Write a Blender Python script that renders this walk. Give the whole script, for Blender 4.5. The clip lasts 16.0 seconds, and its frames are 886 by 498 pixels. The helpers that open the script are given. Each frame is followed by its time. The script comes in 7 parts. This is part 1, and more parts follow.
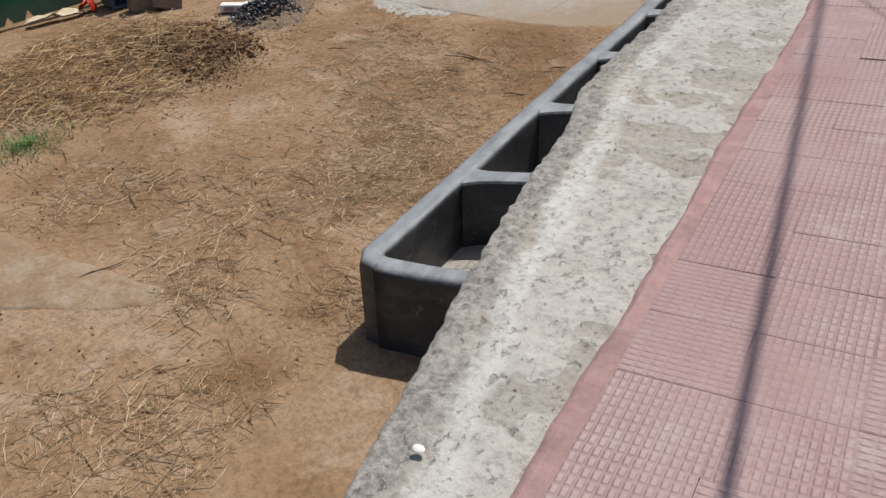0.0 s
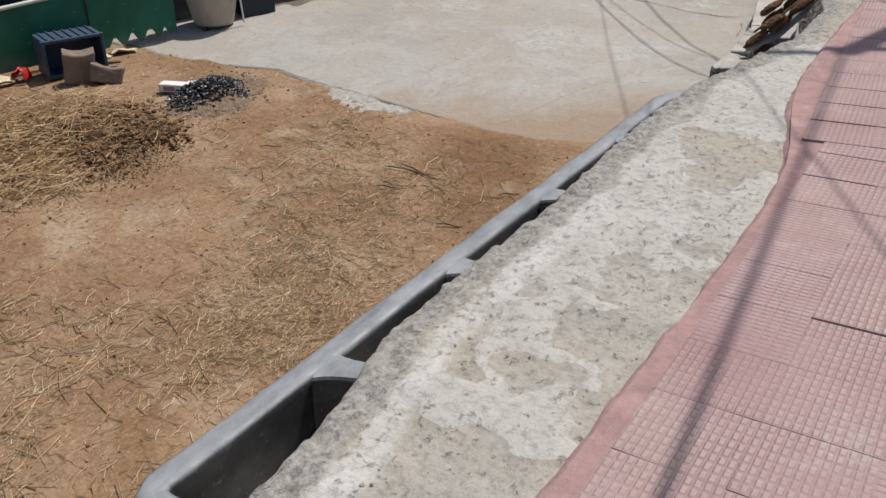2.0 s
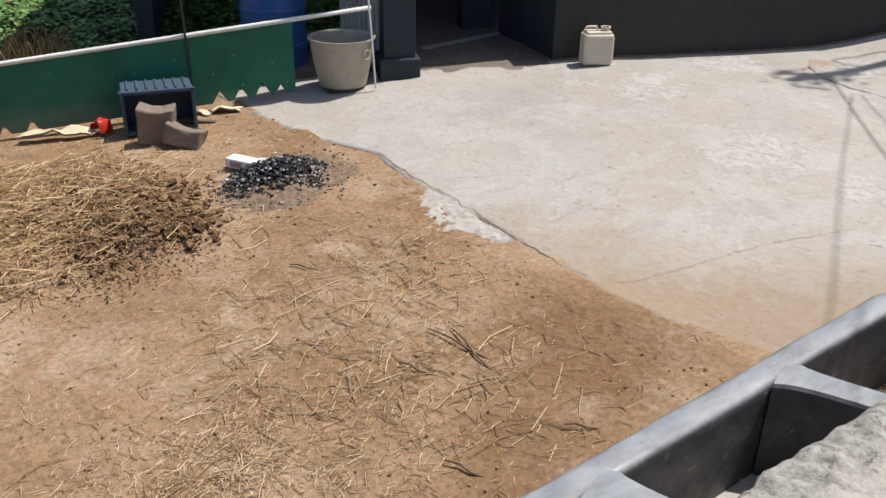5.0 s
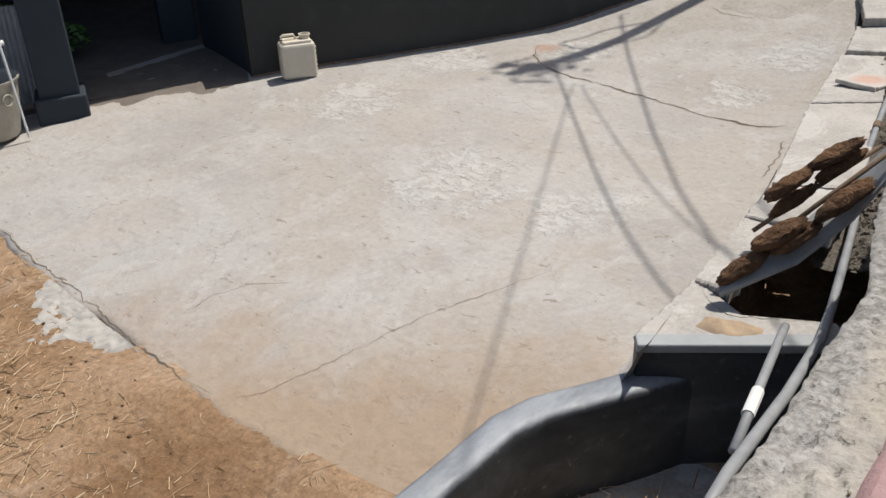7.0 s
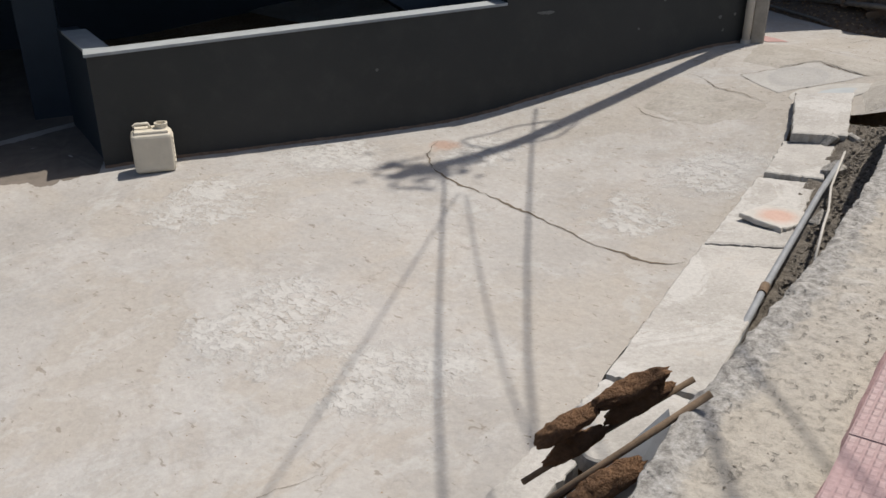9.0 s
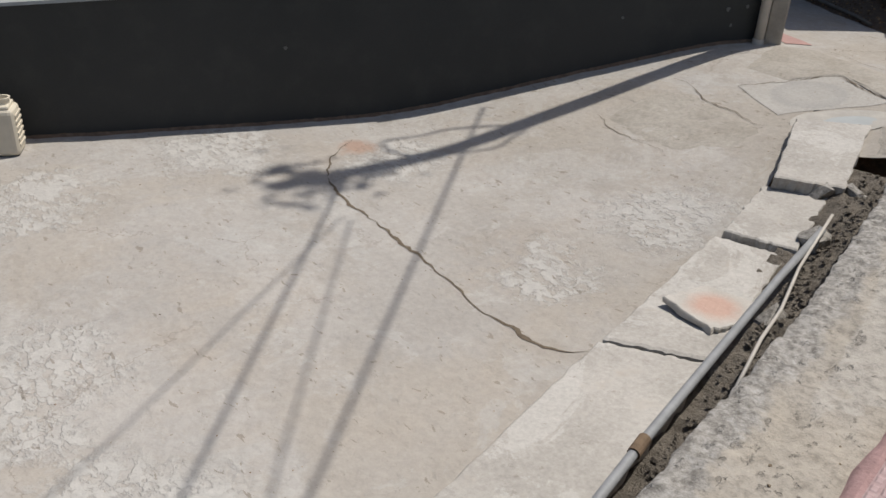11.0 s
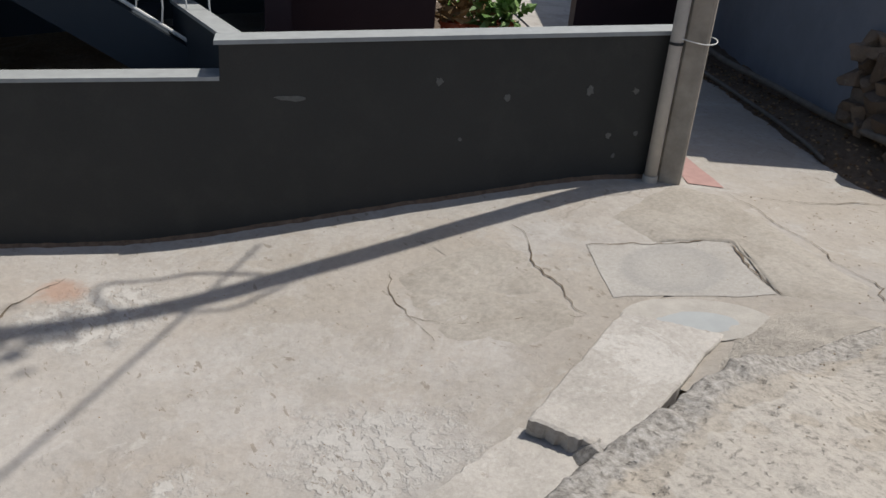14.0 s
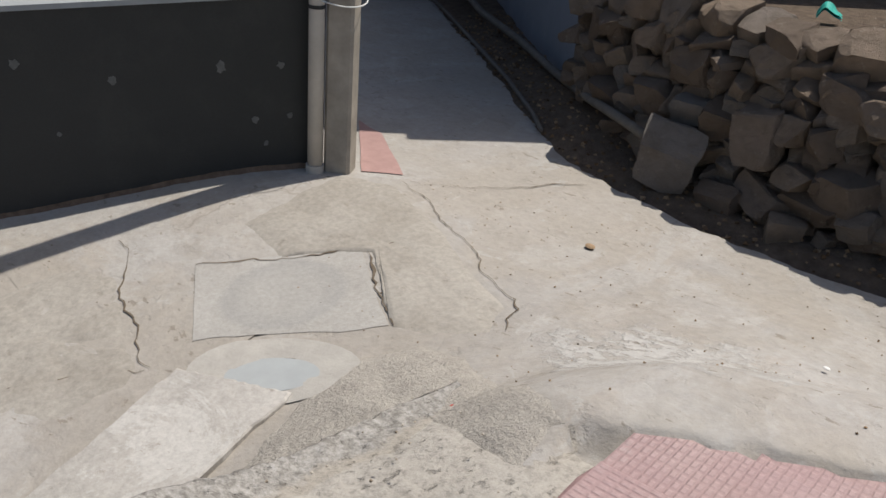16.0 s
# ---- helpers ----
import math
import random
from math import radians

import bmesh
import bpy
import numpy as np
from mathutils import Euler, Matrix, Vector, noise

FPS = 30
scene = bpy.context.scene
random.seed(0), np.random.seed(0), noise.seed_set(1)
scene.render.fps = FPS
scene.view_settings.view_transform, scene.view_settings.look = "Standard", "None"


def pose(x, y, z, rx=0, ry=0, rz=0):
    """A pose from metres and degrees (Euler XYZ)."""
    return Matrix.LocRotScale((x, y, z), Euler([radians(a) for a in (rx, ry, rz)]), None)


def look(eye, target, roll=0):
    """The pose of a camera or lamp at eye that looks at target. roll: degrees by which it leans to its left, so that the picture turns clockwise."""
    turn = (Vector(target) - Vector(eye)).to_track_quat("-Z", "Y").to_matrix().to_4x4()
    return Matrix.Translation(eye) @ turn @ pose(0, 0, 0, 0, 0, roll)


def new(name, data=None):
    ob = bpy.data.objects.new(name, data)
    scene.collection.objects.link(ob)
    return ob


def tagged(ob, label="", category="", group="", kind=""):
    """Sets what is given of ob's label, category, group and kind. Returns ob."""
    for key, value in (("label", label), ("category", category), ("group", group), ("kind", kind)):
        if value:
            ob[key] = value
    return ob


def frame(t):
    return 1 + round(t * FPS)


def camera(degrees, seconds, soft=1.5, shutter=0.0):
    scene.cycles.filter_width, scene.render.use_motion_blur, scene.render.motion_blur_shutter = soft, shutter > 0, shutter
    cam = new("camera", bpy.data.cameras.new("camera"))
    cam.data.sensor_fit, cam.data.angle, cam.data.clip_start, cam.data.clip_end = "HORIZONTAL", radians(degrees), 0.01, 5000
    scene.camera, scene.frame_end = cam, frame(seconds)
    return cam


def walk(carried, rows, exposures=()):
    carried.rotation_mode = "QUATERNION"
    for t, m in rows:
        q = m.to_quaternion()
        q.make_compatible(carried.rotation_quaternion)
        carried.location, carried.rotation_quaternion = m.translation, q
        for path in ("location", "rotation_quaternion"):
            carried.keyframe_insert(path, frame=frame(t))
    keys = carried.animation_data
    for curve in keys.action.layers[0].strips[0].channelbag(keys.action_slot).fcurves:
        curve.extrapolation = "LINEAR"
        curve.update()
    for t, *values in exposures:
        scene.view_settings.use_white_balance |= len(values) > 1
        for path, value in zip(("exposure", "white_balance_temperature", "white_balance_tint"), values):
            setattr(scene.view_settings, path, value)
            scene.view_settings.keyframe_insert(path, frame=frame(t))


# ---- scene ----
cam = camera(54.7, 16.0)
PATH = [
    (0, (-0.301, 0.364, 1.572), (-1.212, 1.787, 0.503), -1.9),
    (0.5, (-0.267, 0.848, 1.57), (-1.204, 2.279, 0.534), -0.9),
    (1, (-0.29, 1.318, 1.573), (-1.236, 2.758, 0.559), 0.5),
    (1.5, (-0.335, 1.841, 1.557), (-1.309, 3.281, 0.568), 1.0),
    (2, (-0.331, 2.254, 1.598), (-1.352, 3.67, 0.622), 0.6),
    (2.5, (-0.51, 2.735, 1.522), (-1.733, 4.044, 0.633), 0.3),
    (3, (-0.539, 3.16, 1.454), (-1.879, 4.331, 0.541), 1.3),
    (3.2, (-0.602, 3.333, 1.466), (-1.953, 4.484, 0.544), 1.7),
    (5.3, (-1.311, 5.445, 1.206), (-2.77, 6.491, 0.323), 0.8),
    (5.5, (-1.335, 5.649, 1.231), (-2.771, 6.71, 0.33), 0.7),
    (6, (-1.3, 6.149, 1.265), (-2.667, 7.246, 0.302), 0.1),
    (6.5, (-1.242, 6.562, 1.362), (-2.437, 7.804, 0.347), -0.6),
    (7, (-1.319, 7.105, 1.321), (-2.538, 8.376, 0.374), -2.2),
    (7.5, (-1.259, 7.435, 1.382), (-2.475, 8.715, 0.442), -3.1),
    (8, (-1.297, 7.983, 1.397), (-2.519, 9.3, 0.518), -2.8),
    (8.5, (-1.273, 8.39, 1.414), (-2.533, 9.705, 0.589), -1.3),
    (8.7, (-1.281, 8.572, 1.433), (-2.532, 9.889, 0.595), -0.5),
    (10.8, (-1.576, 10.637, 1.354), (-2.896, 11.8, 0.402), 2.8),
    (11, (-1.604, 10.838, 1.373), (-2.91, 12.014, 0.419), 3.2),
    (11.5, (-1.65, 11.354, 1.375), (-2.947, 12.535, 0.414), 3.6),
    (12, (-1.704, 11.821, 1.402), (-3.012, 13.005, 0.461), 4.4),
    (12.5, (-1.762, 12.385, 1.344), (-3.172, 13.524, 0.5), 5.0),
    (13, (-1.767, 12.751, 1.418), (-3.184, 13.872, 0.562), 6.1),
    (13.5, (-1.907, 13.319, 1.321), (-3.364, 14.402, 0.482), 4.9),
    (14, (-1.835, 13.702, 1.408), (-3.296, 14.776, 0.564), 5.2),
    (14.5, (-1.924, 14.167, 1.43), (-3.338, 15.279, 0.555), 5.4),
    (15, (-1.882, 14.642, 1.429), (-3.267, 15.764, 0.521), 4.8),
    (15.5, (-1.77, 15.047, 1.508), (-3.03, 16.275, 0.557), 5.8),
    (16, (-1.721, 15.566, 1.458), (-2.985, 16.797, 0.517), 5.4),
]
EXPOSURES = [(0.0, 0.02), (1.0, 0.02), (2.0, 0.04), (3.2, 0.12), (5.3, 0.46), (5.5, 0.46), (6.0, 0.46), (6.5, 0.14), (7.0, 0.29), (7.5, 0.26), (8.0, 0.17), (8.7, 0.23), (10.8, 0.07), (12.0, 0.02), (13.0, 0.10), (13.5, 0.18), (14.2, 0.10), (15.0, 0.14), (16.0, 0.19)]
walk(cam, [(t, look(eye, target, roll)) for t, eye, target, roll in PATH], EXPOSURES)

# ---- world, sun ----
SUN_AZ = (0.19, 0.98)          # horizontal direction towards the sun
SUN_ELEV = radians(65)
SUN_RATIO = 1 / math.tan(SUN_ELEV)
_n = math.hypot(*SUN_AZ)
SUN_DIR = Vector((SUN_AZ[0] / _n * math.cos(SUN_ELEV), SUN_AZ[1] / _n * math.cos(SUN_ELEV), math.sin(SUN_ELEV)))
world = bpy.data.worlds.new("sky_world")
scene.world = world
world.use_nodes = True
wn = world.node_tree
sky = wn.nodes.new("ShaderNodeTexSky")
sky.sky_type = 'NISHITA'
sky.sun_disc = False
sky.sun_elevation = SUN_ELEV
sky.sun_rotation = math.atan2(SUN_AZ[0], SUN_AZ[1])
sky.dust_density = 2.0
wn.nodes["Background"].inputs["Strength"].default_value = 0.09
wn.links.new(sky.outputs[0], wn.nodes["Background"].inputs["Color"])
sun = new("sun", bpy.data.lights.new("sun", 'SUN'))
sun.data.energy = 4.0
sun.data.angle = radians(0.53)
sun.data.color = (1.0, 0.955, 0.89)
sun.matrix_world = look(SUN_DIR * 40, (0, 0, 0))


# ---- materials ----
class Mat:
    """A small node-material builder: colour from ramps over noises at real-world size, roughness and bump."""

    def __init__(self, name, rough=0.85, metal=0.0, spec=0.3):
        self.m = bpy.data.materials.new(name)
        self.m.use_nodes = True
        self.t = self.m.node_tree
        self.b = self.t.nodes["Principled BSDF"]
        self.b.inputs["Roughness"].default_value = rough
        self.b.inputs["Metallic"].default_value = metal
        self.b.inputs["Specular IOR Level"].default_value = spec
        self.pos = self.t.nodes.new("ShaderNodeNewGeometry").outputs["Position"]

    def node(self, kind, **kw):
        n = self.t.nodes.new(kind)
        for k, v in kw.items():
            n.inputs[k].default_value = v
        return n

    def link(self, a, b):
        self.t.links.new(a, b)

    def scaled(self, v, src=None):
        n = self.node("ShaderNodeVectorMath")
        n.operation = 'MULTIPLY'
        self.link(src or self.pos, n.inputs[0])
        n.inputs[1].default_value = v
        return n.outputs[0]

    def noise(self, scale, detail=4.0, rough=0.6, src=None, distort=0.0):
        n = self.node("ShaderNodeTexNoise", Scale=scale, Detail=detail, Roughness=rough, Distortion=distort)
        self.link(src or self.pos, n.inputs["Vector"])
        return n.outputs["Fac"]

    def voronoi(self, scale, feature='F1', src=None):
        n = self.node("ShaderNodeTexVoronoi", Scale=scale)
        n.feature = feature
        self.link(src or self.pos, n.inputs["Vector"])
        return n.outputs["Distance"]

    def ramp(self, fac, stops):
        n = self.node("ShaderNodeValToRGB")
        e = n.color_ramp.elements
        while len(e) < len(stops):
            e.new(0.5)
        for el, (p, c) in zip(e, stops):
            el.position = p
            el.color = (c, c, c, 1) if isinstance(c, (int, float)) else (*c, 1)
        self.link(fac, n.inputs[0])
        return n.outputs[0]

    def mix(self, fac, a, b, mode='MIX'):
        n = self.node("ShaderNodeMix")
        n.data_type, n.blend_type = 'RGBA', mode
        for sock, v in ((n.inputs[0], fac), (n.inputs[6], a), (n.inputs[7], b)):
            if isinstance(v, bpy.types.NodeSocket):
                self.link(v, sock)
            elif isinstance(v, (int, float)):
                sock.default_value = v
            else:
                sock.default_value = (*v, 1)
        return n.outputs[2]

    def math(self, op, a, b=0.0, c=0.0):
        n = self.node("ShaderNodeMath")
        n.operation = op
        for sock, v in zip(n.inputs, (a, b, c)):
            if isinstance(v, bpy.types.NodeSocket):
                self.link(v, sock)
            else:
                sock.default_value = v
        return n.outputs[0]

    def axes(self, src=None):
        n = self.node("ShaderNodeSeparateXYZ")
        self.link(src or self.pos, n.inputs[0])
        return n.outputs

    def colour(self, c):
        if isinstance(c, bpy.types.NodeSocket):
            self.link(c, self.b.inputs["Base Color"])
        else:
            self.b.inputs["Base Color"].default_value = (*c, 1)
        return self

    def rough(self, r):
        self.link(r, self.b.inputs["Roughness"])
        return self

    def bump(self, height, strength=0.5, dist=0.01):
        n = self.node("ShaderNodeBump", Strength=strength, Distance=dist)
        self.link(height, n.inputs["Height"])
        if self.b.inputs["Normal"].links:
            self.link(self.b.inputs["Normal"].links[0].from_socket, n.inputs["Normal"])
        self.link(n.outputs[0], self.b.inputs["Normal"])
        return self

    def rand(self):
        return self.t.nodes.new("ShaderNodeObjectInfo").outputs["Random"]

    def island(self):
        return self.t.nodes.new("ShaderNodeNewGeometry").outputs["Random Per Island"]


def simple(name, col, rough=0.7, metal=0.0, var=0.12, scale=12.0, bump=0.2, dist=0.004, spec=0.3, rnd=False):
    m = Mat(name, rough, metal, spec)
    lo = tuple(c * (1 - var) for c in col)
    hi = tuple(min(1.0, c * (1 + var)) for c in col)
    n = m.noise(scale, 6, 0.65)
    c = m.ramp(n, [(0.3, lo), (0.7, hi)])
    big = m.noise(scale * 0.17, 3)
    c = m.mix(m.ramp(big, [(0.35, 0.0), (0.7, 0.35)]), c, tuple(x * 0.78 for x in col))
    if rnd:
        c = m.mix(m.math('MULTIPLY', m.rand(), 0.35), c, tuple(x * 0.7 for x in col))
    m.colour(c)
    if bump:
        m.bump(m.noise(scale * 4, 5, 0.7), bump, dist)
    return m.m


def mat_dirt():
    m = Mat("dry_earth", 0.95, spec=0.12)
    x, y, z = m.axes()
    base = m.ramp(m.noise(0.9, 7, 0.62), [(0.34, (0.217, 0.132, 0.072)), (0.5, (0.278, 0.179, 0.105)), (0.66, (0.332, 0.229, 0.147))])
    pale = m.ramp(m.noise(1.5, 8, 0.66, distort=0.6), [(0.53, 0.0), (0.62, 0.7)])
    c = m.mix(pale, base, (0.361, 0.270, 0.189))
    dark = m.ramp(m.noise(1.3, 9, 0.7, distort=0.4), [(0.55, 0.0), (0.66, 0.6)])
    c = m.mix(dark, c, (0.177, 0.104, 0.055))
    # trampled damp dung stains, and the browner earth towards the cement
    for cx, cy, r, k in ((-3.5, 3.05, 0.30, 0.75), (-4.4, 4.95, 0.5, 0.35), (-5.5, 4.9, 0.6, 0.35), (-4.2, 8.3, 0.75, 0.6), (-5.0, 6.8, 0.7, 0.4), (-3.6, 7.4, 0.5, 0.4), (-6.6, 6.4, 0.6, 0.3), (-7.8, 6.7, 0.7, 0.8), (-8.6, 5.6, 0.9, 0.45)):
        d2 = m.math('SQRT', m.math('ADD', m.math('POWER', m.math('SUBTRACT', x, cx), 2.0), m.math('POWER', m.math('SUBTRACT', y, cy), 2.0)))
        f = m.ramp(m.math('ADD', m.math('DIVIDE', d2, r * 2), m.math('MULTIPLY', m.math('SUBTRACT', m.noise(4.0, 8, 0.75), 0.5), 0.9)), [(0.22, k), (0.55, 0.0)])
        c = m.mix(f, c, (0.155, 0.084, 0.040))
    # trodden chaff
    for k, (sx, sy) in enumerate(((1.0, 0.16), (0.18, 1.0))):
        chaff = m.ramp(m.noise(70 + 17 * k, 2, 0.5, src=m.scaled((sx, sy, 1)), distort=0.6), [(0.61, 0.0), (0.66, 0.45)])
        where = m.ramp(m.noise(1.1 + 0.5 * k, 5, 0.65), [(0.50, 0.0), (0.60, 1.0)])
        c = m.mix(m.math('MULTIPLY', chaff, where), c, (0.419, 0.326, 0.206))
    fine = m.ramp(m.noise(24, 8, 0.78), [(0.38, 0.70), (0.50, 1.0), (0.62, 1.2)])
    c = m.mix(1.0, c, fine, 'MULTIPLY')
    crumb = m.ramp(m.noise(30, 5, 0.65), [(0.65, 0.0), (0.69, 0.7)])
    c = m.mix(m.math('MULTIPLY', crumb, m.ramp(m.noise(1.6, 4, 0.6), [(0.45, 0.1), (0.6, 1.0)])), c, (0.108, 0.062, 0.032))
    m.colour(c)
    m.bump(m.noise(5, 8, 0.68), 0.6, 0.035)
    m.bump(m.noise(40, 5, 0.7), 0.5, 0.007)
    return m.m


def mat_yard_concrete():
    m = Mat("yard_concrete", 0.9, spec=0.2)
    x, y, z = m.axes()
    base = m.ramp(m.noise(0.7, 7, 0.6), [(0.32, (0.317, 0.294, 0.266)), (0.5, (0.359, 0.336, 0.307)), (0.68, (0.398, 0.373, 0.343))])
    warm = m.ramp(m.noise(1.3, 7, 0.66, src=m.scaled((1, 0.6, 1))), [(0.5, 0.0), (0.66, 0.45)])
    c = m.mix(warm, base, (0.372, 0.322, 0.266))
    cool = m.ramp(m.noise(2.1, 8, 0.66), [(0.54, 0.0), (0.63, 0.4)])
    c = m.mix(cool, c, (0.330, 0.317, 0.300))
    # broad zones of browner and of cooler cement, each poured apart
    zone = m.ramp(m.noise(0.42, 6, 0.6, distort=0.8), [(0.47, 0.0), (0.52, 0.55)])
    c = m.mix(zone, c, (0.359, 0.322, 0.275))
    film = m.ramp(m.noise(0.6, 9, 0.66, src=m.scaled((1.0, 0.8, 3.0)), distort=1.2), [(0.53, 0.0), (0.56, 0.5)])
    c = m.mix(film, c, (0.400, 0.384, 0.359))
    # the far end is older and browner
    far = m.node("ShaderNodeMapRange")
    m.link(m.math('ADD', y, m.math('MULTIPLY', m.noise(0.9, 5, 0.65), 3.0)), far.inputs[0])
    far.inputs[1].default_value, far.inputs[2].default_value = 15.0, 17.0
    g = m.ramp(m.noise(1.5, 8, 0.7), [(0.44, 0.1), (0.58, 0.55)])
    c = m.mix(m.math('MULTIPLY', far.outputs[0], g), c, (0.317, 0.285, 0.240))
    # thin cement skim worn off in faint patches
    for sc, lo, col, k in ((1.15, 0.54, (0.417, 0.394, 0.365), 0.4), (1.9, 0.57, (0.306, 0.278, 0.243), 0.35), (3.4, 0.60, (0.429, 0.411, 0.381), 0.4)):
        skim = m.ramp(m.noise(sc, 10, 0.7, src=m.scaled((1, 0.75, 1)), distort=0.5), [(lo, 0.0), (lo + 0.03, k)])
        c = m.mix(skim, c, col)
    # pale scaled patches
    flake = m.ramp(m.noise(11, 5, 0.65, src=m.scaled((1, 1.5, 1))), [(0.44, 0.25), (0.50, 1.0)])
    scaled = None
    for cx, cy, r in ((-7.2, 12.2, 0.62), (-4.45, 15.35, 0.55), (-5.3, 11.5, 0.7), (-3.0, 18.0, 0.5), (-7.4, 13.6, 0.6), (-4.6, 14.35, 0.45), (-6.4, 14.6, 0.5), (-4.3, 11.6, 0.5)):
        d2 = m.math('ADD', m.math('POWER', m.math('SUBTRACT', x, cx), 2.0), m.math('POWER', m.math('SUBTRACT', y, cy), 2.0))
        f = m.node("ShaderNodeMapRange")
        m.link(m.math('ADD', d2, m.math('MULTIPLY', m.noise(2.6, 8, 0.72), r * r * 4.0)), f.inputs[0])
        f.inputs[1].default_value, f.inputs[2].default_value = r * r * 2.7, r * r * 2.3
        f.inputs[4].default_value = 0.85
        both = m.math('MULTIPLY', f.outputs[0], flake)
        scaled = both if scaled is None else m.math('MAXIMUM', scaled, both)
        c = m.mix(both, c, (0.442, 0.424, 0.394))
    # rust that ran from old iron
    dr = m.math('SQRT', m.math('ADD', m.math('POWER', m.math('ADD', x, 6.78), 2.0), m.math('POWER', m.math('SUBTRACT', y, 14.52), 2.0)))
    c = m.mix(m.ramp(m.math('ADD', dr, m.math('MULTIPLY', m.math('SUBTRACT', m.noise(7, 6, 0.7), 0.5), 0.35)), [(0.06, 0.5), (0.18, 0.0)]), c, (0.330, 0.166, 0.100))
    # hairline cracks
    warp = m.node("ShaderNodeVectorMath")
    warp.operation = 'ADD'
    m.link(m.pos, warp.inputs[0])
    nt = m.node("ShaderNodeTexNoise", Scale=1.6, Detail=5.0, Roughness=0.65)
    m.link(m.pos, nt.inputs["Vector"])
    m.link(m.scaled((0.9, 0.9, 0.0), nt.outputs["Color"]), warp.inputs[1])
    hair = m.ramp(m.voronoi(0.42, 'DISTANCE_TO_EDGE', m.scaled((1, 1, 0.0), warp.outputs[0])), [(0.0, 0.5), (0.004, 0.0)])
    c = m.mix(m.math('MULTIPLY', hair, m.ramp(m.noise(0.7, 3), [(0.49, 0.0), (0.56, 0.8)])), c, (0.157, 0.128, 0.100))
    # small dark flecks and chips, drawn out across the yard
    spots = m.ramp(m.noise(17, 5, 0.6, src=m.scaled((0.5, 1.1, 1)), distort=0.4), [(0.645, 0.0), (0.67, 0.65)])
    c = m.mix(spots, c, (0.207, 0.175, 0.138))
    trod = m.ramp(m.noise(4.5, 8, 0.7, src=m.scaled((0.8, 1.7, 1))), [(0.56, 0.0), (0.66, 0.35)])
    c = m.mix(trod, c, (0.281, 0.249, 0.209))
    # earth trodden in from the yard's edge
    soil = m.node("ShaderNodeMapRange")
    m.link(m.math('ADD', m.math('SUBTRACT', y, m.math('MULTIPLY', m.math('ADD', x, 6.2), 0.42)), m.math('MULTIPLY', m.noise(2.2, 8, 0.72), 1.7)), soil.inputs[0])
    soil.inputs[1].default_value, soil.inputs[2].default_value = 10.05, 9.05
    c = m.mix(m.math('MULTIPLY', soil.outputs[0], 0.75), c, (0.306, 0.217, 0.138))
    fine = m.ramp(m.noise(20, 7, 0.75), [(0.34, 0.90), (0.62, 1.05)])
    c = m.mix(1.0, c, fine, 'MULTIPLY')
    m.colour(c)
    dents = m.ramp(m.noise(12, 6, 0.65, src=m.scaled((0.8, 1.2, 1)), distort=0.2), [(0.60, 1.0), (0.68, 0.0)])
    m.bump(m.noise(2.5, 9, 0.68), 0.6, 0.04)
    m.bump(scaled, 0.8, 0.008)
    m.bump(dents, 0.45, 0.007)
    m.bump(m.noise(24, 6, 0.7), 0.4, 0.005)
    return m.m


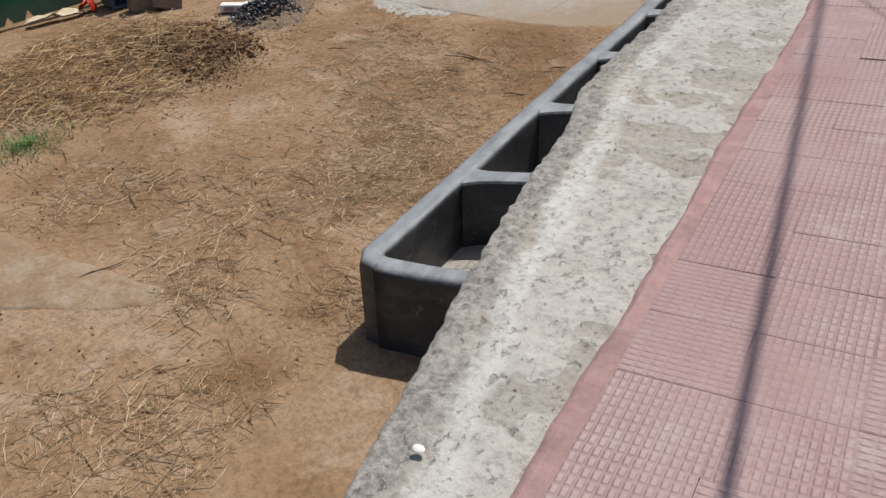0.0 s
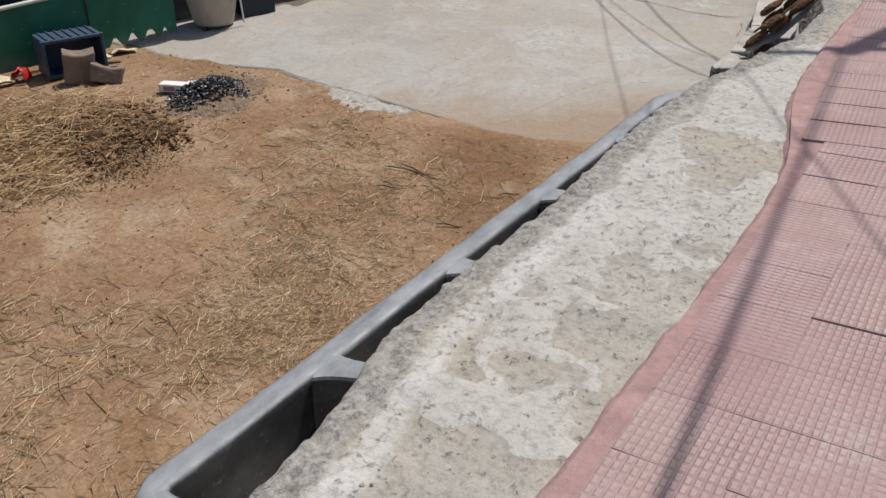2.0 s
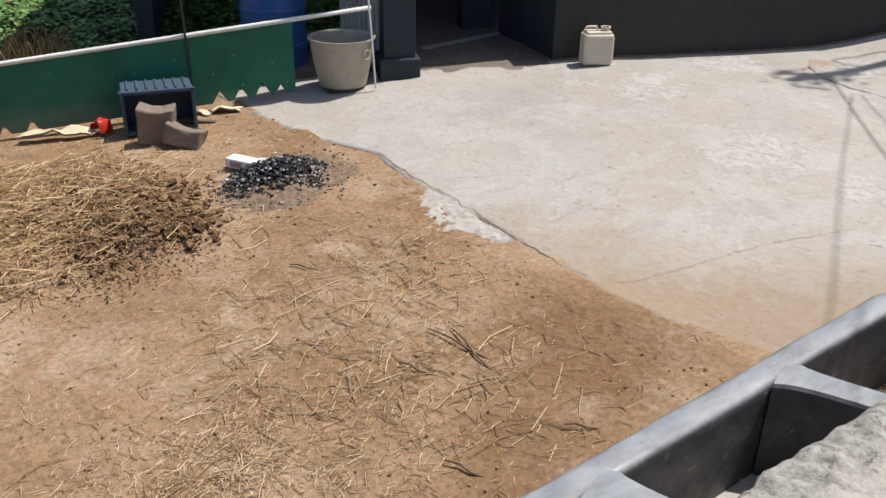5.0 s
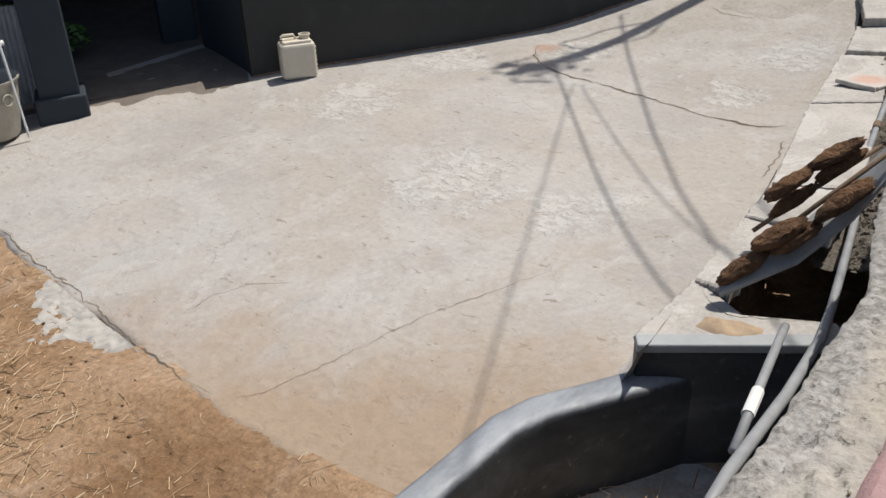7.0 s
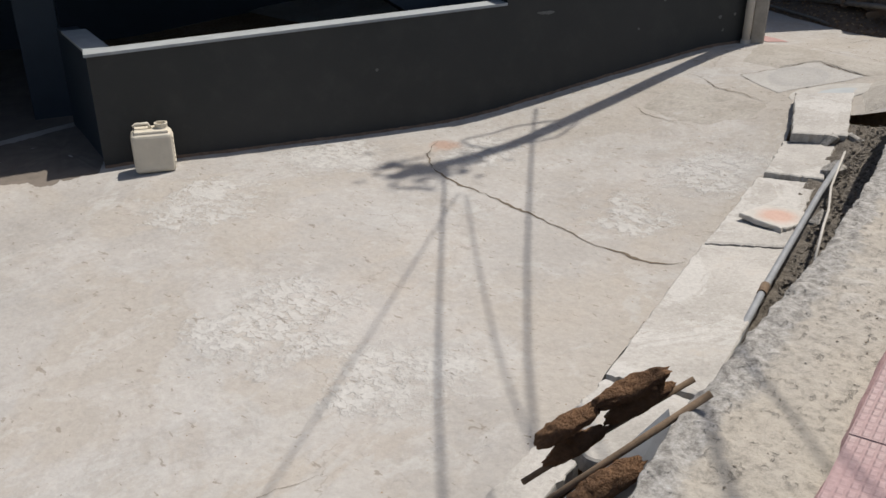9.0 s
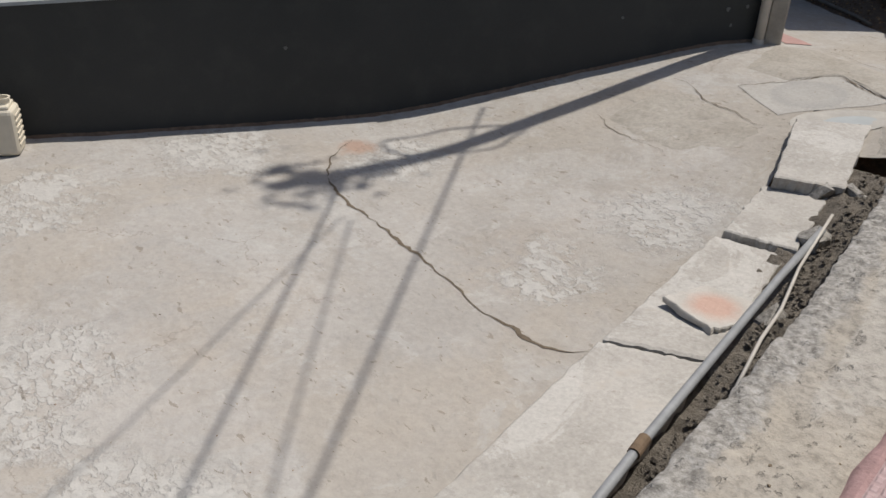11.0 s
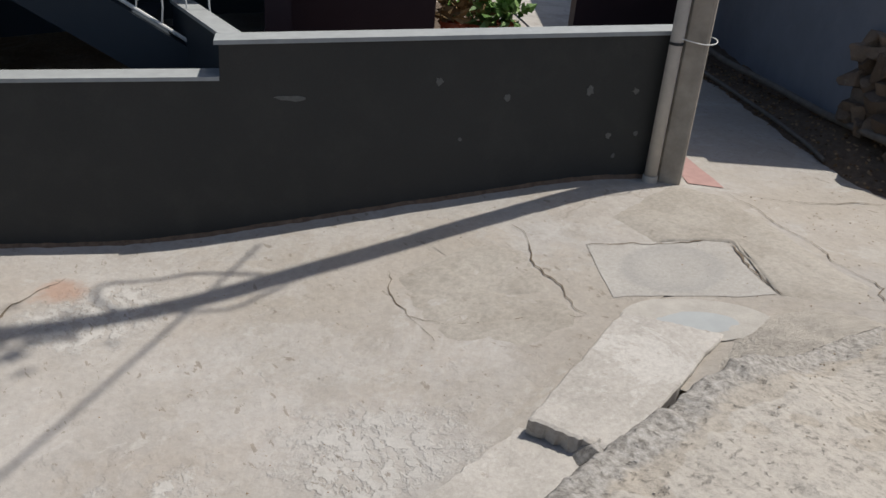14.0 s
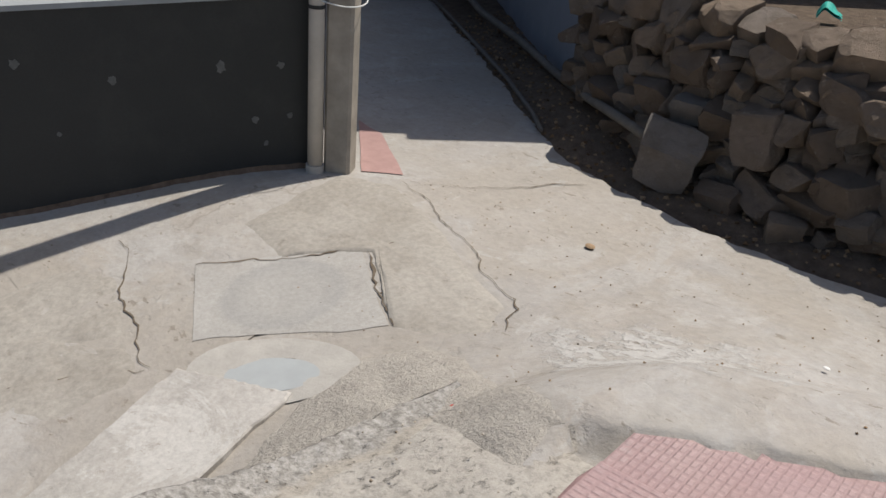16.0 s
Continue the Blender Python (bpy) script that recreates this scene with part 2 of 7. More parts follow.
def mat_ledge():
    """Old grey concrete under a smeared skin of paler cement; the mesh gives the metres from the broken edge and the cover of the skin."""
    m = Mat("rough_ledge_concrete", 0.95, spec=0.12)
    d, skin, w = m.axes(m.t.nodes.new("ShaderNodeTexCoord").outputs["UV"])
    y = m.axes()[1]
    base = m.ramp(m.noise(2.4, 9, 0.72), [(0.34, (0.273, 0.255, 0.224)), (0.5, (0.339, 0.317, 0.282)), (0.66, (0.396, 0.374, 0.336))])
    buff = m.ramp(m.noise(0.9, 7, 0.66), [(0.48, 0.0), (0.60, 0.55)])
    c = m.mix(buff, base, (0.367, 0.323, 0.257))
    old = m.node("ShaderNodeMapRange")
    m.link(m.math('ADD', y, m.math('MULTIPLY', m.noise(1.2, 6, 0.7), 3.0)), old.inputs[0])
    old.inputs[1].default_value, old.inputs[2].default_value = 10.0, 13.0
    c = m.mix(m.math('MULTIPLY', old.outputs[0], 0.6), c, (0.325, 0.288, 0.238))
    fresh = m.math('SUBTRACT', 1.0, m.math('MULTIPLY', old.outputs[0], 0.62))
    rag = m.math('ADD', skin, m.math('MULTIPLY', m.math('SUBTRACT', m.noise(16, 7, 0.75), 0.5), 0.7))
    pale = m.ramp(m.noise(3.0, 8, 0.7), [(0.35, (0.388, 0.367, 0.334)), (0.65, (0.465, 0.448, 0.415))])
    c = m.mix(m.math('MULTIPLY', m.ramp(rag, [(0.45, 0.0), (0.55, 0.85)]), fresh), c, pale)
    # a lick of white cement along the rough edge, towards the near end
    near = m.node("ShaderNodeMapRange")
    m.link(m.math('ADD', y, m.math('MULTIPLY', m.noise(1.0, 5, 0.6), 3.0)), near.inputs[0])
    near.inputs[1].default_value, near.inputs[2].default_value = 7.5, 5.0
    off = m.math('ABSOLUTE', m.math('SUBTRACT', m.math('ADD', d, m.math('MULTIPLY', m.math('SUBTRACT', m.noise(3.5, 9, 0.75), 0.5), 0.22)), 0.20))
    c = m.mix(m.math('MULTIPLY', m.ramp(off, [(0.03, 0.8), (0.065, 0.0)]), near.outputs[0]), c, (0.507, 0.494, 0.465))
    # exposed aggregate along the broken edge
    edge = m.node("ShaderNodeMapRange")
    m.link(m.math('ADD', d, m.math('MULTIPLY', m.noise(4.5, 9, 0.75), 0.26)), edge.inputs[0])
    edge.inputs[1].default_value, edge.inputs[2].default_value = 0.27, 0.23
    agg = m.ramp(m.noise(34, 8, 0.8), [(0.40, (0.163, 0.151, 0.135)), (0.5, (0.282, 0.266, 0.241)), (0.62, (0.376, 0.359, 0.335))])
    c = m.mix(m.math('MULTIPLY', edge.outputs[0], 0.9), c, agg)
    grit = m.ramp(m.noise(28, 8, 0.8), [(0.38, 0.70), (0.49, 1.0), (0.60, 1.12)])
    c = m.mix(1.0, c, grit, 'MULTIPLY')
    holes = m.noise(24, 5, 0.62, src=m.scaled((1.2, 0.8, 1)), distort=0.2)
    c = m.mix(m.ramp(holes, [(0.645, 0.0), (0.68, 0.5)]), c, (0.163, 0.145, 0.122))
    m.colour(c)
    m.bump(m.noise(6, 8, 0.7), 0.7, 0.022)
    m.bump(m.ramp(holes, [(0.60, 1.0), (0.67, 0.0)]), 0.7, 0.012)
    m.bump(m.noise(30, 6, 0.72), 0.7, 0.008)
    return m.m


def mat_cover_concrete():
    m = Mat("cover_slab_concrete", 0.9, spec=0.2)
    c = m.ramp(m.noise(2.5, 7, 0.65), [(0.3, (0.323, 0.302, 0.271)), (0.7, (0.464, 0.436, 0.398))])
    st = m.ramp(m.noise(5, 6, 0.7), [(0.58, 0.0), (0.72, 0.5)])
    c = m.mix(st, c, (0.315, 0.263, 0.206))
    c = m.mix(m.ramp(m.noise(1.4, 10, 0.76, distort=0.8), [(0.52, 0.0), (0.55, 0.6)]), c, (0.498, 0.476, 0.442))
    c = m.mix(m.ramp(m.noise(9, 9, 0.78), [(0.60, 0.0), (0.65, 0.5)]), c, (0.219, 0.188, 0.153))
    c = m.mix(1.0, c, m.ramp(m.noise(40, 6, 0.75), [(0.3, 0.82), (0.7, 1.08)]), 'MULTIPLY')
    m.colour(c)
    m.bump(m.noise(6, 8, 0.7), 0.5, 0.014)
    m.bump(m.noise(40, 6, 0.75), 0.5, 0.006)
    return m.m


def mat_pink_tile():
    m = Mat("pink_chequer_tile", 0.8, spec=0.25)
    c = m.ramp(m.noise(1.6, 6, 0.62), [(0.3, (0.329, 0.211, 0.207)), (0.52, (0.373, 0.259, 0.252)), (0.75, (0.419, 0.308, 0.303))])
    c = m.mix(m.math('MULTIPLY', m.rand(), 0.45), c, (0.405, 0.302, 0.289))
    dust = m.ramp(m.noise(0.7, 5, 0.65), [(0.45, 0.0), (0.7, 0.55)])
    c = m.mix(dust, c, (0.450, 0.369, 0.321))
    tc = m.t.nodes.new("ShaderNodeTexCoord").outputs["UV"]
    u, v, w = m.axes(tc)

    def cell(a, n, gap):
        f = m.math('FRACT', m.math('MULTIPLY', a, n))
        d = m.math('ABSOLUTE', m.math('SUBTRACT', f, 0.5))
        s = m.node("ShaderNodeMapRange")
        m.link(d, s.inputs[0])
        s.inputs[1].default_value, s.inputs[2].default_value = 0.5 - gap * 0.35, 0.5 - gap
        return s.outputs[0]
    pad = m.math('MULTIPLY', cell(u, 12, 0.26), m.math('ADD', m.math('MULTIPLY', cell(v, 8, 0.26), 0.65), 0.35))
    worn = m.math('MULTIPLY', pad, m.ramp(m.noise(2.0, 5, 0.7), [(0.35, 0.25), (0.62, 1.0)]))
    # shade of the grooves put into the colour, uneven by noise, over the bump
    groove_shade = m.ramp(m.noise(2.5, 6, 0.7), [(0.35, 0.25), (0.65, 0.58)])
    c = m.mix(m.math('MULTIPLY', m.math('SUBTRACT', 1.0, worn), groove_shade), c, (0.257, 0.158, 0.151))
    c = m.mix(m.ramp(m.noise(3.2, 8, 0.75), [(0.57, 0.0), (0.66, 0.5)]), c, (0.423, 0.369, 0.340))
    c = m.mix(1.0, c, m.ramp(m.noise(70, 4, 0.7), [(0.3, 0.88), (0.7, 1.06)]), 'MULTIPLY')
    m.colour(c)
    m.bump(worn, 0.8, 0.007)
    m.bump(m.noise(80, 4, 0.7), 0.3, 0.002)
    return m.m


def mat_trough():
    """Cement trowelled smooth: upward faces paler, side faces darkened in colour for their shade."""
    m = Mat("trough_cement", 0.55, spec=0.4)
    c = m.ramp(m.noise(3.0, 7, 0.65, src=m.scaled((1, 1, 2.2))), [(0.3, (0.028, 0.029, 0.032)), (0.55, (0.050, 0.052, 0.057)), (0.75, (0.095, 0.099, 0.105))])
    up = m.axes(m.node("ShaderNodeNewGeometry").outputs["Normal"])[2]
    facing_up = m.math('ADD', up, m.math('MULTIPLY', m.math('SUBTRACT', m.noise(5, 7, 0.7, src=m.scaled((2.2, 0.7, 1))), 0.5), 0.8))
    top = m.ramp(facing_up, [(0.50, 0.0), (1.0, 1.0)])
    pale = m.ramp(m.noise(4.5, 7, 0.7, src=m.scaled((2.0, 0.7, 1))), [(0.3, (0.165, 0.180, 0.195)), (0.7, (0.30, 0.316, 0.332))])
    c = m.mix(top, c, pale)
    c = m.mix(m.ramp(m.noise(14, 6, 0.7), [(0.60, 0.0), (0.68, 0.4)]), c, (0.30, 0.26, 0.215))
    m.colour(c)
    m.rough(m.ramp(m.noise(8, 5), [(0.3, 0.38), (0.7, 0.7)]))
    m.bump(m.noise(5, 5, 0.6), 0.3, 0.02)
    m.bump(m.noise(26, 7, 0.65), 0.3, 0.005)
    return m.m


def mat_wall_paint():
    m = Mat("dark_grey_wall_paint", 0.62, spec=0.3)
    c = m.ramp(m.noise(0.8, 5, 0.6), [(0.3, (0.030, 0.031, 0.029)), (0.7, (0.042, 0.041, 0.038))])
    dust = m.ramp(m.noise(3.2, 7, 0.7), [(0.5, 0.0), (0.75, 0.4)])
    c = m.mix(dust, c, (0.057, 0.056, 0.049))
    c = m.mix(1.0, c, m.ramp(m.noise(90, 4), [(0.3, 0.92), (0.7, 1.05)]), 'MULTIPLY')
    m.colour(c)
    m.bump(m.noise(35, 6, 0.7), 0.25, 0.004)
    return m.m


def mat_green_sheet():
    m = Mat("green_painted_sheet", 0.5, spec=0.35)
    c = m.ramp(m.noise(2.0, 6, 0.6), [(0.3, (0.008, 0.095, 0.058)), (0.7, (0.014, 0.15, 0.092))])
    z = m.axes()[2]
    mud = m.node("ShaderNodeMapRange")
    m.link(m.math('ADD', z, m.math('MULTIPLY', m.noise(3, 6, 0.7), 0.5)), mud.inputs[0])
    mud.inputs[1].default_value, mud.inputs[2].default_value = -1.05, -1.3
    c = m.mix(m.math('MULTIPLY', mud.outputs[0], 0.45), c, (0.22, 0.24, 0.18))
    chips = m.ramp(m.noise(18, 4, 0.6), [(0.70, 0.0), (0.73, 0.8)])
    c = m.mix(chips, c, (0.45, 0.48, 0.45))
    m.colour(c)
    m.bump(m.noise(4, 4), 0.25, 0.02)
    return m.m


def mat_rubble():
    m = Mat("rubble_stone", 0.92, spec=0.2)
    r = m.rand()
    tone = m.ramp(r, [(0.0, (0.145, 0.108, 0.080)), (0.35, (0.213, 0.169, 0.135)), (0.7, (0.271, 0.208, 0.153)), (1.0, (0.203, 0.184, 0.166))])
    c = m.mix(m.ramp(m.noise(5, 7, 0.7), [(0.4, 0.0), (0.7, 0.7)]), tone, (0.135, 0.104, 0.077))
    c = m.mix(m.ramp(m.noise(16, 6, 0.7), [(0.60, 0.0), (0.72, 0.5)]), c, (0.348, 0.310, 0.257))
    m.colour(c)
    m.bump(m.noise(7, 10, 0.78), 0.9, 0.06)
    m.bump(m.noise(40, 5, 0.75), 0.6, 0.01)
    return m.m


def mat_straw():
    m = Mat("dry_straw", 0.8, spec=0.25)
    m.colour(m.ramp(m.island(), [(0.0, (0.20, 0.12, 0.06)), (0.35, (0.42, 0.285, 0.16)), (0.75, (0.57, 0.43, 0.275)), (1.0, (0.70, 0.57, 0.40))]))
    return m.m


def mat_islands(name, stops, rough=0.9):
    m = Mat(name, rough, spec=0.2)
    c = m.ramp(m.island(), stops)
    c = m.mix(1.0, c, m.ramp(m.noise(40, 5, 0.7), [(0.3, 0.7), (0.7, 1.15)]), 'MULTIPLY')
    m.colour(c)
    m.bump(m.noise(60, 5, 0.7), 0.5, 0.006)
    return m.m


PALESTRAW = mat_islands("pale_straw_stalks", [(0.0, (0.24, 0.15, 0.08)), (0.3, (0.42, 0.29, 0.165)), (0.7, (0.55, 0.42, 0.265)), (1.0, (0.68, 0.55, 0.38))], 0.75)
HEAPSTRAW = mat_islands("matted_straw", [(0.0, (0.20, 0.115, 0.055)), (0.3, (0.38, 0.24, 0.12)), (0.7, (0.53, 0.365, 0.195)), (1.0, (0.66, 0.51, 0.32))], 0.85)
DUNGCLOD = mat_islands("dung_clods", [(0.0, (0.075, 0.040, 0.021)), (0.5, (0.165, 0.09, 0.046)), (1.0, (0.30, 0.19, 0.105))])
DIRT, YARD, LEDGE, COVER = mat_dirt(), mat_yard_concrete(), mat_ledge(), mat_cover_concrete()
TILE, TROUGH, WALL, GREEN = mat_pink_tile(), mat_trough(), mat_wall_paint(), mat_green_sheet()
RUBBLE, STRAW = mat_rubble(), mat_straw()
PINK = simple("pink_cement", (0.345, 0.220, 0.208), 0.9, var=0.25, scale=9, bump=0.6, dist=0.012)
RED_PAINT = simple("red_floor_paint", (0.36, 0.225, 0.20), 0.85, var=0.12, scale=14)
CAP = simple("white_wall_coping", (0.31, 0.325, 0.325), 0.7, var=0.12, scale=8)
CHIP = simple("bare_plaster", (0.135, 0.135, 0.125), 0.9, var=0.2, scale=30)
DARKSOIL = simple("dark_brown_soil", (0.14, 0.103, 0.073), 0.97, var=0.35, scale=14, bump=0.9, dist=0.03)
TRENCH = simple("grey_crumbling_soil", (0.19, 0.165, 0.135), 0.97, var=0.4, scale=18, bump=1.0, dist=0.03)
CRACK = simple("crack_filled_with_soil", (0.135, 0.105, 0.075), 0.97, var=0.3, scale=30)


def mat_patch():
    m = Mat("smooth_grey_cement", 0.88, spec=0.2)
    x, y, z = m.axes()
    c = m.ramp(m.noise(2.5, 9, 0.72), [(0.35, (0.335, 0.315, 0.285)), (0.65, (0.405, 0.385, 0.352))])
    d = m.math('SQRT', m.math('ADD', m.math('POWER', m.math('ADD', x, 4.66), 2.0), m.math('POWER', m.math('SUBTRACT', y, 17.42), 2.0)))
    ring = m.ramp(m.math('ADD', d, m.math('MULTIPLY', m.noise(5, 6, 0.7), 0.06)), [(0.18, 0.25), (0.30, 0.6), (0.34, 0.0)])
    c = m.mix(ring, c, (0.30, 0.29, 0.272))
    c = m.mix(1.0, c, m.ramp(m.noise(40, 6, 0.75), [(0.3, 0.88), (0.7, 1.06)]), 'MULTIPLY')
    m.colour(c)
    m.bump(m.noise(6, 10, 0.78), 0.5, 0.02)
    return m.m


PATCH = mat_patch()
BUFFCEMENT = simple("buff_rough_cement", (0.40, 0.365, 0.315), 0.95, var=0.16, scale=11, bump=0.9, dist=0.02)
PALECEMENT = simple("pale_trowelled_cement", (0.40, 0.375, 0.335), 0.9, var=0.12, scale=9, bump=0.5, dist=0.01)


def mat_old_cement():
    m = Mat("old_grainy_cement", 0.95, spec=0.12)
    c = m.ramp(m.noise(2.2, 8, 0.66), [(0.35, (0.302, 0.274, 0.234)), (0.5, (0.337, 0.309, 0.268)), (0.66, (0.367, 0.339, 0.296))])
    c = m.mix(m.ramp(m.noise(9, 6, 0.65, src=m.scaled((0.8, 1.3, 1))), [(0.62, 0.0), (0.68, 0.5)]), c, (0.223, 0.193, 0.158))
    c = m.mix(1.0, c, m.ramp(m.noise(30, 7, 0.75), [(0.36, 0.84), (0.62, 1.08)]), 'MULTIPLY')
    m.colour(c)
    m.bump(m.noise(9, 8, 0.7), 0.6, 0.014)
    m.bump(m.noise(40, 5, 0.7), 0.5, 0.005)
    return m.m


OLDCEMENT = mat_old_cement()


def mat_trodden_cement():
    m = Mat("cement_under_trodden_earth", 0.95, spec=0.12)
    c = m.ramp(m.noise(3.0, 8, 0.7), [(0.36, (0.30, 0.225, 0.155)), (0.62, (0.385, 0.305, 0.225))])
    c = m.mix(m.ramp(m.noise(2.2, 8, 0.72), [(0.42, 0.0), (0.55, 0.95)]), c, (0.285, 0.195, 0.12))
    c = m.mix(1.0, c, m.ramp(m.noise(30, 7, 0.75), [(0.35, 0.78), (0.62, 1.1)]), 'MULTIPLY')
    m.colour(c)
    m.bump(m.noise(7, 9, 0.74), 0.8, 0.025)
    return m.m
BLUEPATCH = simple("pale_blue_cement", (0.36, 0.375, 0.37), 0.8, var=0.08, scale=6, bump=0.1)
PVC = simple("weathered_pvc", (0.46, 0.43, 0.385), 0.55, var=0.12, scale=10, bump=0.1)
GREYPIPE = simple("grey_conduit_pipe", (0.26, 0.265, 0.27), 0.5, var=0.16, scale=12, bump=0.1)
DUSTPIPE = simple("dusty_brown_grey_pipe", (0.135, 0.122, 0.105), 0.75, var=0.25, scale=10, bump=0.2)
POLECON = simple("pole_concrete", (0.325, 0.29, 0.24), 0.9, var=0.32, scale=5, bump=0.4, dist=0.006)
WIRE = simple("black_cable", (0.02, 0.02, 0.02), 0.6, bump=0)
CANMAT = simple("cream_plastic", (0.60, 0.54, 0.43), 0.45, var=0.07, scale=9, bump=0.05, spec=0.4)
BUCKETMAT = simple("dull_aluminium", (0.40, 0.37, 0.31), 0.55, 0.35, var=0.14, scale=10, bump=0.15)
CRATEMAT = simple("blue_grey_crate_plastic", (0.055, 0.085, 0.125), 0.5, var=0.15, scale=12, bump=0.1)
BRICKMAT = simple("grey_brown_block", (0.21, 0.165, 0.13), 0.95, var=0.2, scale=16, bump=0.6, dist=0.01)
RAIL = simple("white_pipe_paint", (0.66, 0.66, 0.63), 0.5, var=0.12, scale=14, bump=0.1)
BLACKROD = simple("dark_rod", (0.03, 0.03, 0.03), 0.6, bump=0)
WHITECARD = simple("white_card", (0.72, 0.70, 0.66), 0.8, var=0.1, scale=14)
REDPLASTIC = simple("red_plastic", (0.45, 0.03, 0.02), 0.4, var=0.2, scale=20)
CREAM = simple("cream_foam", (0.62, 0.52, 0.36), 0.9, var=0.15, scale=18)
BLUEPLASTIC = simple("blue_barrel_plastic", (0.03, 0.10, 0.30), 0.4, var=0.12, scale=6, bump=0.05, spec=0.4)
DUNGMAT = simple("dried_dung", (0.21, 0.115, 0.06), 0.97, var=0.5, scale=11, bump=1.0, dist=0.04, rnd=True)
SHEETMETAL = simple("dull_grey_sheet_metal", (0.36, 0.36, 0.35), 0.6, 0.3, var=0.15, scale=9, bump=0.15)
WOOD = simple("weathered_stick", (0.165, 0.115, 0.075), 0.9, var=0.3, scale=22, bump=0.5)
BLUEWALL = simple("pale_blue_limewash", (0.20, 0.222, 0.255), 0.9, var=0.1, scale=3, bump=0.25, dist=0.01)
SHEDWALL = simple("blue_grey_wall_paint", (0.030, 0.039, 0.049), 0.65, var=0.1, scale=3)
MAROON = simple("maroon_wall_paint", (0.036, 0.019, 0.023), 0.6, var=0.1, scale=3)
SHEDFLOOR = simple("dusty_shed_floor", (0.16, 0.135, 0.112), 0.95, var=0.2, scale=5)
ASH = mat_islands("charred_ash", [(0.0, (0.012, 0.012, 0.014)), (0.7, (0.05, 0.05, 0.055)), (0.86, (0.24, 0.235, 0.235)), (1.0, (0.55, 0.54, 0.52))])
CLOD = mat_islands("earth_clods", [(0.0, (0.07, 0.042, 0.022)), (0.35, (0.20, 0.125, 0.068)), (1.0, (0.33, 0.23, 0.14))])
PEBBLE = mat_islands("small_stones", [(0.0, (0.20, 0.15, 0.10)), (1.0, (0.5, 0.45, 0.38))])
LEAF = mat_islands("green_leaf", [(0.0, (0.06, 0.125, 0.025)), (0.5, (0.12, 0.22, 0.055)), (1.0, (0.22, 0.33, 0.12))], 0.5)
DRYLEAF = mat_islands("dry_brown_leaf", [(0.0, (0.12, 0.075, 0.035)), (1.0, (0.34, 0.24, 0.12))])
TERRACOTTA = simple("terracotta", (0.36, 0.10, 0.05), 0.8, var=0.12, scale=18)


# ---- mesh helpers ----
def part(name, bm, material, parent=None, label="", smooth=False):
    me = bpy.data.meshes.new(name)
    if isinstance(bm, bmesh.types.BMesh):
        bmesh.ops.recalc_face_normals(bm, faces=bm.faces[:])
        bm.to_mesh(me)
        bm.free()
    else:
        me.from_pydata([tuple(map(float, v)) for v in bm[0]], [], [tuple(map(int, f)) for f in bm[1]])
        me.update()
    me.materials.append(material)
    if smooth:
        me.shade_smooth()
    ob = new(name, me)
    if parent is not None:
        ob.parent = parent
    if label:
        tagged(ob, label)
    return ob


def empty(name, loc, rz=0.0, label="", category="", group="", kind=""):
    ob = new(name)
    ob.matrix_world = pose(*loc, 0, 0, rz)
    return tagged(ob, label, category, group, kind)


def box(bm, size, centre=(0, 0, 0), m=None, bevel=0.0, seg=2):
    r = bmesh.ops.create_cube(bm, size=1.0)
    t = Matrix.Translation(centre) @ Matrix.Diagonal((*size, 1))
    bmesh.ops.transform(bm, matrix=(m or Matrix()) @ t, verts=r["verts"])
    if bevel:
        es = {e for v in r["verts"] for e in v.link_edges}
        bmesh.ops.bevel(bm, geom=list(es), offset=bevel, segments=seg, affect='EDGES', profile=0.5)
    return bm


def boxed(size, centre=(0, 0, 0), m=None, bevel=0.0, seg=2):
    return box(bmesh.new(), size, centre, m, bevel, seg)


def tube(points, radius, sides=10, closed_ends=True, taper=None):
    """Vertices and faces of a round tube along points."""
    pts = [Vector(p) for p in points]
    vs, fs = [], []
    up = Vector((0, 0, 1))
    for i, p in enumerate(pts):
        d = (pts[min(i + 1, len(pts) - 1)] - pts[max(i - 1, 0)]).normalized()
        ref = up if abs(d.z) < 0.95 else Vector((1, 0, 0))
        a = d.cross(ref).normalized()
        b = d.cross(a).normalized()
        r = radius if taper is None else radius * taper[i]
        for k in range(sides):
            w = 2 * math.pi * k / sides
            vs.append(p + a * (r * math.cos(w)) + b * (r * math.sin(w)))
    for i in range(len(pts) - 1):
        for k in range(sides):
            k2 = (k + 1) % sides
            fs.append((i * sides + k, i * sides + k2, (i + 1) * sides + k2, (i + 1) * sides + k))
    if closed_ends:
        fs.append(tuple(range(sides - 1, -1, -1)))
        fs.append(tuple((len(pts) - 1) * sides + k for k in range(sides)))
    return vs, fs


def lathe(profile, sides=28):
    """Vertices and faces of a surface of revolution from (radius, height) pairs."""
    vs, fs = [], []
    for r, z in profile:
        for k in range(sides):
            w = 2 * math.pi * k / sides
            vs.append((r * math.cos(w), r * math.sin(w), z))
    for i in range(len(profile) - 1):
        for k in range(sides):
            k2 = (k + 1) % sides
            fs.append((i * sides + k, i * sides + k2, (i + 1) * sides + k2, (i + 1) * sides + k))
    return vs, fs


def grid(nu, nv, f):
    """A sheet of nu x nv points from f(u, v), u and v from 0 to 1."""
    vs = [f(i / (nu - 1), j / (nv - 1)) for j in range(nv) for i in range(nu)]
    fs = [(j * nu + i, j * nu + i + 1, (j + 1) * nu + i + 1, (j + 1) * nu + i) for j in range(nv - 1) for i in range(nu - 1)]
    return vs, fs


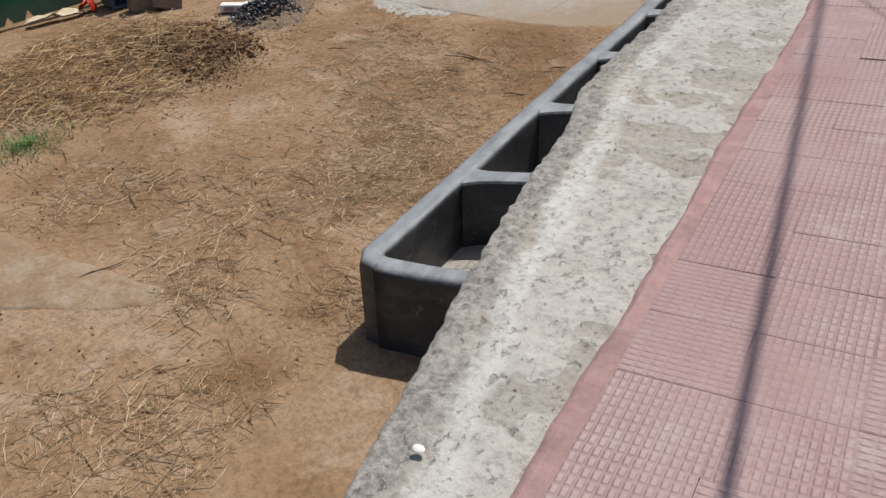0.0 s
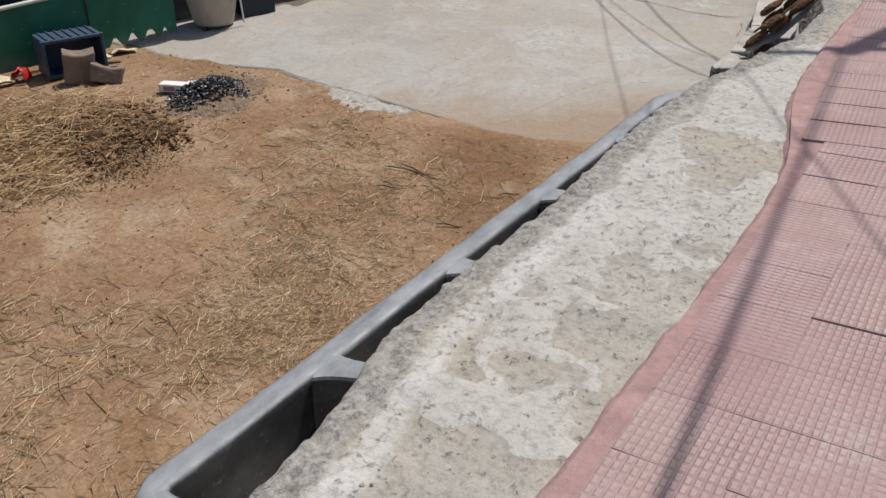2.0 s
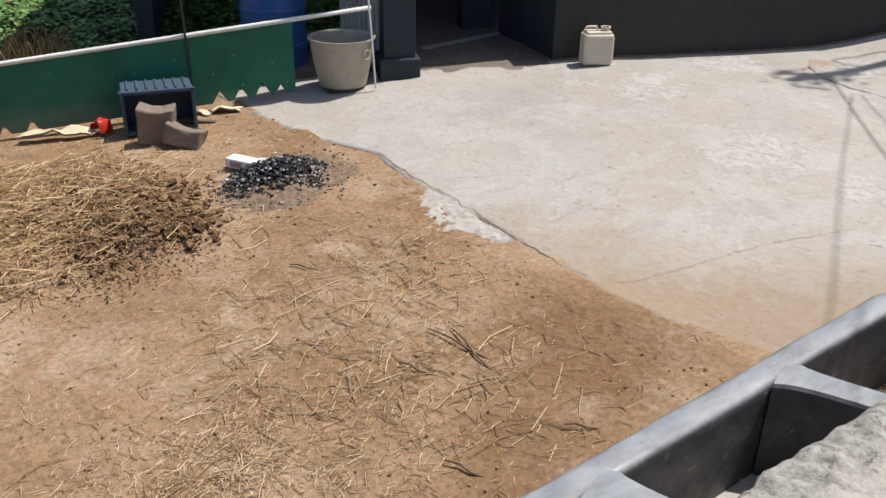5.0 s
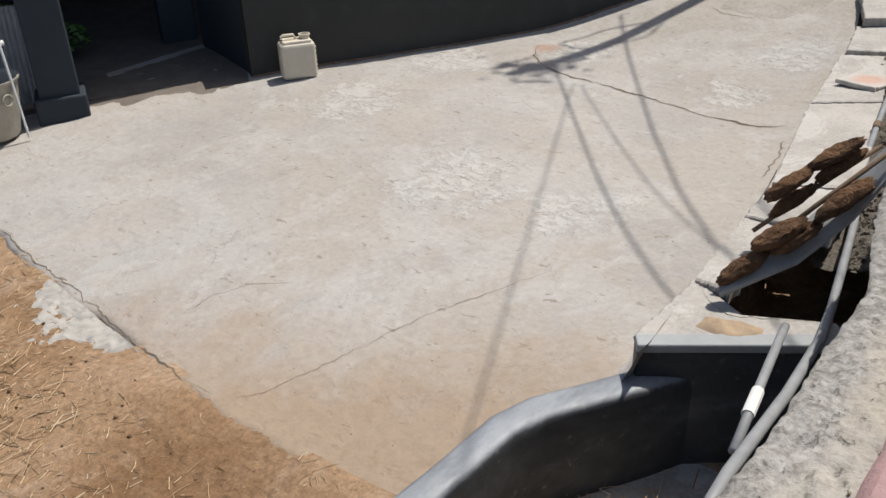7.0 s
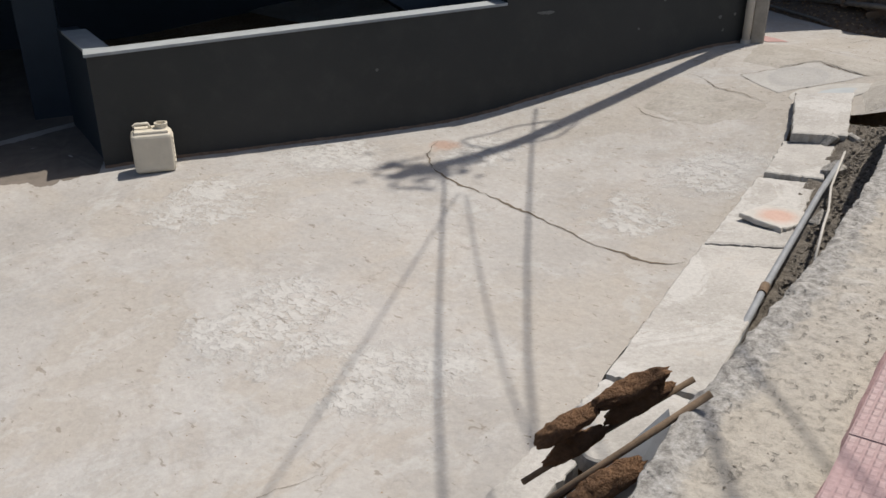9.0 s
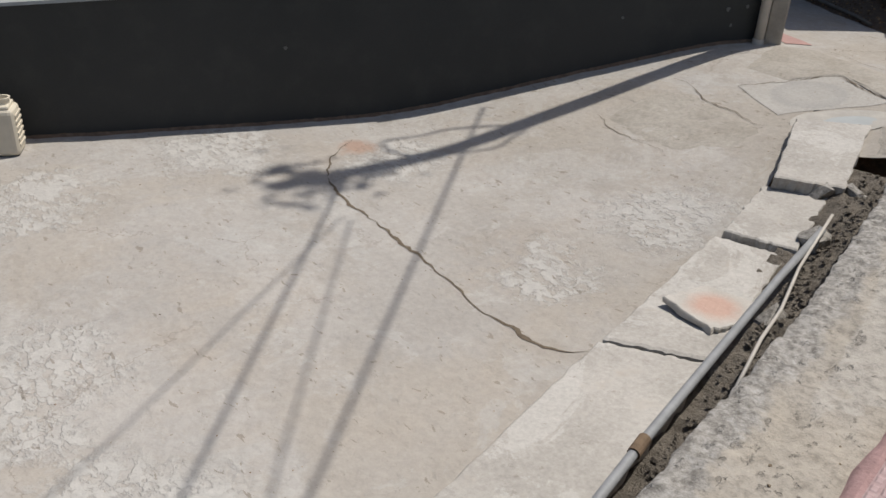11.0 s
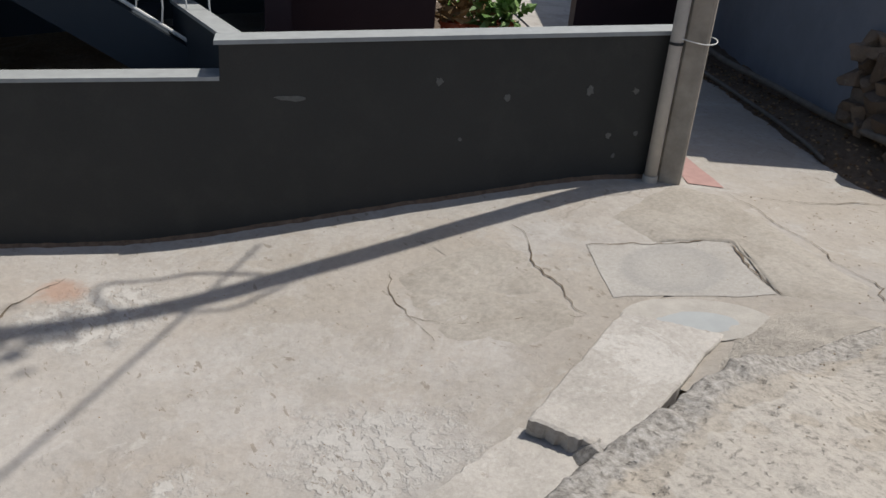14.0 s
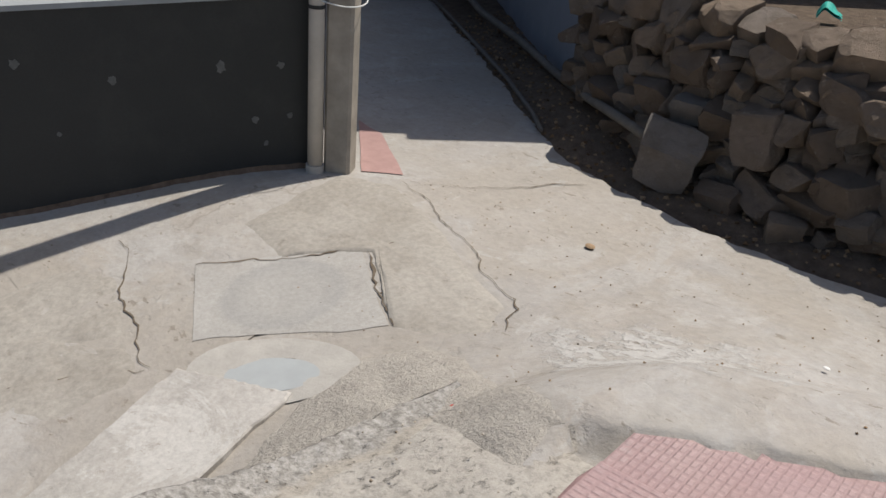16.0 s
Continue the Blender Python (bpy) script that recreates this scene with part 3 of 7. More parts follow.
def lerp_table(table, y):
    ys = [p[0] for p in table]
    return float(np.interp(y, ys, [p[1] for p in table]))


def nz(x, y, z=0.0, s=1.0):
    return noise.noise(Vector((x * s, y * s, z * s)))


# ---- levels of the ground ----
GX = np.array([-12, -8.5, -6, -4, -2.6, 0.5])
GY = np.array([-4, 3, 6, 8.8, 10, 12, 14, 15, 16, 17, 18, 19.3])
GZ = np.array([
    [-2.0, -2.0, -2.0, -2.05, -2.05, -2.1],
    [-1.85, -1.84, -1.86, -1.84, -1.8, -1.8],
    [-1.66, -1.64, -1.68, -1.62, -1.5, -1.5],
    [-1.45, -1.46, -1.46, -1.4, -1.2, -1.2],
    [-1.35, -1.35, -1.35, -1.26, -1.06, -1.1],
    [-1.25, -1.22, -1.26, -1.25, -1.1, -1.1],
    [-1.2, -1.18, -1.21, -1.24, -1.1, -1.1],
    [-1.15, -1.15, -1.15, -1.1, -0.95, -1.0],
    [-1.0, -1.0, -0.97, -0.88, -0.6, -0.6],
    [-0.85, -0.8, -0.78, -0.65, -0.15, -0.12],
    [-0.7, -0.7, -0.62, -0.56, -0.25, -0.12],
    [-0.65, -0.65, -0.63, -0.6, -0.5, -0.42]])


def hermite(vals, knots, x):
    n = len(knots)
    x = min(max(x, knots[0]), knots[-1])
    i = min(max(int(np.searchsorted(knots, x)) - 1, 0), n - 2)
    h = knots[i + 1] - knots[i]
    t = (x - knots[i]) / h

    def slope(j):
        a, b = max(j - 1, 0), min(j + 1, n - 1)
        return (vals[b] - vals[a]) / (knots[b] - knots[a])
    p, q = slope(i) * h, slope(i + 1) * h
    return vals[i] * (2 * t**3 - 3 * t * t + 1) + p * (t**3 - 2 * t * t + t) + vals[i + 1] * (3 * t * t - 2 * t**3) + q * (t**3 - t * t)


_g = {}


def ground_z(x, y):
    key = (round(x, 3), round(y, 3))
    if key not in _g:
        _g[key] = float(hermite([hermite(r, GX, x) for r in GZ], GY, y))
    return _g[key]


# plan lines, as (y, x)
LEDGE_EDGE = [(-6, -0.55), (0, -1.05), (1.4, -1.28), (2.8, -1.59), (3.6, -1.705), (4.0, -1.825), (4.4, -1.865), (5.0, -1.875), (5.5, -1.915), (6.1, -1.985), (6.6, -2.01), (7.1, -2.01), (7.8, -1.93), (8.6, -1.84), (9.5, -1.90),
              (10.0, -2.05), (10.7, -2.2), (12.1, -2.36), (13.2, -2.55), (14.4, -2.84), (15.1, -3.08), (15.8, -3.24), (16.4, -3.34), (17.2, -3.42)]
PINK_EDGE = [(-6, -0.80), (1.6, -0.94), (2.4, -0.975), (3.0, -1.02), (3.6, -1.06), (4.2, -1.09), (5.1, -1.12), (5.6, -1.14), (6.2, -1.23), (6.9, -1.43), (7.4, -1.53), (8.3, -1.61), (9.6, -1.69), (10.2, -1.74), (13, -2.15), (17.1, -2.68)]
LEDGE_Z = [(-6, 0.0), (12, 0.0), (14.4, -0.03), (15.6, -0.06), (16.4, -0.09), (17.2, -0.12), (19, -0.16)]
DIRT_EDGE = [(-14, 8.3), (-8.97, 8.57), (-8.25, 8.7), (-7.65, 8.92), (-6.67, 8.85), (-5.49, 8.8), (-4.58, 8.76), (-2.6, 8.8)]
DRAIN_LEFT = [(9.7, -2.72), (10.1, -2.8), (11.3, -3.0), (12.4, -3.3), (13.75, -3.64), (15.2, -3.93), (15.9, -4.06), (16.9, -4.42)]


# ---- ground, yard, ledge ----
def trough_top(y):
    return -1.17 + 0.052 * (y - 3.64)


def mound(x, y):
    """The litter heap beside the fence."""
    h = 0.13 * math.exp(-((x + 7.8) ** 2 / 0.6 + (y - 6.75) ** 2 / 0.25))
    h += 0.05 * math.exp(-((x + 8.9) ** 2 / 0.5 + (y - 5.7) ** 2 / 0.8))
    h += 0.08 * math.exp(-((x + 8.4) ** 2 / 0.6 + (y - 5.2) ** 2 / 0.5))
    return h * (1 + 0.5 * nz(x, y, 3, 4.0))


def sheet_z(x, y):
    z = ground_z(x, y) + mound(x, y)
    yb = float(np.interp(x, [p[0] for p in DIRT_EDGE], [p[1] for p in DIRT_EDGE]))
    rough = min(1.0, max(0.0, (yb - y) / 0.4))
    z += rough * (0.035 * nz(x, y, 0, 1.1) + 0.014 * nz(x, y, 5, 4.5) + 0.008 * nz(x, y, 9, 11))
    if y > yb + 0.12:
        z -= 0.05
    elif y > yb - 0.4:
        z -= 0.001
    if x > -3.0 and 3.72 < y < 9.9:
        z = min(z, trough_top(y) - 0.62)
    elif 9.9 <= y < 16.7 and x > lerp_table(DRAIN_LEFT, y) + 0.08:
        z -= 0.75 if 10.1 < y < 11.15 else 0.22
    if x > -2.3 and y < 16.2:
        z = min(z, -1.3)
    return z


def axis(lo, hi, step, extra=()):
    inner = list(np.arange(lo, hi + 1e-6, step))
    out_lo = [lo - d for d in (0.6, 1.6, 3.5, 8, 20, 60, 160, 400)][::-1]
    out_hi = [hi + d for d in (0.6, 1.6, 3.5, 8, 20, 60, 160, 400)]
    return sorted(out_lo + inner + out_hi + list(extra))


xs, ys = axis(-13.0, -0.6, 0.13, (-3.06, -2.95)), axis(-1.0, 21.0, 0.13)
vs = [(x, y, sheet_z(x, y)) for y in ys for x in xs]
n = len(xs)
fs = [(j * n + i, j * n + i + 1, (j + 1) * n + i + 1, (j + 1) * n + i) for j in range(len(ys) - 1) for i in range(n - 1)]
ground = tagged(part("ground", (vs, fs), DIRT, smooth=True), "trodden brown earth yard with scattered straw", "ground", kind="structure")

YARD_RIGHT = [(8.5, -3.07), (9.3, -3.05), (9.72, -2.88), (10.1, -2.95), (11.3, -3.12), (12.4, -3.36), (13.75, -3.68), (15.2, -3.96), (15.9, -4.08), (16.9, -4.40), (17.3, -4.5)]


def yard_z(x, y):
    return ground_z(x, y) + 0.012 * nz(x, y, 2, 1.3) + 0.005 * nz(x, y, 7, 5)


def yard_point(u, v):
    y0 = 8.8 + (17.3 - 8.8) * v
    xr = lerp_table(YARD_RIGHT, y0)
    x = -10.2 + (xr + 10.2) * u
    yb = float(np.interp(x, [p[0] for p in DIRT_EDGE], [p[1] for p in DIRT_EDGE])) + 0.03 * nz(x, 0, 0, 5) + 0.05 * nz(x, 0, 4, 1.5)
    y = y0 + (yb - 8.8) * (1 - v) ** 6
    return x, y, yard_z(x, y)


NU, NV = 110, 110
vs, fs = grid(NU, NV, yard_point)
base = len(vs)
for i in range(NU):
    x, y, z = vs[i]
    vs.append((x, y + 0.01, z - 0.06))
fs += [(i + 1, i, base + i, base + i + 1) for i in range(NU - 1)]
yard = tagged(part("yard_floor", (vs, fs), YARD, smooth=True), "worn pale cement yard floor with cracks and stains", "floor", kind="structure")


def apron_point(u, v):
    x = -13 + 20 * u
    back = float(np.interp(x, [-13, -8.96, -7.17, -6.37, -5.68, -5.3, -4.86, -3.9, 7], [24, 22.12, 21.14, 20.68, 20.25, 20.02, 19.78, 19.62, 19.6]))
    back += 0.06 * nz(x, 3, 0, 3.0) + 0.03 * nz(x, 3, 0, 9)
    y = 16.55 + (back - 16.55) * v
    return x, y, path_z(x, y)


def path_z(x, y):
    return to_tiles(x, y, ground_z(x, y) - 0.004 + 0.012 * nz(x, y, 2, 1.3) * min(1, max(0, (y - 17.3) * 3)))


def to_tiles(x, y, z):
    """Blend the cement path into the end of the tiled walkway."""
    s = 17.30 + 0.68 * (x + 2.66) - y + 0.03 * nz(x, y, 3, 4)
    if x < -3.3:
        return z
    k = min(1.0, (x + 3.3) / 0.5) * min(1.0, max(0.0, (y - 16.95) / 0.35))
    top = lerp_table(LEDGE_Z, min(y, 17.3)) + 0.05 + 0.06 * (x - lerp_table(PINK_EDGE, min(y, 17.1)))
    if s > 0 and x > -2.8:
        return min(z, top - 0.014)
    t = min(1.0, max(0.0, (-s - 0.35) / 0.7))
    t = t * t * (3 - 2 * t)
    return z + ((top + 0.010) * (1 - t) + z * t - z) * k


vs, fs = grid(420, 80, apron_point)
tagged(part("apron_floor", (vs, fs), YARD, smooth=True), "pale cracked cement path sloping towards an alley", "floor", kind="structure")


def step01(a, b, t):
    t = min(1.0, max(0.0, (t - a) / (b - a)))
    return t * t * (3 - 2 * t)


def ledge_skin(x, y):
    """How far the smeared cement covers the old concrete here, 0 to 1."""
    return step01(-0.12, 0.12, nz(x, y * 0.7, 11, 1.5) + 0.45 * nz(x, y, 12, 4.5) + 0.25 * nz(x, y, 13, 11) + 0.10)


def ledge_sheet():
    rows, coords = [], []
    ny, nx = 1250, 40
    for j in range(ny):
        y = -6 + (17.35 + 6) * j / (ny - 1)
        xl = lerp_table(LEDGE_EDGE, y) + 0.008 * nz(0, y, 0, 2.0) + 0.006 * nz(3, y, 0, 6.5) + 0.010 * nz(3, y, 5, 19)
        xr = lerp_table(PINK_EDGE, y) + 0.06
        zt = lerp_table(LEDGE_Z, y)
        e = min(1.0, max(0.0, (y - 16.1) / 1.2))
        zt = zt * (1 - e) + (ground_z(xl + 0.1, y) - 0.005) * e
        row, uvs = [], []
        zb = min(ground_z(-2.6, y) - 0.55, trough_top(y) - 0.7) if y < 9.9 else ground_z(-2.6, y) - 0.35
        if y > 16.4:
            zb = ground_z(xl, y) - 0.05
        fade = min(1.0, max(0.2, (17.2 - y)))
        for d, w in ((0.10, 1.0), (0.06, 0.72), (0.08, 0.45), (0.04, 0.22), (0.05, 0.12), (0.012, 0.05)):
            zz = zt + (zb - zt) * w
            row.append((xl + d * fade + 0.03 * nz(zz * 4, y, 0, 3) + 0.02 * nz(zz * 3, y, 8, 14), y, zz))
            uvs.append((0.0, 0.0))
        for i in range(nx):
            u = (i / (nx - 1)) ** 1.35
            x = xl + (xr - xl) * u
            d = x - xl
            rough = 1 - step01(0.10, 0.24, d + 0.10 * nz(x, y, 21, 3.5))
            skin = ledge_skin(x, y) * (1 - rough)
            z = zt + 0.007 * nz(x, y, 0, 1.8) + 0.005 * nz(x, y, 4, 8) + 0.004 * nz(x, y, 9, 20) + 0.011 * skin
            z += rough * (0.012 * nz(x, y, 15, 9) + 0.012 * nz(x, y, 16, 24) - 0.008)
            z -= 0.022 * max(0.0, nz(0, y, 2, 7) + 0.1) * math.exp(-d * 30) + 0.012 * math.exp(-d * 60)
            if y > 15.6:
                z += 0.05 * nz(x, y, 6, 1.6)
            if e > 0:
                ze = lerp_table(LEDGE_Z, y) * (1 - e) + (ground_z(x, y) + 0.012 - 0.03 * e ** 4) * e
                z = (z - zt) * (1 - e ** 4) + zt + (ze - zt) * min(1, u * 3)
            row.append((x, y, z))
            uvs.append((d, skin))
        rows.append(row)
        coords += uvs
    w = len(rows[0])
    vs = [p for r in rows for p in r]
    fs = [(j * w + i, j * w + i + 1, (j + 1) * w + i + 1, (j + 1) * w + i) for j in range(len(rows) - 1) for i in range(w - 1)]
    return vs, fs, coords


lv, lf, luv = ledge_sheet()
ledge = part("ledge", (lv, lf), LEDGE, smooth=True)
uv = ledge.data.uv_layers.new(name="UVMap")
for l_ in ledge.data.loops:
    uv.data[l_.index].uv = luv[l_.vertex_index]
tagged(ledge, "rough broken concrete ledge above the yard", "ledge", kind="structure")


def pink_band():
    rows = []
    ny, nx = 340, 7
    for j in range(ny):
        y = -6 + (17.12 + 6) * j / (ny - 1)
        xl = lerp_table(PINK_EDGE, y) + 0.025 * nz(1, y, 0, 1.8) + 0.014 * nz(1, y, 3, 7)
        wd = 0.125 + 0.03 * nz(5, y, 0, 2.5) + 0.02 * nz(5, y, 3, 11) + (0.05 if 5.9 < y < 7.5 else 0)
        zt = lerp_table(LEDGE_Z, y)
        row = []
        for i in range(nx):
            u = i / (nx - 1)
            h = 0.014 + 0.034 * math.sin(min(1.0, u * 1.5) * math.pi / 2) + 0.006 * nz(u, y, 2, 9)
            if i == 0:
                h = -0.03
            if i == nx - 1:
                h = 0.02
            row.append((xl + wd * u, y, zt + h))
        rows.append(row)
    vs = [p for r in rows for p in r]
    fs = [(j * nx + i, j * nx + i + 1, (j + 1) * nx + i + 1, (j + 1) * nx + i) for j in range(ny - 1) for i in range(nx - 1)]
    return vs, fs


tagged(part("kerb_band", pink_band(), PINK, smooth=True), "faded pink cement band edging the tiled walkway", "kerb", kind="structure")


# cracks filled with soil, lying in the concrete
def crack(points, width, surface, seed, lift=0.004, jag=0.03):
    rnd = random.Random(seed)
    pts = []
    for (x0, y0), (x1, y1) in zip(points[:-1], points[1:]):
        k = max(2, int(math.hypot(x1 - x0, y1 - y0) / 0.035))
        for i in range(k):
            t = i / k
            pts.append((x0 + (x1 - x0) * t, y0 + (y1 - y0) * t))
    pts.append(points[-1])
    vs, fs = [], []
    off = 0.0
    for i, (x, y) in enumerate(pts):
        a, b = pts[max(i - 1, 0)], pts[min(i + 1, len(pts) - 1)]
        dx, dy = b[0] - a[0], b[1] - a[1]
        l = math.hypot(dx, dy) or 1
        nx_, ny_ = -dy / l, dx / l
        off = off * 0.8 + rnd.uniform(-jag, jag) * 0.5
        w = width * rnd.uniform(0.5, 1.15) * max(0.12, 0.65 + 0.9 * nz(x, y, seed, 3.0)) * min(1, 0.25 + min(i, len(pts) - 1 - i) / 5)
        for s in (-0.5, 0.5):
            px, py = x + nx_ * (off + s * w), y + ny_ * (off + s * w)
            vs.append((px, py, surface(px, py) + lift))
    fs = [(2 * i, 2 * i + 1, 2 * i + 3, 2 * i + 2) for i in range(len(pts) - 1)]
    return vs, fs


def ledge_crack_z(x, y):
    return lerp_table(LEDGE_Z, y) + 0.006 + 0.007 * nz(x, y, 0, 1.8) + 0.011 * ledge_skin(x, y)


def apron_z(x, y):
    z = path_z(x, y)
    return (max(z, yard_z(x, y)) if y < 17.34 and x < -4.45 else z) + 0.003


for name, pts, w, f in (
    ("crack", [(-6.44, 14.02), (-6.29, 13.97), (-5.77, 13.89), (-5.17, 13.87), (-4.66, 13.77), (-4.29, 13.80), (-4.12, 13.77), (-3.97, 13.83), (-3.85, 13.95)], 0.032, yard_z),
    ("crack", [(-6.44, 14.02), (-6.75, 14.25), (-6.9, 14.6)], 0.018, yard_z),
    ("crack", [(-4.61, 8.75), (-4.47, 9.06), (-4.35, 9.40), (-4.28, 9.61), (-4.20, 9.88), (-4.12, 10.14), (-4.03, 10.42), (-3.92, 10.75)], 0.004, yard_z),
    ("crack", [(-5.48, 9.15), (-5.49, 9.38), (-5.36, 9.64), (-5.19, 9.80)], 0.0055, yard_z),
    ("crack", [(-7.62, 8.98), (-7.15, 8.95), (-6.67, 8.91), (-6.1, 8.88), (-5.49, 8.85), (-4.95, 8.84)], 0.014, yard_z),
    ("crack", [(-4.60, 16.73), (-4.72, 16.74), (-4.86, 16.78), (-5.2, 16.86), (-5.45, 16.98), (-5.70, 17.07)], 0.016, apron_z),
    ("crack", [(-5.19, 17.25), (-4.96, 17.52), (-4.72, 17.92), (-4.58, 18.33)], 0.016, apron_z),
    ("crack", [(-4.68, 17.92), (-4.38, 17.74), (-4.07, 17.57)], 0.020, apron_z),
    ("crack", [(-5.26, 18.62), (-4.98, 18.56), (-4.67, 18.45), (-4.40, 18.36), (-4.18, 18.23), (-3.96, 18.17), (-3.77, 18.07), (-3.66, 17.86)], 0.011, apron_z),
    ("crack", [(-5.17, 18.65), (-5.02, 18.90), (-4.87, 19.14), (-4.75, 19.42), (-4.66, 19.62)], 0.010, apron_z),
    ("crack", [(-4.30, 17.06), (-4.22, 17.15), (-4.10, 17.19), (-3.99, 17.16), (-3.95, 17.10)], 0.018, apron_z),
    ("crack", [(-5.77, 16.20), (-5.60, 16.12), (-5.41, 16.05), (-5.17, 16.01), (-4.97, 15.99)], 0.013, yard_z),
    ("crack", [(-3.1, 17.55), (-2.85, 17.75), (-2.55, 18.0)], 0.01, apron_z),
    ("crack", [(-5.3, 16.0), (-5.0, 16.2), (-4.75, 16.55), (-4.6, 16.7)], 0.012, yard_z),
    ("crack", [(-2.49, 13.94), (-2.4, 13.94), (-2.3, 13.95), (-2.24, 13.94)], 0.012, ledge_crack_z),
    ("crack", [(-2.69, 14.17), (-2.61, 14.14), (-2.59, 14.24)], 0.008, ledge_crack_z),
    ("crack", [(-3.55, 12.75), (-3.62, 13.2), (-3.75, 13.6)], 0.012, yard_z),
):
    tagged(part(name, crack(pts, w, f, hash(pts[0]) % 999), CRACK), "jagged crack filled with dark soil", "crack", kind="structure")


# ---- feeding trough ----
def swept_wall(path, half, top, bottom):
    """A wall with a rounded top along plan points; top and bottom are functions of (x, y)."""
    prof = [(-1, 0.0, 1)] + [(-math.copysign(abs(math.cos(a)) ** 0.6, math.cos(a)), math.sin(a) ** 0.7, 0) for a in np.linspace(0, math.pi, 13)] + [(1, 0.0, 1)]
    pts = []
    for (x0, y0), (x1, y1) in zip(path[:-1], path[1:]):
        k = max(1, int(math.hypot(x1 - x0, y1 - y0) / 0.12))
        pts += [(x0 + (x1 - x0) * i / k, y0 + (y1 - y0) * i / k) for i in range(k)]
    pts.append(path[-1])
    vs, fs = [], []
    for i, (x, y) in enumerate(pts):
        a, b = pts[max(i - 1, 0)], pts[min(i + 1, len(pts) - 1)]
        l = math.hypot(b[0] - a[0], b[1] - a[1])
        nx_, ny_ = -(b[1] - a[1]) / l, (b[0] - a[0]) / l
        for c, s, foot in prof:
            w = half * (1 + 0.10 * nz(x, y, c, 1.7))
            px, py = x + nx_ * c * w, y + ny_ * c * w
            zt = top(x, y) + 0.012 * nz(x, y, 1, 2.2)
            z = bottom(x, y) if foot else zt - half * 0.7 * (1 - s)
            vs.append((px, py, z))
    m = len(prof)
    for i in range(len(pts) - 1):
        for k in range(m - 1):
            fs.append((i * m + k, i * m + k + 1, (i + 1) * m + k + 1, (i + 1) * m + k))
    fs += [tuple(range(m)), tuple((len(pts) - 1) * m + k for k in range(m - 1, -1, -1))]
    return vs, fs


trough = empty("feeding_trough", (-3.0, 3.68, -1.8), label="long grey cement cattle trough divided into bays along the ledge", category="trough")


def under(parent, ob):
    ob.parent = parent
    ob.matrix_parent_inverse = parent.matrix_world.inverted()
    return ob


def trough_z(x, y):
    return trough_top(min(y, 9.2)) + 0.02 * max(0.0, y - 9.2)


wall_path = [(-2.2, 3.86), (-2.87, 3.72), (-2.96, 3.73), (-2.995, 3.80), (-2.995, 9.15), (-2.95, 9.32), (-2.58, 10.02)]
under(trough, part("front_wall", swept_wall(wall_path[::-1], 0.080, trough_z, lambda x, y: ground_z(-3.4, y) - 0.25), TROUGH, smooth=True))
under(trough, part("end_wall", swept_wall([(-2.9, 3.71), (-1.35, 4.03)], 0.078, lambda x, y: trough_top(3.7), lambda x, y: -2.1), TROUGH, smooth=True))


def divider(y):
    """A cross wall whose pale top flares into the front wall."""
    m = pose(-2.95, y + 0.03, trough_top(y), 0, 0, 19)
    vs, fs = [], []
    steps = [0.0, 0.04, 0.09, 0.15, 0.22, 0.32, 0.45, 0.6, 0.8, 1.0, 1.15]
    for x in steps:
        w = 0.078 + 0.06 * math.exp(-(x / 0.09))
        for yy, zz in ((-w, -0.64), (-w, -0.020), (-w + 0.012, -0.005), (-w * 0.4, 0.003), (w * 0.4, 0.003), (w - 0.012, -0.005), (w, -0.020), (w, -0.64)):
            p = m @ Vector((x, yy, zz))
            vs.append((p.x, p.y, p.z + 0.035 * x + (0.006 * nz(p.x, p.y, 0, 3) if zz > -0.1 else 0)))
    for i in range(len(steps) - 1):
        fs += [(i * 8 + k, i * 8 + k + 1, i * 8 + 9 + k, i * 8 + 8 + k) for k in range(7)]
    fs += [tuple(range(7, -1, -1)), tuple((len(steps) - 1) * 8 + k for k in range(8))]
    return vs, fs


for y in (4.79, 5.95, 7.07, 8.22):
    under(trough, part("divider", divider(y), TROUGH, label="cross wall with a pale top"))
under(trough, part("trough_floor", grid(8, 60, lambda u, v: (-2.95 + 1.2 * u, 3.75 + 6.3 * v, trough_top(3.75 + 6.3 * v) - 0.50 + 0.02 * nz(u * 3, v * 20))), COVER, smooth=True))
d = Vector((0.62, 0.49, 0)).normalized()
bm = bmesh.new()
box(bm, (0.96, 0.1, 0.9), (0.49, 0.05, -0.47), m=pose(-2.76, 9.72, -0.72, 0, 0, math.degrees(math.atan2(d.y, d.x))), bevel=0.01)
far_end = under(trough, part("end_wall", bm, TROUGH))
bm = bmesh.new()
box(bm, (0.93, 0.085, 0.042), (0.497, 0.042, 0.016), m=pose(-2.77, 9.69, -0.735, 0, -1, math.degrees(math.atan2(d.y, d.x))), bevel=0.008)
under(far_end, part("rim", bm, simple("white_cement_rim", (0.32, 0.33, 0.33), 0.85, var=0.12, scale=9), label="pale cement rim"))


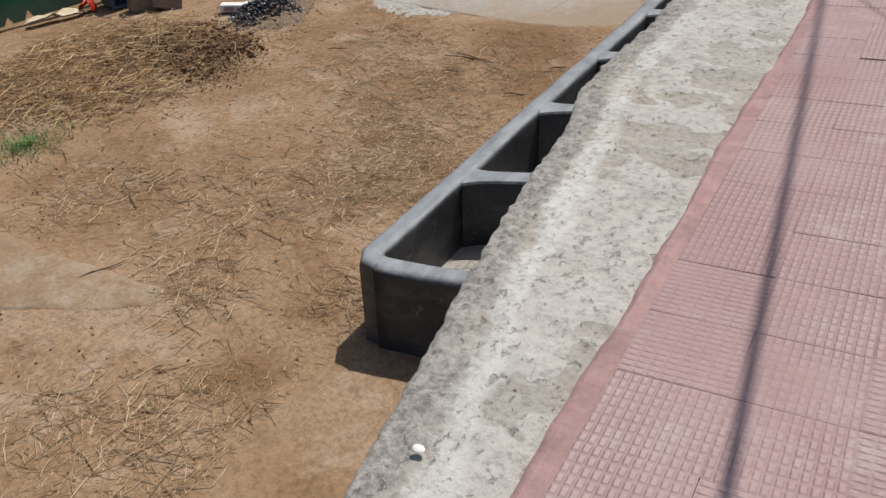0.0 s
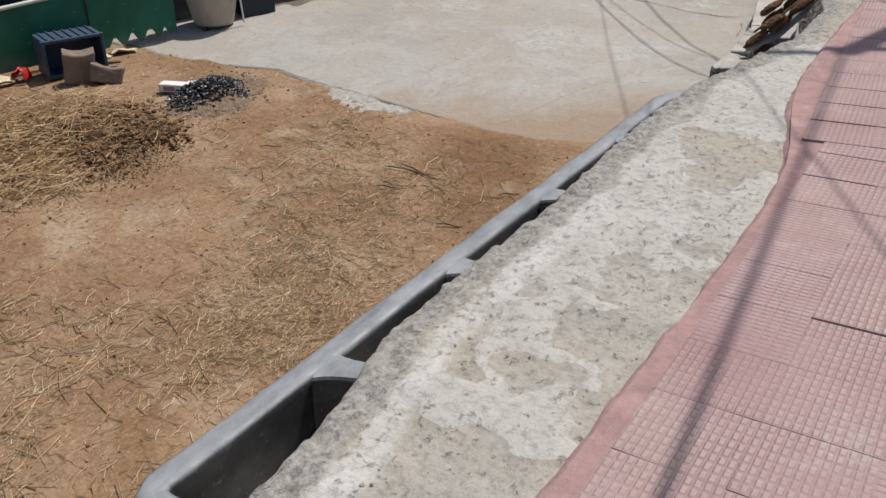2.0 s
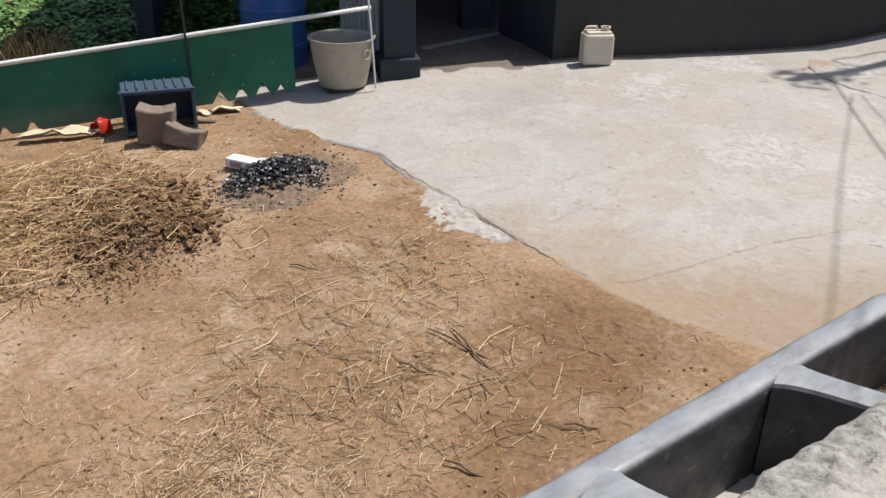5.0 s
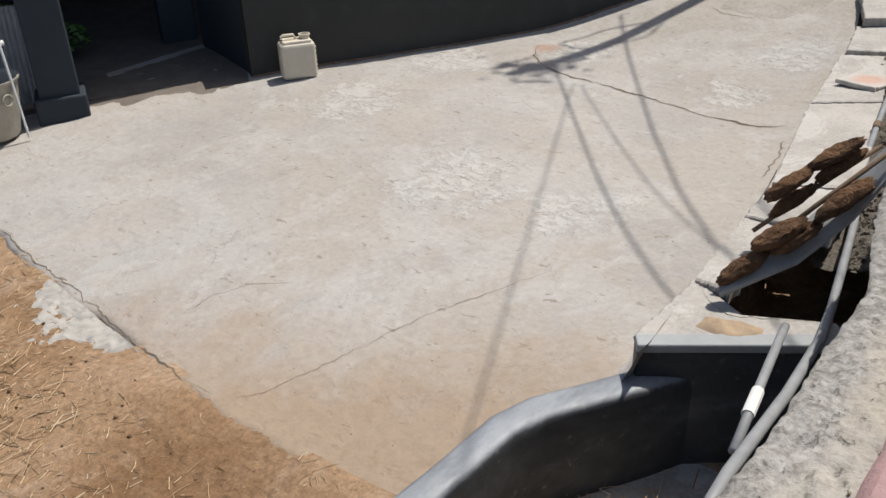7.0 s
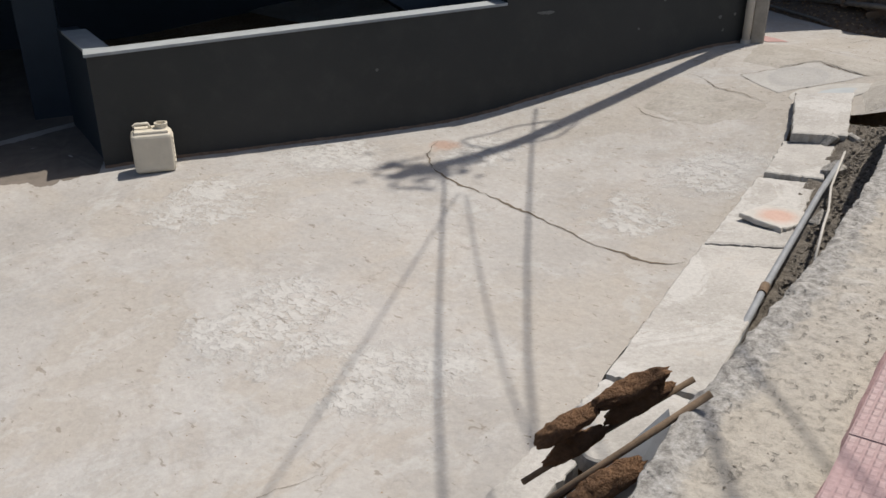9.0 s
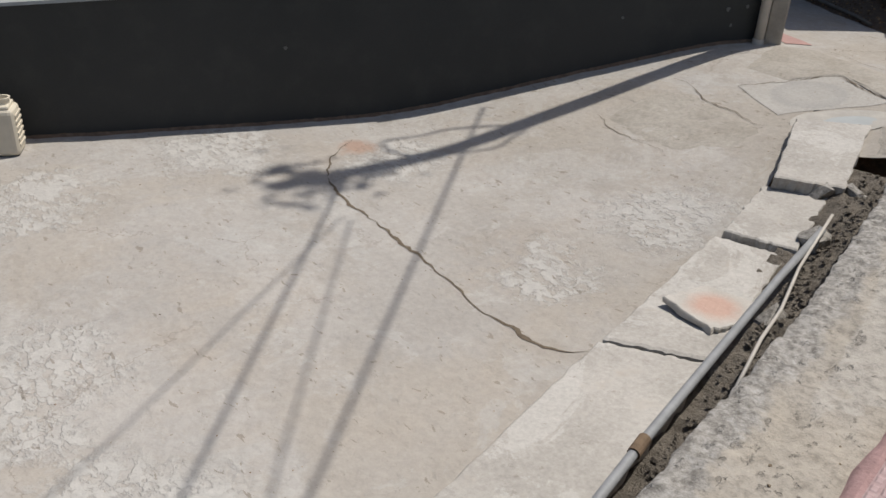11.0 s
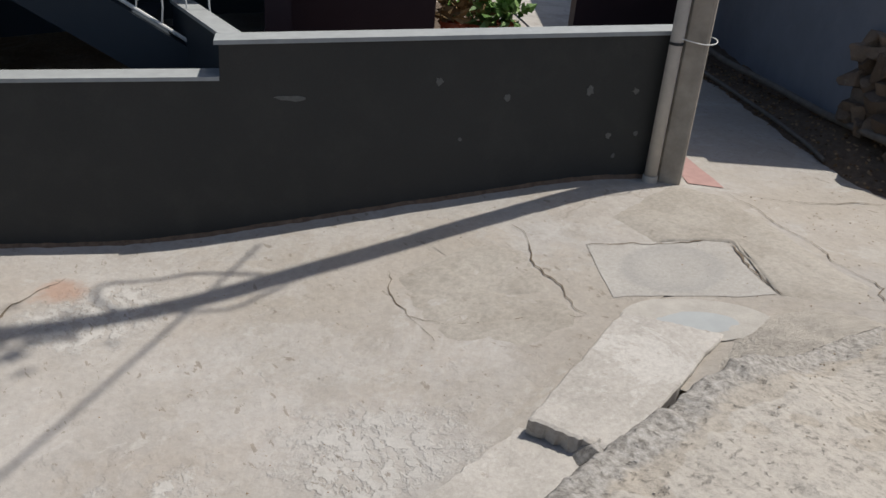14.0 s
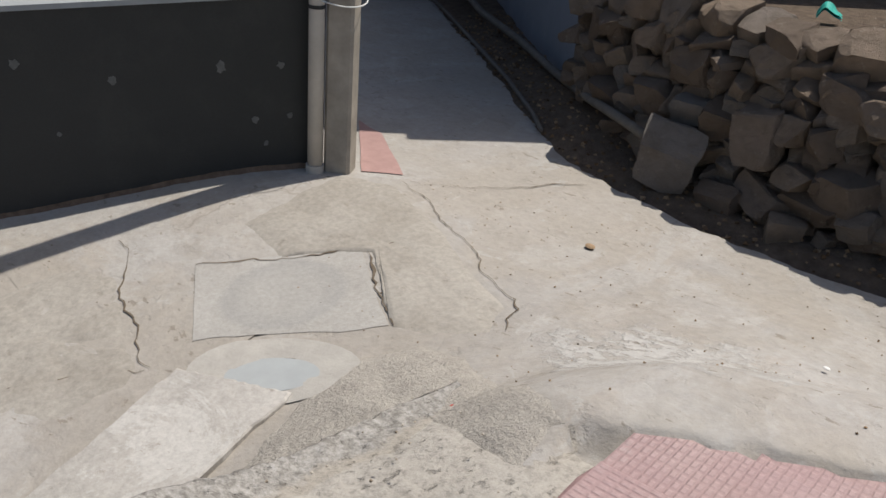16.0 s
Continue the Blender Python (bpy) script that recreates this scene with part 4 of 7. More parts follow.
# ---- drain cover slabs ----
def slab(corners, thick, seed, rag=0.008, sub=20):
    """A cast slab from plan corners with heights, broken edges and a cut underside."""
    rnd = random.Random(seed)
    ring = []
    for a, b in zip(corners, corners[1:] + corners[:1]):
        for i in range(sub):
            t = i / sub
            j = 0 if i == 0 else rag
            ring.append((a[0] + (b[0] - a[0]) * t + rnd.uniform(-j, j), a[1] + (b[1] - a[1]) * t + rnd.uniform(-j, j), a[2] + (b[2] - a[2]) * t))
    c = [sum(p[k] for p in ring) / len(ring) for k in range(3)]
    n_ = len(ring)
    vs = [tuple(p) for p in ring]
    vs += [(p[0] + (c[0] - p[0]) * 0.03, p[1] + (c[1] - p[1]) * 0.03, p[2] + 0.008) for p in ring]
    vs += [(p[0] + (c[0] - p[0]) * 0.02 + rnd.uniform(-0.01, 0.01), p[1] + rnd.uniform(-0.01, 0.01), p[2] - thick) for p in ring]
    top = len(vs)
    vs.append((c[0], c[1], c[2] + 0.008))
    fs = []
    for i in range(n_):
        k = (i + 1) % n_
        fs += [(i, k, n_ + k, n_ + i), (k, i, 2 * n_ + i, 2 * n_ + k), (n_ + i, n_ + k, top)]
    fs.append(tuple(2 * n_ + i for i in range(n_ - 1, -1, -1)))
    return vs, fs


COVER_LABEL = "broken pale concrete slab covering the drain"
for k, (cs, th) in enumerate((
    ([(-2.80, 9.77, -0.712), (-2.06, 10.30, -0.70), (-2.2, 10.36, -0.70), (-2.56, 10.15, -0.705), (-2.68, 10.20, -0.71), (-2.84, 10.36, -0.72)], 0.05),
    ([(-2.82, 10.33, -0.70), (-2.63, 10.28, -0.67), (-2.76, 11.1, -0.72), (-2.98, 11.18, -0.76)], 0.07),
    ([(-2.99, 11.2, -0.76), (-2.52, 11.15, -0.71), (-2.63, 11.86, -0.76), (-3.08, 11.76, -0.80)], 0.07),
    ([(-3.10, 11.80, -0.80), (-2.64, 11.90, -0.76), (-3.17, 13.92, -0.90), (-3.63, 13.70, -0.94)], 0.08),
    ([(-3.625, 13.722, -0.935), (-3.175, 13.938, -0.895), (-3.49, 15.16, -0.88), (-3.92, 15.10, -0.92)], 0.075),
    ([(-3.89, 15.13, -0.88), (-3.46, 15.20, -0.85), (-3.70, 16.02, -0.80), (-4.07, 15.84, -0.84)], 0.075),
    ([(-4.00, 15.82, -0.745), (-3.61, 15.98, -0.72), (-3.97, 17.02, -0.63), (-4.40, 16.76, -0.66)], 0.075),
)):
    tagged(part("drain_cover", slab(cs, th, k), COVER), COVER_LABEL if k < 6 else "thick pale concrete slab tilted over the drain", "slab", group="drain cover slabs")
def fillet(u, v):
    y = 9.66 + 2.6 * v
    xa, xb = lerp_table(DRAIN_LEFT, y) + 0.02, lerp_table(YARD_RIGHT, y) - 0.05
    x = xb + (xa - xb) * u
    za = float(np.interp(y, [9.66, 10.3, 11.2, 11.8, 12.3], [-0.68, -0.72, -0.785, -0.83, -0.87]))
    zb = yard_z(xb, y) + 0.002
    return x + 0.015 * nz(y, u, 0, 5), y, zb + (za - zb) * u ** 1.6 + 0.012 * nz(x, y, 0, 8)


tagged(part("drain_fillet", grid(8, 50, fillet), COVER), "sloping cement fillet along the drain cover", "cement", kind="structure")
# bed of the last cover and rubble pieces beside it
for x, y, z, s in ((-3.72, 15.95, -0.80, 0.09), (-3.45, 15.35, -0.86, 0.11), (-3.55, 16.1, -0.78, 0.1), (-3.2, 14.5, -0.92, 0.1)):
    bm = bmesh.new()
    pts = [bm.verts.new(Vector((random.uniform(-1, 1), random.uniform(-1, 1), random.uniform(-0.8, 0.8))).normalized() * s * random.uniform(0.8, 1.2)) for _ in range(14)]
    bmesh.ops.convex_hull(bm, input=pts)
    bmesh.ops.delete(bm, geom=[v for v in bm.verts if not v.link_faces], context='VERTS')
    ob = tagged(part("stone", bm, LEDGE), "broken lump of old concrete beside the drain", "stone", group="concrete lumps")
    ob.location = (x, y, z)

# cement patches over the chamber
def disc(cx, cy, rx, ry, rot, surface, lift, sides=28, start=0.0, end=2 * math.pi):
    vs = [(cx, cy, surface(cx, cy) + lift)]
    c, s = math.cos(rot), math.sin(rot)
    for k in range(sides + 1):
        a = start + (end - start) * k / sides
        px, py = rx * math.cos(a), ry * math.sin(a)
        x, y = cx + c * px - s * py, cy + s * px + c * py
        vs.append((x, y, surface(x, y) + lift))
    return vs, [(0, k, k + 1) for k in range(1, sides + 1)]


def quad_patch(corners, surface, lift, n_=14):
    a, b, c, d_ = [Vector((*p, 0)) for p in corners]

    def f(u, v):
        p = a.lerp(b, u).lerp(d_.lerp(c, u), v)
        e = 0.02 * nz(p.x, p.y, 0, 6) * (1 if min(u, v, 1 - u, 1 - v) < 0.01 else 0)
        return p.x + e, p.y - e, surface(p.x, p.y) + lift
    return grid(n_, n_, f)


tagged(part("chamber_cover", quad_patch([(-5.19, 17.25), (-4.71, 17.91), (-4.07, 17.57), (-4.64, 16.95)], apron_z, 0.0), PATCH, smooth=True), "smooth grey cement square sealing a drain chamber", "cover", kind="structure")
tagged(part("cement_collar", disc(-4.18, 17.06, 0.37, 0.23, math.radians(36), apron_z, 0.004), PALECEMENT, smooth=True), "pale cement collar trowelled round the blue patch", "cement", kind="structure")
tagged(part("cement_patch", disc(-4.15, 17.04, 0.20, 0.115, math.radians(36), apron_z, 0.009), BLUEPATCH, smooth=True), "pale bluish oval cement patch", "patch", kind="structure")


def outlined(points, surface, lift, swell, rings=9, jag=0.02):
    """A thin skin inside a plan outline, tapering to its edge."""
    pts = []
    for (x0, y0), (x1, y1) in zip(points, points[1:] + points[:1]):
        k = max(2, int(math.hypot(x1 - x0, y1 - y0) / 0.04))
        pts += [(x0 + (x1 - x0) * i / k, y0 + (y1 - y0) * i / k) for i in range(k)]
    cx, cy = sum(p[0] for p in pts) / len(pts), sum(p[1] for p in pts) / len(pts)
    vs, fs = [], []
    for r in range(rings):
        t = (1 - r / (rings - 1)) ** 1.4 if r else 1.0
        for x, y in pts:
            x, y = x + jag * nz(x, y, 3, 7), y + jag * nz(x, y, 8, 7)
            x, y = cx + (x - cx) * t, cy + (y - cy) * t
            zz = surface(x, y) + (lift * min(1, r * 0.8) + swell * (1 - t * t) + (0.010 * nz(x, y, 4, 6) + 0.007 * nz(x, y, 6, 17)) * min(1, r * 0.7) if r else -0.01)
            vs.append((x, y, zz))
    k = len(pts)
    for r in range(rings - 1):
        fs += [(r * k + i, r * k + (i + 1) % k, (r + 1) * k + (i + 1) % k, (r + 1) * k + i) for i in range(k)]
    return vs, fs


tagged(part("old_slab", outlined([(-5.58, 18.40), (-5.26, 18.58), (-4.67, 18.42), (-4.18, 18.20), (-3.78, 18.04), (-3.66, 17.80), (-3.85, 17.62), (-4.03, 17.56), (-4.66, 17.94), (-4.95, 17.56), (-5.40, 17.60)], apron_z, 0.010, 0.0), OLDCEMENT, smooth=True), "brown grainy old cement round the drain chamber", "cement", kind="structure")
tagged(part("old_slab", outlined([(-5.70, 16.18), (-5.20, 16.02), (-4.92, 16.02), (-4.55, 16.30), (-4.50, 16.62), (-4.62, 16.74), (-4.86, 16.78), (-5.42, 16.98), (-5.75, 16.80)], lambda x, y: max(yard_z(x, y), path_z(x, y)), 0.004, 0.0), OLDCEMENT, smooth=True), "brown grainy old cement beside the drain slabs", "cement", kind="structure")


def lobe_z(x, y):
    return max(apron_z(x, y), path_z(x, y))


tagged(part("cement_lobe", outlined([(-3.72, 16.55), (-3.93, 17.02), (-3.98, 17.35), (-3.86, 17.58), (-3.62, 17.60), (-3.42, 17.50), (-3.05, 17.36), (-2.78, 17.20), (-2.74, 16.95), (-3.1, 16.75)], lobe_z, 0.012, 0.010), BUFFCEMENT, smooth=True), "rounded lump of rough cement at the end of the ledge", "cement", kind="structure")
tagged(part("floor_paint", quad_patch([(-5.50, 18.50), (-5.33, 18.69), (-6.0, 19.05), (-6.3, 19.08)], apron_z, 0.003), RED_PAINT), "faded red painted floor corner beside the pole", "paint", kind="structure")

# ---- painted parapet wall ----
WA, WB = Vector((-8.62, 12.0, 0)), Vector((-5.70, 18.36, 0))
WD = (WB - WA).normalized()
WL = (WB - WA).length
WROT = math.degrees(math.atan2(WD.y, WD.x))
WM = pose(WA.x, WA.y, 0, 0, 0, WROT)  # x along the wall, y away from the yard, z up


def prism(poly, y0, y1, m):
    """A wall piece: a polygon in (along, z), from depth y0 to y1."""
    bm = bmesh.new()
    a = [bm.verts.new(m @ Vector((s, y0, z))) for s, z in poly]
    b = [bm.verts.new(m @ Vector((s, y1, z))) for s, z in poly]
    k = len(poly)
    bm.faces.new(a)
    bm.faces.new(b[::-1])
    for i in range(k):
        j = (i + 1) % k
        bm.faces.new((a[i], b[i], b[j], a[j]))
    return bm


STEP = 3.98
parapet = tagged(part("wall_parapet", prism([(0, -1.6), (WL, -1.6), (WL, 0.415), (STEP, 0.205), (STEP, -0.02), (0, -0.22)], 0.0, 0.2, WM), WALL), "dark grey painted parapet wall with chipped paint", "wall", kind="structure")
for name, poly, y0, y1 in (
    ("coping", [(-0.02, -0.22), (STEP - 0.002, -0.02), (STEP - 0.002, 0.005), (-0.02, -0.195)], -0.012, 0.212),
    ("coping", [(STEP - 0.03, 0.203), (WL + 0.02, 0.415), (WL + 0.02, 0.443), (STEP - 0.03, 0.231)], -0.012, 0.212),
):
    part(name, prism(poly, y0, y1, WM), CAP, parapet, "pale grey painted coping")
def skewed(s0, s1, z0, z1, depth, shift, out=0.0):
    """A return wall that runs back at a slant, from just behind the parapet."""
    bm = bmesh.new()
    ring = [(s0 - out, 0.203), (s1 + out, 0.203), (s1 + out + shift, depth + out), (s0 - out + shift, depth + out)]
    lo = [bm.verts.new(WM @ Vector((a_, d_, z0))) for a_, d_ in ring]
    hi = [bm.verts.new(WM @ Vector((a_, d_, z1))) for a_, d_ in ring]
    bm.faces.new(hi), bm.faces.new(lo[::-1])
    for k in range(4):
        bm.faces.new((lo[k], lo[(k + 1) % 4], hi[(k + 1) % 4], hi[k]))
    return bm


tagged(part("wall_return", skewed(STEP, STEP + 0.13, -1.5, 0.205, 1.3, -0.42), SHEDWALL), "dark blue-grey return wall behind the parapet", "wall", kind="structure")
tagged(part("coping", skewed(STEP, STEP + 0.13, 0.208, 0.234, 1.3, -0.42, 0.018), CAP), "pale grey coping on the return wall", "coping", kind="structure")
# the wall's end turns back at an angle beside the shed opening
RB = Vector((-0.26, 1.33))


def end_return(z0, z1, out, reach):
    u = RB.normalized()
    v = Vector((u.y, -u.x))
    a, b = v * -out, u * (RB.length * reach) + v * -out
    bm = bmesh.new()
    ring = [a, b, b + v * (0.2 + 2 * out), v * (0.2 + out)]
    lo = [bm.verts.new(WM @ Vector((p.x, p.y + 0.203, z0))) for p in ring]
    hi = [bm.verts.new(WM @ Vector((p.x, p.y + 0.203, z1))) for p in ring]
    bm.faces.new(hi), bm.faces.new(lo[::-1])
    for k in range(4):
        bm.faces.new((lo[k], lo[(k + 1) % 4], hi[(k + 1) % 4], hi[k]))
    bmesh.ops.recalc_face_normals(bm, faces=bm.faces[:])
    return bm


tagged(part("wall_return", end_return(-1.6, -0.222, 0.0, 1.0), SHEDWALL), "dark blue-grey wall end beside the shed opening", "wall", kind="structure")
tagged(part("coping", end_return(-0.22, -0.196, 0.015, 0.75), CAP), "pale grey coping on the wall end", "coping", kind="structure")
rnd = random.Random(5)
for s, z, r in ((4.42, -0.12, 0.085), (5.38, 0.03, 0.05), (5.85, -0.06, 0.05), (6.42, 0.01, 0.06), (6.75, 0.02, 0.045), (6.66, -0.45, 0.03), (6.80, -0.28, 0.035), (5.55, -0.36, 0.025), (2.6, -0.55, 0.03), (6.6, -0.3, 0.05)):
    k = 11
    pts = [(s + r * (1.3 if r > 0.08 else 0.6) * math.cos(a) * rnd.uniform(0.5, 1.1), z + r * (0.25 if r > 0.08 else 0.6) * math.sin(a) * rnd.uniform(0.45, 1.1)) for a in np.linspace(0, 2 * math.pi, k, endpoint=False)]
    part("paint_chip", prism(pts, -0.004, 0.002, WM), CHIP, parapet, "bare plaster where paint flaked off")

def wall_foot(u, v):
    w = 0.030 + 0.018 * nz(u * WL, 0, 0, 3) + 0.014 * nz(u * WL, 0, 4, 11)
    p = WM @ Vector((WL * u, -max(0.006, w) * (1 - v), 0))
    lo = max(yard_z(p.x, p.y), path_z(p.x, p.y) if p.y > 16.6 else -9)
    return p.x, p.y, lo - 0.004 + 0.024 * v + 0.006 * nz(p.x, p.y, 2, 16)


tagged(part("wall_foot_soil", grid(240, 4, wall_foot), simple("reddish_soil", (0.17, 0.115, 0.078), 0.97, var=0.4, scale=20, bump=0.8, dist=0.01)), "reddish soil gathered along the wall foot", "soil", kind="structure")

# ---- shed behind the parapet ----
tagged(part("shed_floor", prism([(-4.6, -1.6), (STEP, -1.6), (STEP, -1.20), (-0.3, -1.24), (-4.6, -1.36)], 0.25, 6.0, WM), SHEDFLOOR), "dusty shaded shed floor", "floor", kind="structure")
tagged(part("wall_shed", prism([(-4.6, -1.6), (STEP + 0.2, -1.6), (STEP + 0.2, 2.2), (-4.6, 2.2)], 6.0, 6.2, WM), SHEDWALL), "dark back wall of the open shed", "wall", kind="structure")
tagged(part("wall_shed", prism([(-4.8, -1.6), (-4.6, -1.6), (-4.6, 2.2), (-4.8, 2.2)], 1.4, 6.2, WM), SHEDWALL), "dark side wall of the open shed", "wall", kind="structure")
tagged(part("ceiling", prism([(-4.9, 2.2), (STEP + 0.25, 2.2), (STEP + 0.25, 2.35), (-4.9, 2.35)], 0.55, 6.3, WM), SHEDWALL), "concrete roof slab over the shed", "roof", kind="structure")


# dark sheet over the yard floor, drawn to the edge of the shed's shade
tagged(part("shed_mouth_shade", outlined([(-9.06, 10.59), (-8.97, 10.86), (-8.81, 11.21), (-8.52, 11.32), (-8.45, 11.62), (-8.34, 11.88), (-8.66, 12.05), (-8.9, 13.0), (-9.6, 13.6), (-10.15, 13.2), (-10.15, 11.6), (-10.1, 10.7), (-9.6, 10.35)], yard_z, 0.007, 0.0, 7, 0.02), SHEDFLOOR, smooth=True), "dark brown sheet standing for the shade at the mouth of the shed", "floor", kind="structure")


def pillar(s, depth, w, top, base_h, label):
    g = empty("pillar", tuple(WM @ Vector((s, depth, -1.3))), WROT, label, "pillar")
    part("shaft", boxed((w, w, top + 1.3), (0, 0, (top + 1.3) / 2), bevel=0.012), SHEDWALL, g)
    if base_h:
        part("plinth", boxed((w + 0.1, w + 0.1, base_h + 0.25), (0, 0, (base_h - 0.25) / 2), bevel=0.02), SHEDWALL, g, "worn dark cement plinth")
    return g


pillar(-1.82, 0.06, 0.36, 2.2, 0.2, "blue-grey painted square shed pillar on a plinth")
pillar(-0.46, 2.17, 0.40, 2.2, 0.0, "dark blue-grey square shed pillar")

# added wall: blocks sun that would reach the shed floor from this side
tagged(part("wall_shed", prism([(STEP + 0.25, -1.6), (STEP + 0.45, -1.6), (STEP + 0.45, 2.6), (STEP + 0.25, 2.6)], 1.33, 6.2, WM), MAROON), "dark wall added to keep the sun out of the shed", "wall", kind="structure")

# stairs behind the lower parapet
stairs = empty("staircase", tuple(WM @ Vector((3.4, 1.1, -1.2))), WROT, "blue-grey concrete staircase with a thin white railing", "staircase")
SI = stairs.matrix_world.inverted()


def in_stairs(bm):
    bm.transform(SI)
    return bm


part("stringer", in_stairs(prism([(4.0, -0.62), (4.0, -0.22), (0.0, 2.19), (-0.8, 2.19)], 0.95, 1.1, WM)), SHEDWALL, stairs)
for i in range(9):
    s = 3.7 - 0.3 * i
    part("step", in_stairs(prism([(s, -0.45 + 0.18 * i), (s + 0.3, -0.45 + 0.18 * i), (s + 0.3, -0.28 + 0.18 * i), (s, -0.28 + 0.18 * i)], 1.103, 2.0, WM)), SHEDWALL, stairs)
part("bottom_rail", tube([SI @ (WM @ Vector((3.95, 0.98, -0.15))), SI @ (WM @ Vector((0.3, 0.98, 2.05)))], 0.014, 8), RAIL, stairs, "white painted rail")
for i in range(11):
    s = 3.86 - 0.17 * i
    z = -0.15 + (3.95 - s) * 0.603
    pts = [SI @ (WM @ Vector((s + 0.012 * math.sin(k * 1.3), 0.98, z + 0.12 * k))) for k in range(8)]
    part("baluster", tube(pts, 0.007, 6), RAIL, stairs, "thin white baluster")

# courtyard behind the higher parapet
tagged(part("courtyard_floor", prism([(STEP + 0.46, -0.9), (WL - 0.01, -0.9), (WL - 0.01, -0.5), (STEP + 0.46, -0.5)], 0.203, 6.5, WM), DARKSOIL), "bare brown earth of the courtyard behind the parapet", "floor", kind="structure")
tagged(part("wall_maroon", prism([(STEP + 0.46, -0.7), (5.85, -0.7), (5.85, 2.6), (STEP + 0.46, 2.6)], 3.1, 3.3, WM), MAROON), "dark maroon painted house wall", "wall", kind="structure")
tagged(part("wall_courtyard", prism([(WL + 1.0, -0.7), (WL + 2.6, -0.7), (WL + 2.6, 2.6), (WL + 1.0, 2.6)], 5.2, 5.4, WM), MAROON), "dark house wall across the courtyard", "wall", kind="structure")


def leaf_cloud(n_, centre, spread, size, rnd, droop=0.4):
    vs, fs = [], []
    for _ in range(n_):
        p = Vector([c + rnd.gauss(0, 1) * s for c, s in zip(centre, spread)])
        d_ = Vector((rnd.gauss(0, 1), rnd.gauss(0, 1), rnd.uniform(-droop, 1.0))).normalized()
        side = d_.cross(Vector((rnd.gauss(0, 1), rnd.gauss(0, 1), rnd.gauss(0, 1)))).normalized()
        l, w = size * rnd.uniform(0.6, 1.3), size * rnd.uniform(0.22, 0.4)
        k = len(vs)
        nrm = d_.cross(side)
        vs += [p, p + d_ * l * 0.5 + side * w + nrm * w * 0.3, p + d_ * l - nrm * l * 0.15, p + d_ * l * 0.5 - side * w + nrm * w * 0.3]
        fs += [(k, k + 1, k + 2), (k, k + 2, k + 3)]
    return vs, fs


rnd = random.Random(11)
for i, (s, dd, r) in enumerate(((6.12, 3.45, 0.15), (6.42, 3.4, 0.16), (6.68, 3.6, 0.13))):
    p = WM @ Vector((s, dd, -0.5))
    g = empty("potted_plant", tuple(p), 0, "leafy green plant in a terracotta pot in the courtyard", "plant", "potted plants")
    part("pot", lathe([(0.001, 0), (r * 0.7, 0), (r, 0.26), (r * 1.08, 0.26), (r * 1.08, 0.3), (r * 0.93, 0.3), (r * 0.9, 0.25), (0.001, 0.25)], 20), TERRACOTTA, g, "terracotta pot", smooth=False)
    part("foliage", leaf_cloud(90, (0, 0, 0.42), (0.1, 0.1, 0.08), 0.16, rnd), LEAF if i != 0 else DRYLEAF, g, "pointed leaves")

tagged(part("paving_strip", quad_patch([(-12.78, 22.36), (-12.66, 23.68), (-10.44, 22.02), (-10.58, 21.24)], ground_z, 0.02), COVER), "pale cement strip across the courtyard earth", "paving", kind="structure")

# ---- pole, pipe and cables ----
POLE = Vector((-5.605, 18.415, -0.62))
POLE_TOP = 9.2
pole = empty("utility_pole", tuple(POLE), 35, "weathered square concrete utility pole at the wall corner", "pole")
h = POLE_TOP - POLE.z
vs, fs = [], []
for z, w in ((-0.3, 0.082), (0.0, 0.082), (h * 0.5, 0.075), (h, 0.065)):
    c = w * 0.22
    for x, y in ((-w + c, -w), (w - c, -w), (w, -w + c), (w, w - c), (w - c, w), (-w + c, w), (-w, w - c), (-w, -w + c)):
        vs.append((x, y * 0.85, z))
for j in range(3):
    fs += [(j * 8 + k, j * 8 + (k + 1) % 8, (j + 1) * 8 + (k + 1) % 8, (j + 1) * 8 + k) for k in range(8)]
fs += [tuple(range(7, -1, -1)), tuple(range(24, 32))]
part("shaft", (vs, fs), POLECON, pole)
crossarm = part("crossarm", boxed((0.6, 0.07, 0.07), (0, 0.1, h - 0.45), bevel=0.008), SHEETMETAL, pole, "galvanised steel crossarm")
for x in (-0.24, 0.0, 0.24):
    part("insulator", lathe([(0.001, 0), (0.05, 0.0), (0.035, 0.04), (0.055, 0.06), (0.03, 0.12), (0.001, 0.14)], 12), RAIL, crossarm, "white porcelain insulator").location = (x, 0.1, h - 0.4)
ring = [(0.42 * math.cos(a) * (1 + 0.1 * math.sin(5 * a)), 0.16, h - 2.9 + 0.85 * math.sin(a)) for a in np.linspace(0, 2 * math.pi, 30)]
part("cable_coil", tube(ring, 0.016, 6, False), WIRE, pole, "loop of spare black cable")
part("creeper", leaf_cloud(95, (0, 0, h - 0.6), (0.2, 0.2, 0.55), 0.14, random.Random(77)), LEAF, pole, "creeper leaves at the pole top")
part("tie_wire", tube([(0.1 * math.cos(a) * 1.5 - 0.02, 0.1 * math.sin(a) * 1.35, 1.02 + 0.01 * math.sin(2 * a)) for a in np.linspace(0, 2 * math.pi, 20)], 0.004, 6, False), RAIL, pole, "thin binding wire")
pvc = empty("downpipe", (-5.655, 18.27, -0.66), 0, "weathered cream plastic drainpipe beside the utility pole", "pipe")
part("tube", tube([(0, 0, 0), (0, 0, 1.2), (0.0, 0.0, 3.4)], 0.045, 18), PVC, pvc, smooth=True)
part("collar", tube([(0, 0, 0.02), (0, 0, 0.10)], 0.054, 18), PVC, pvc)
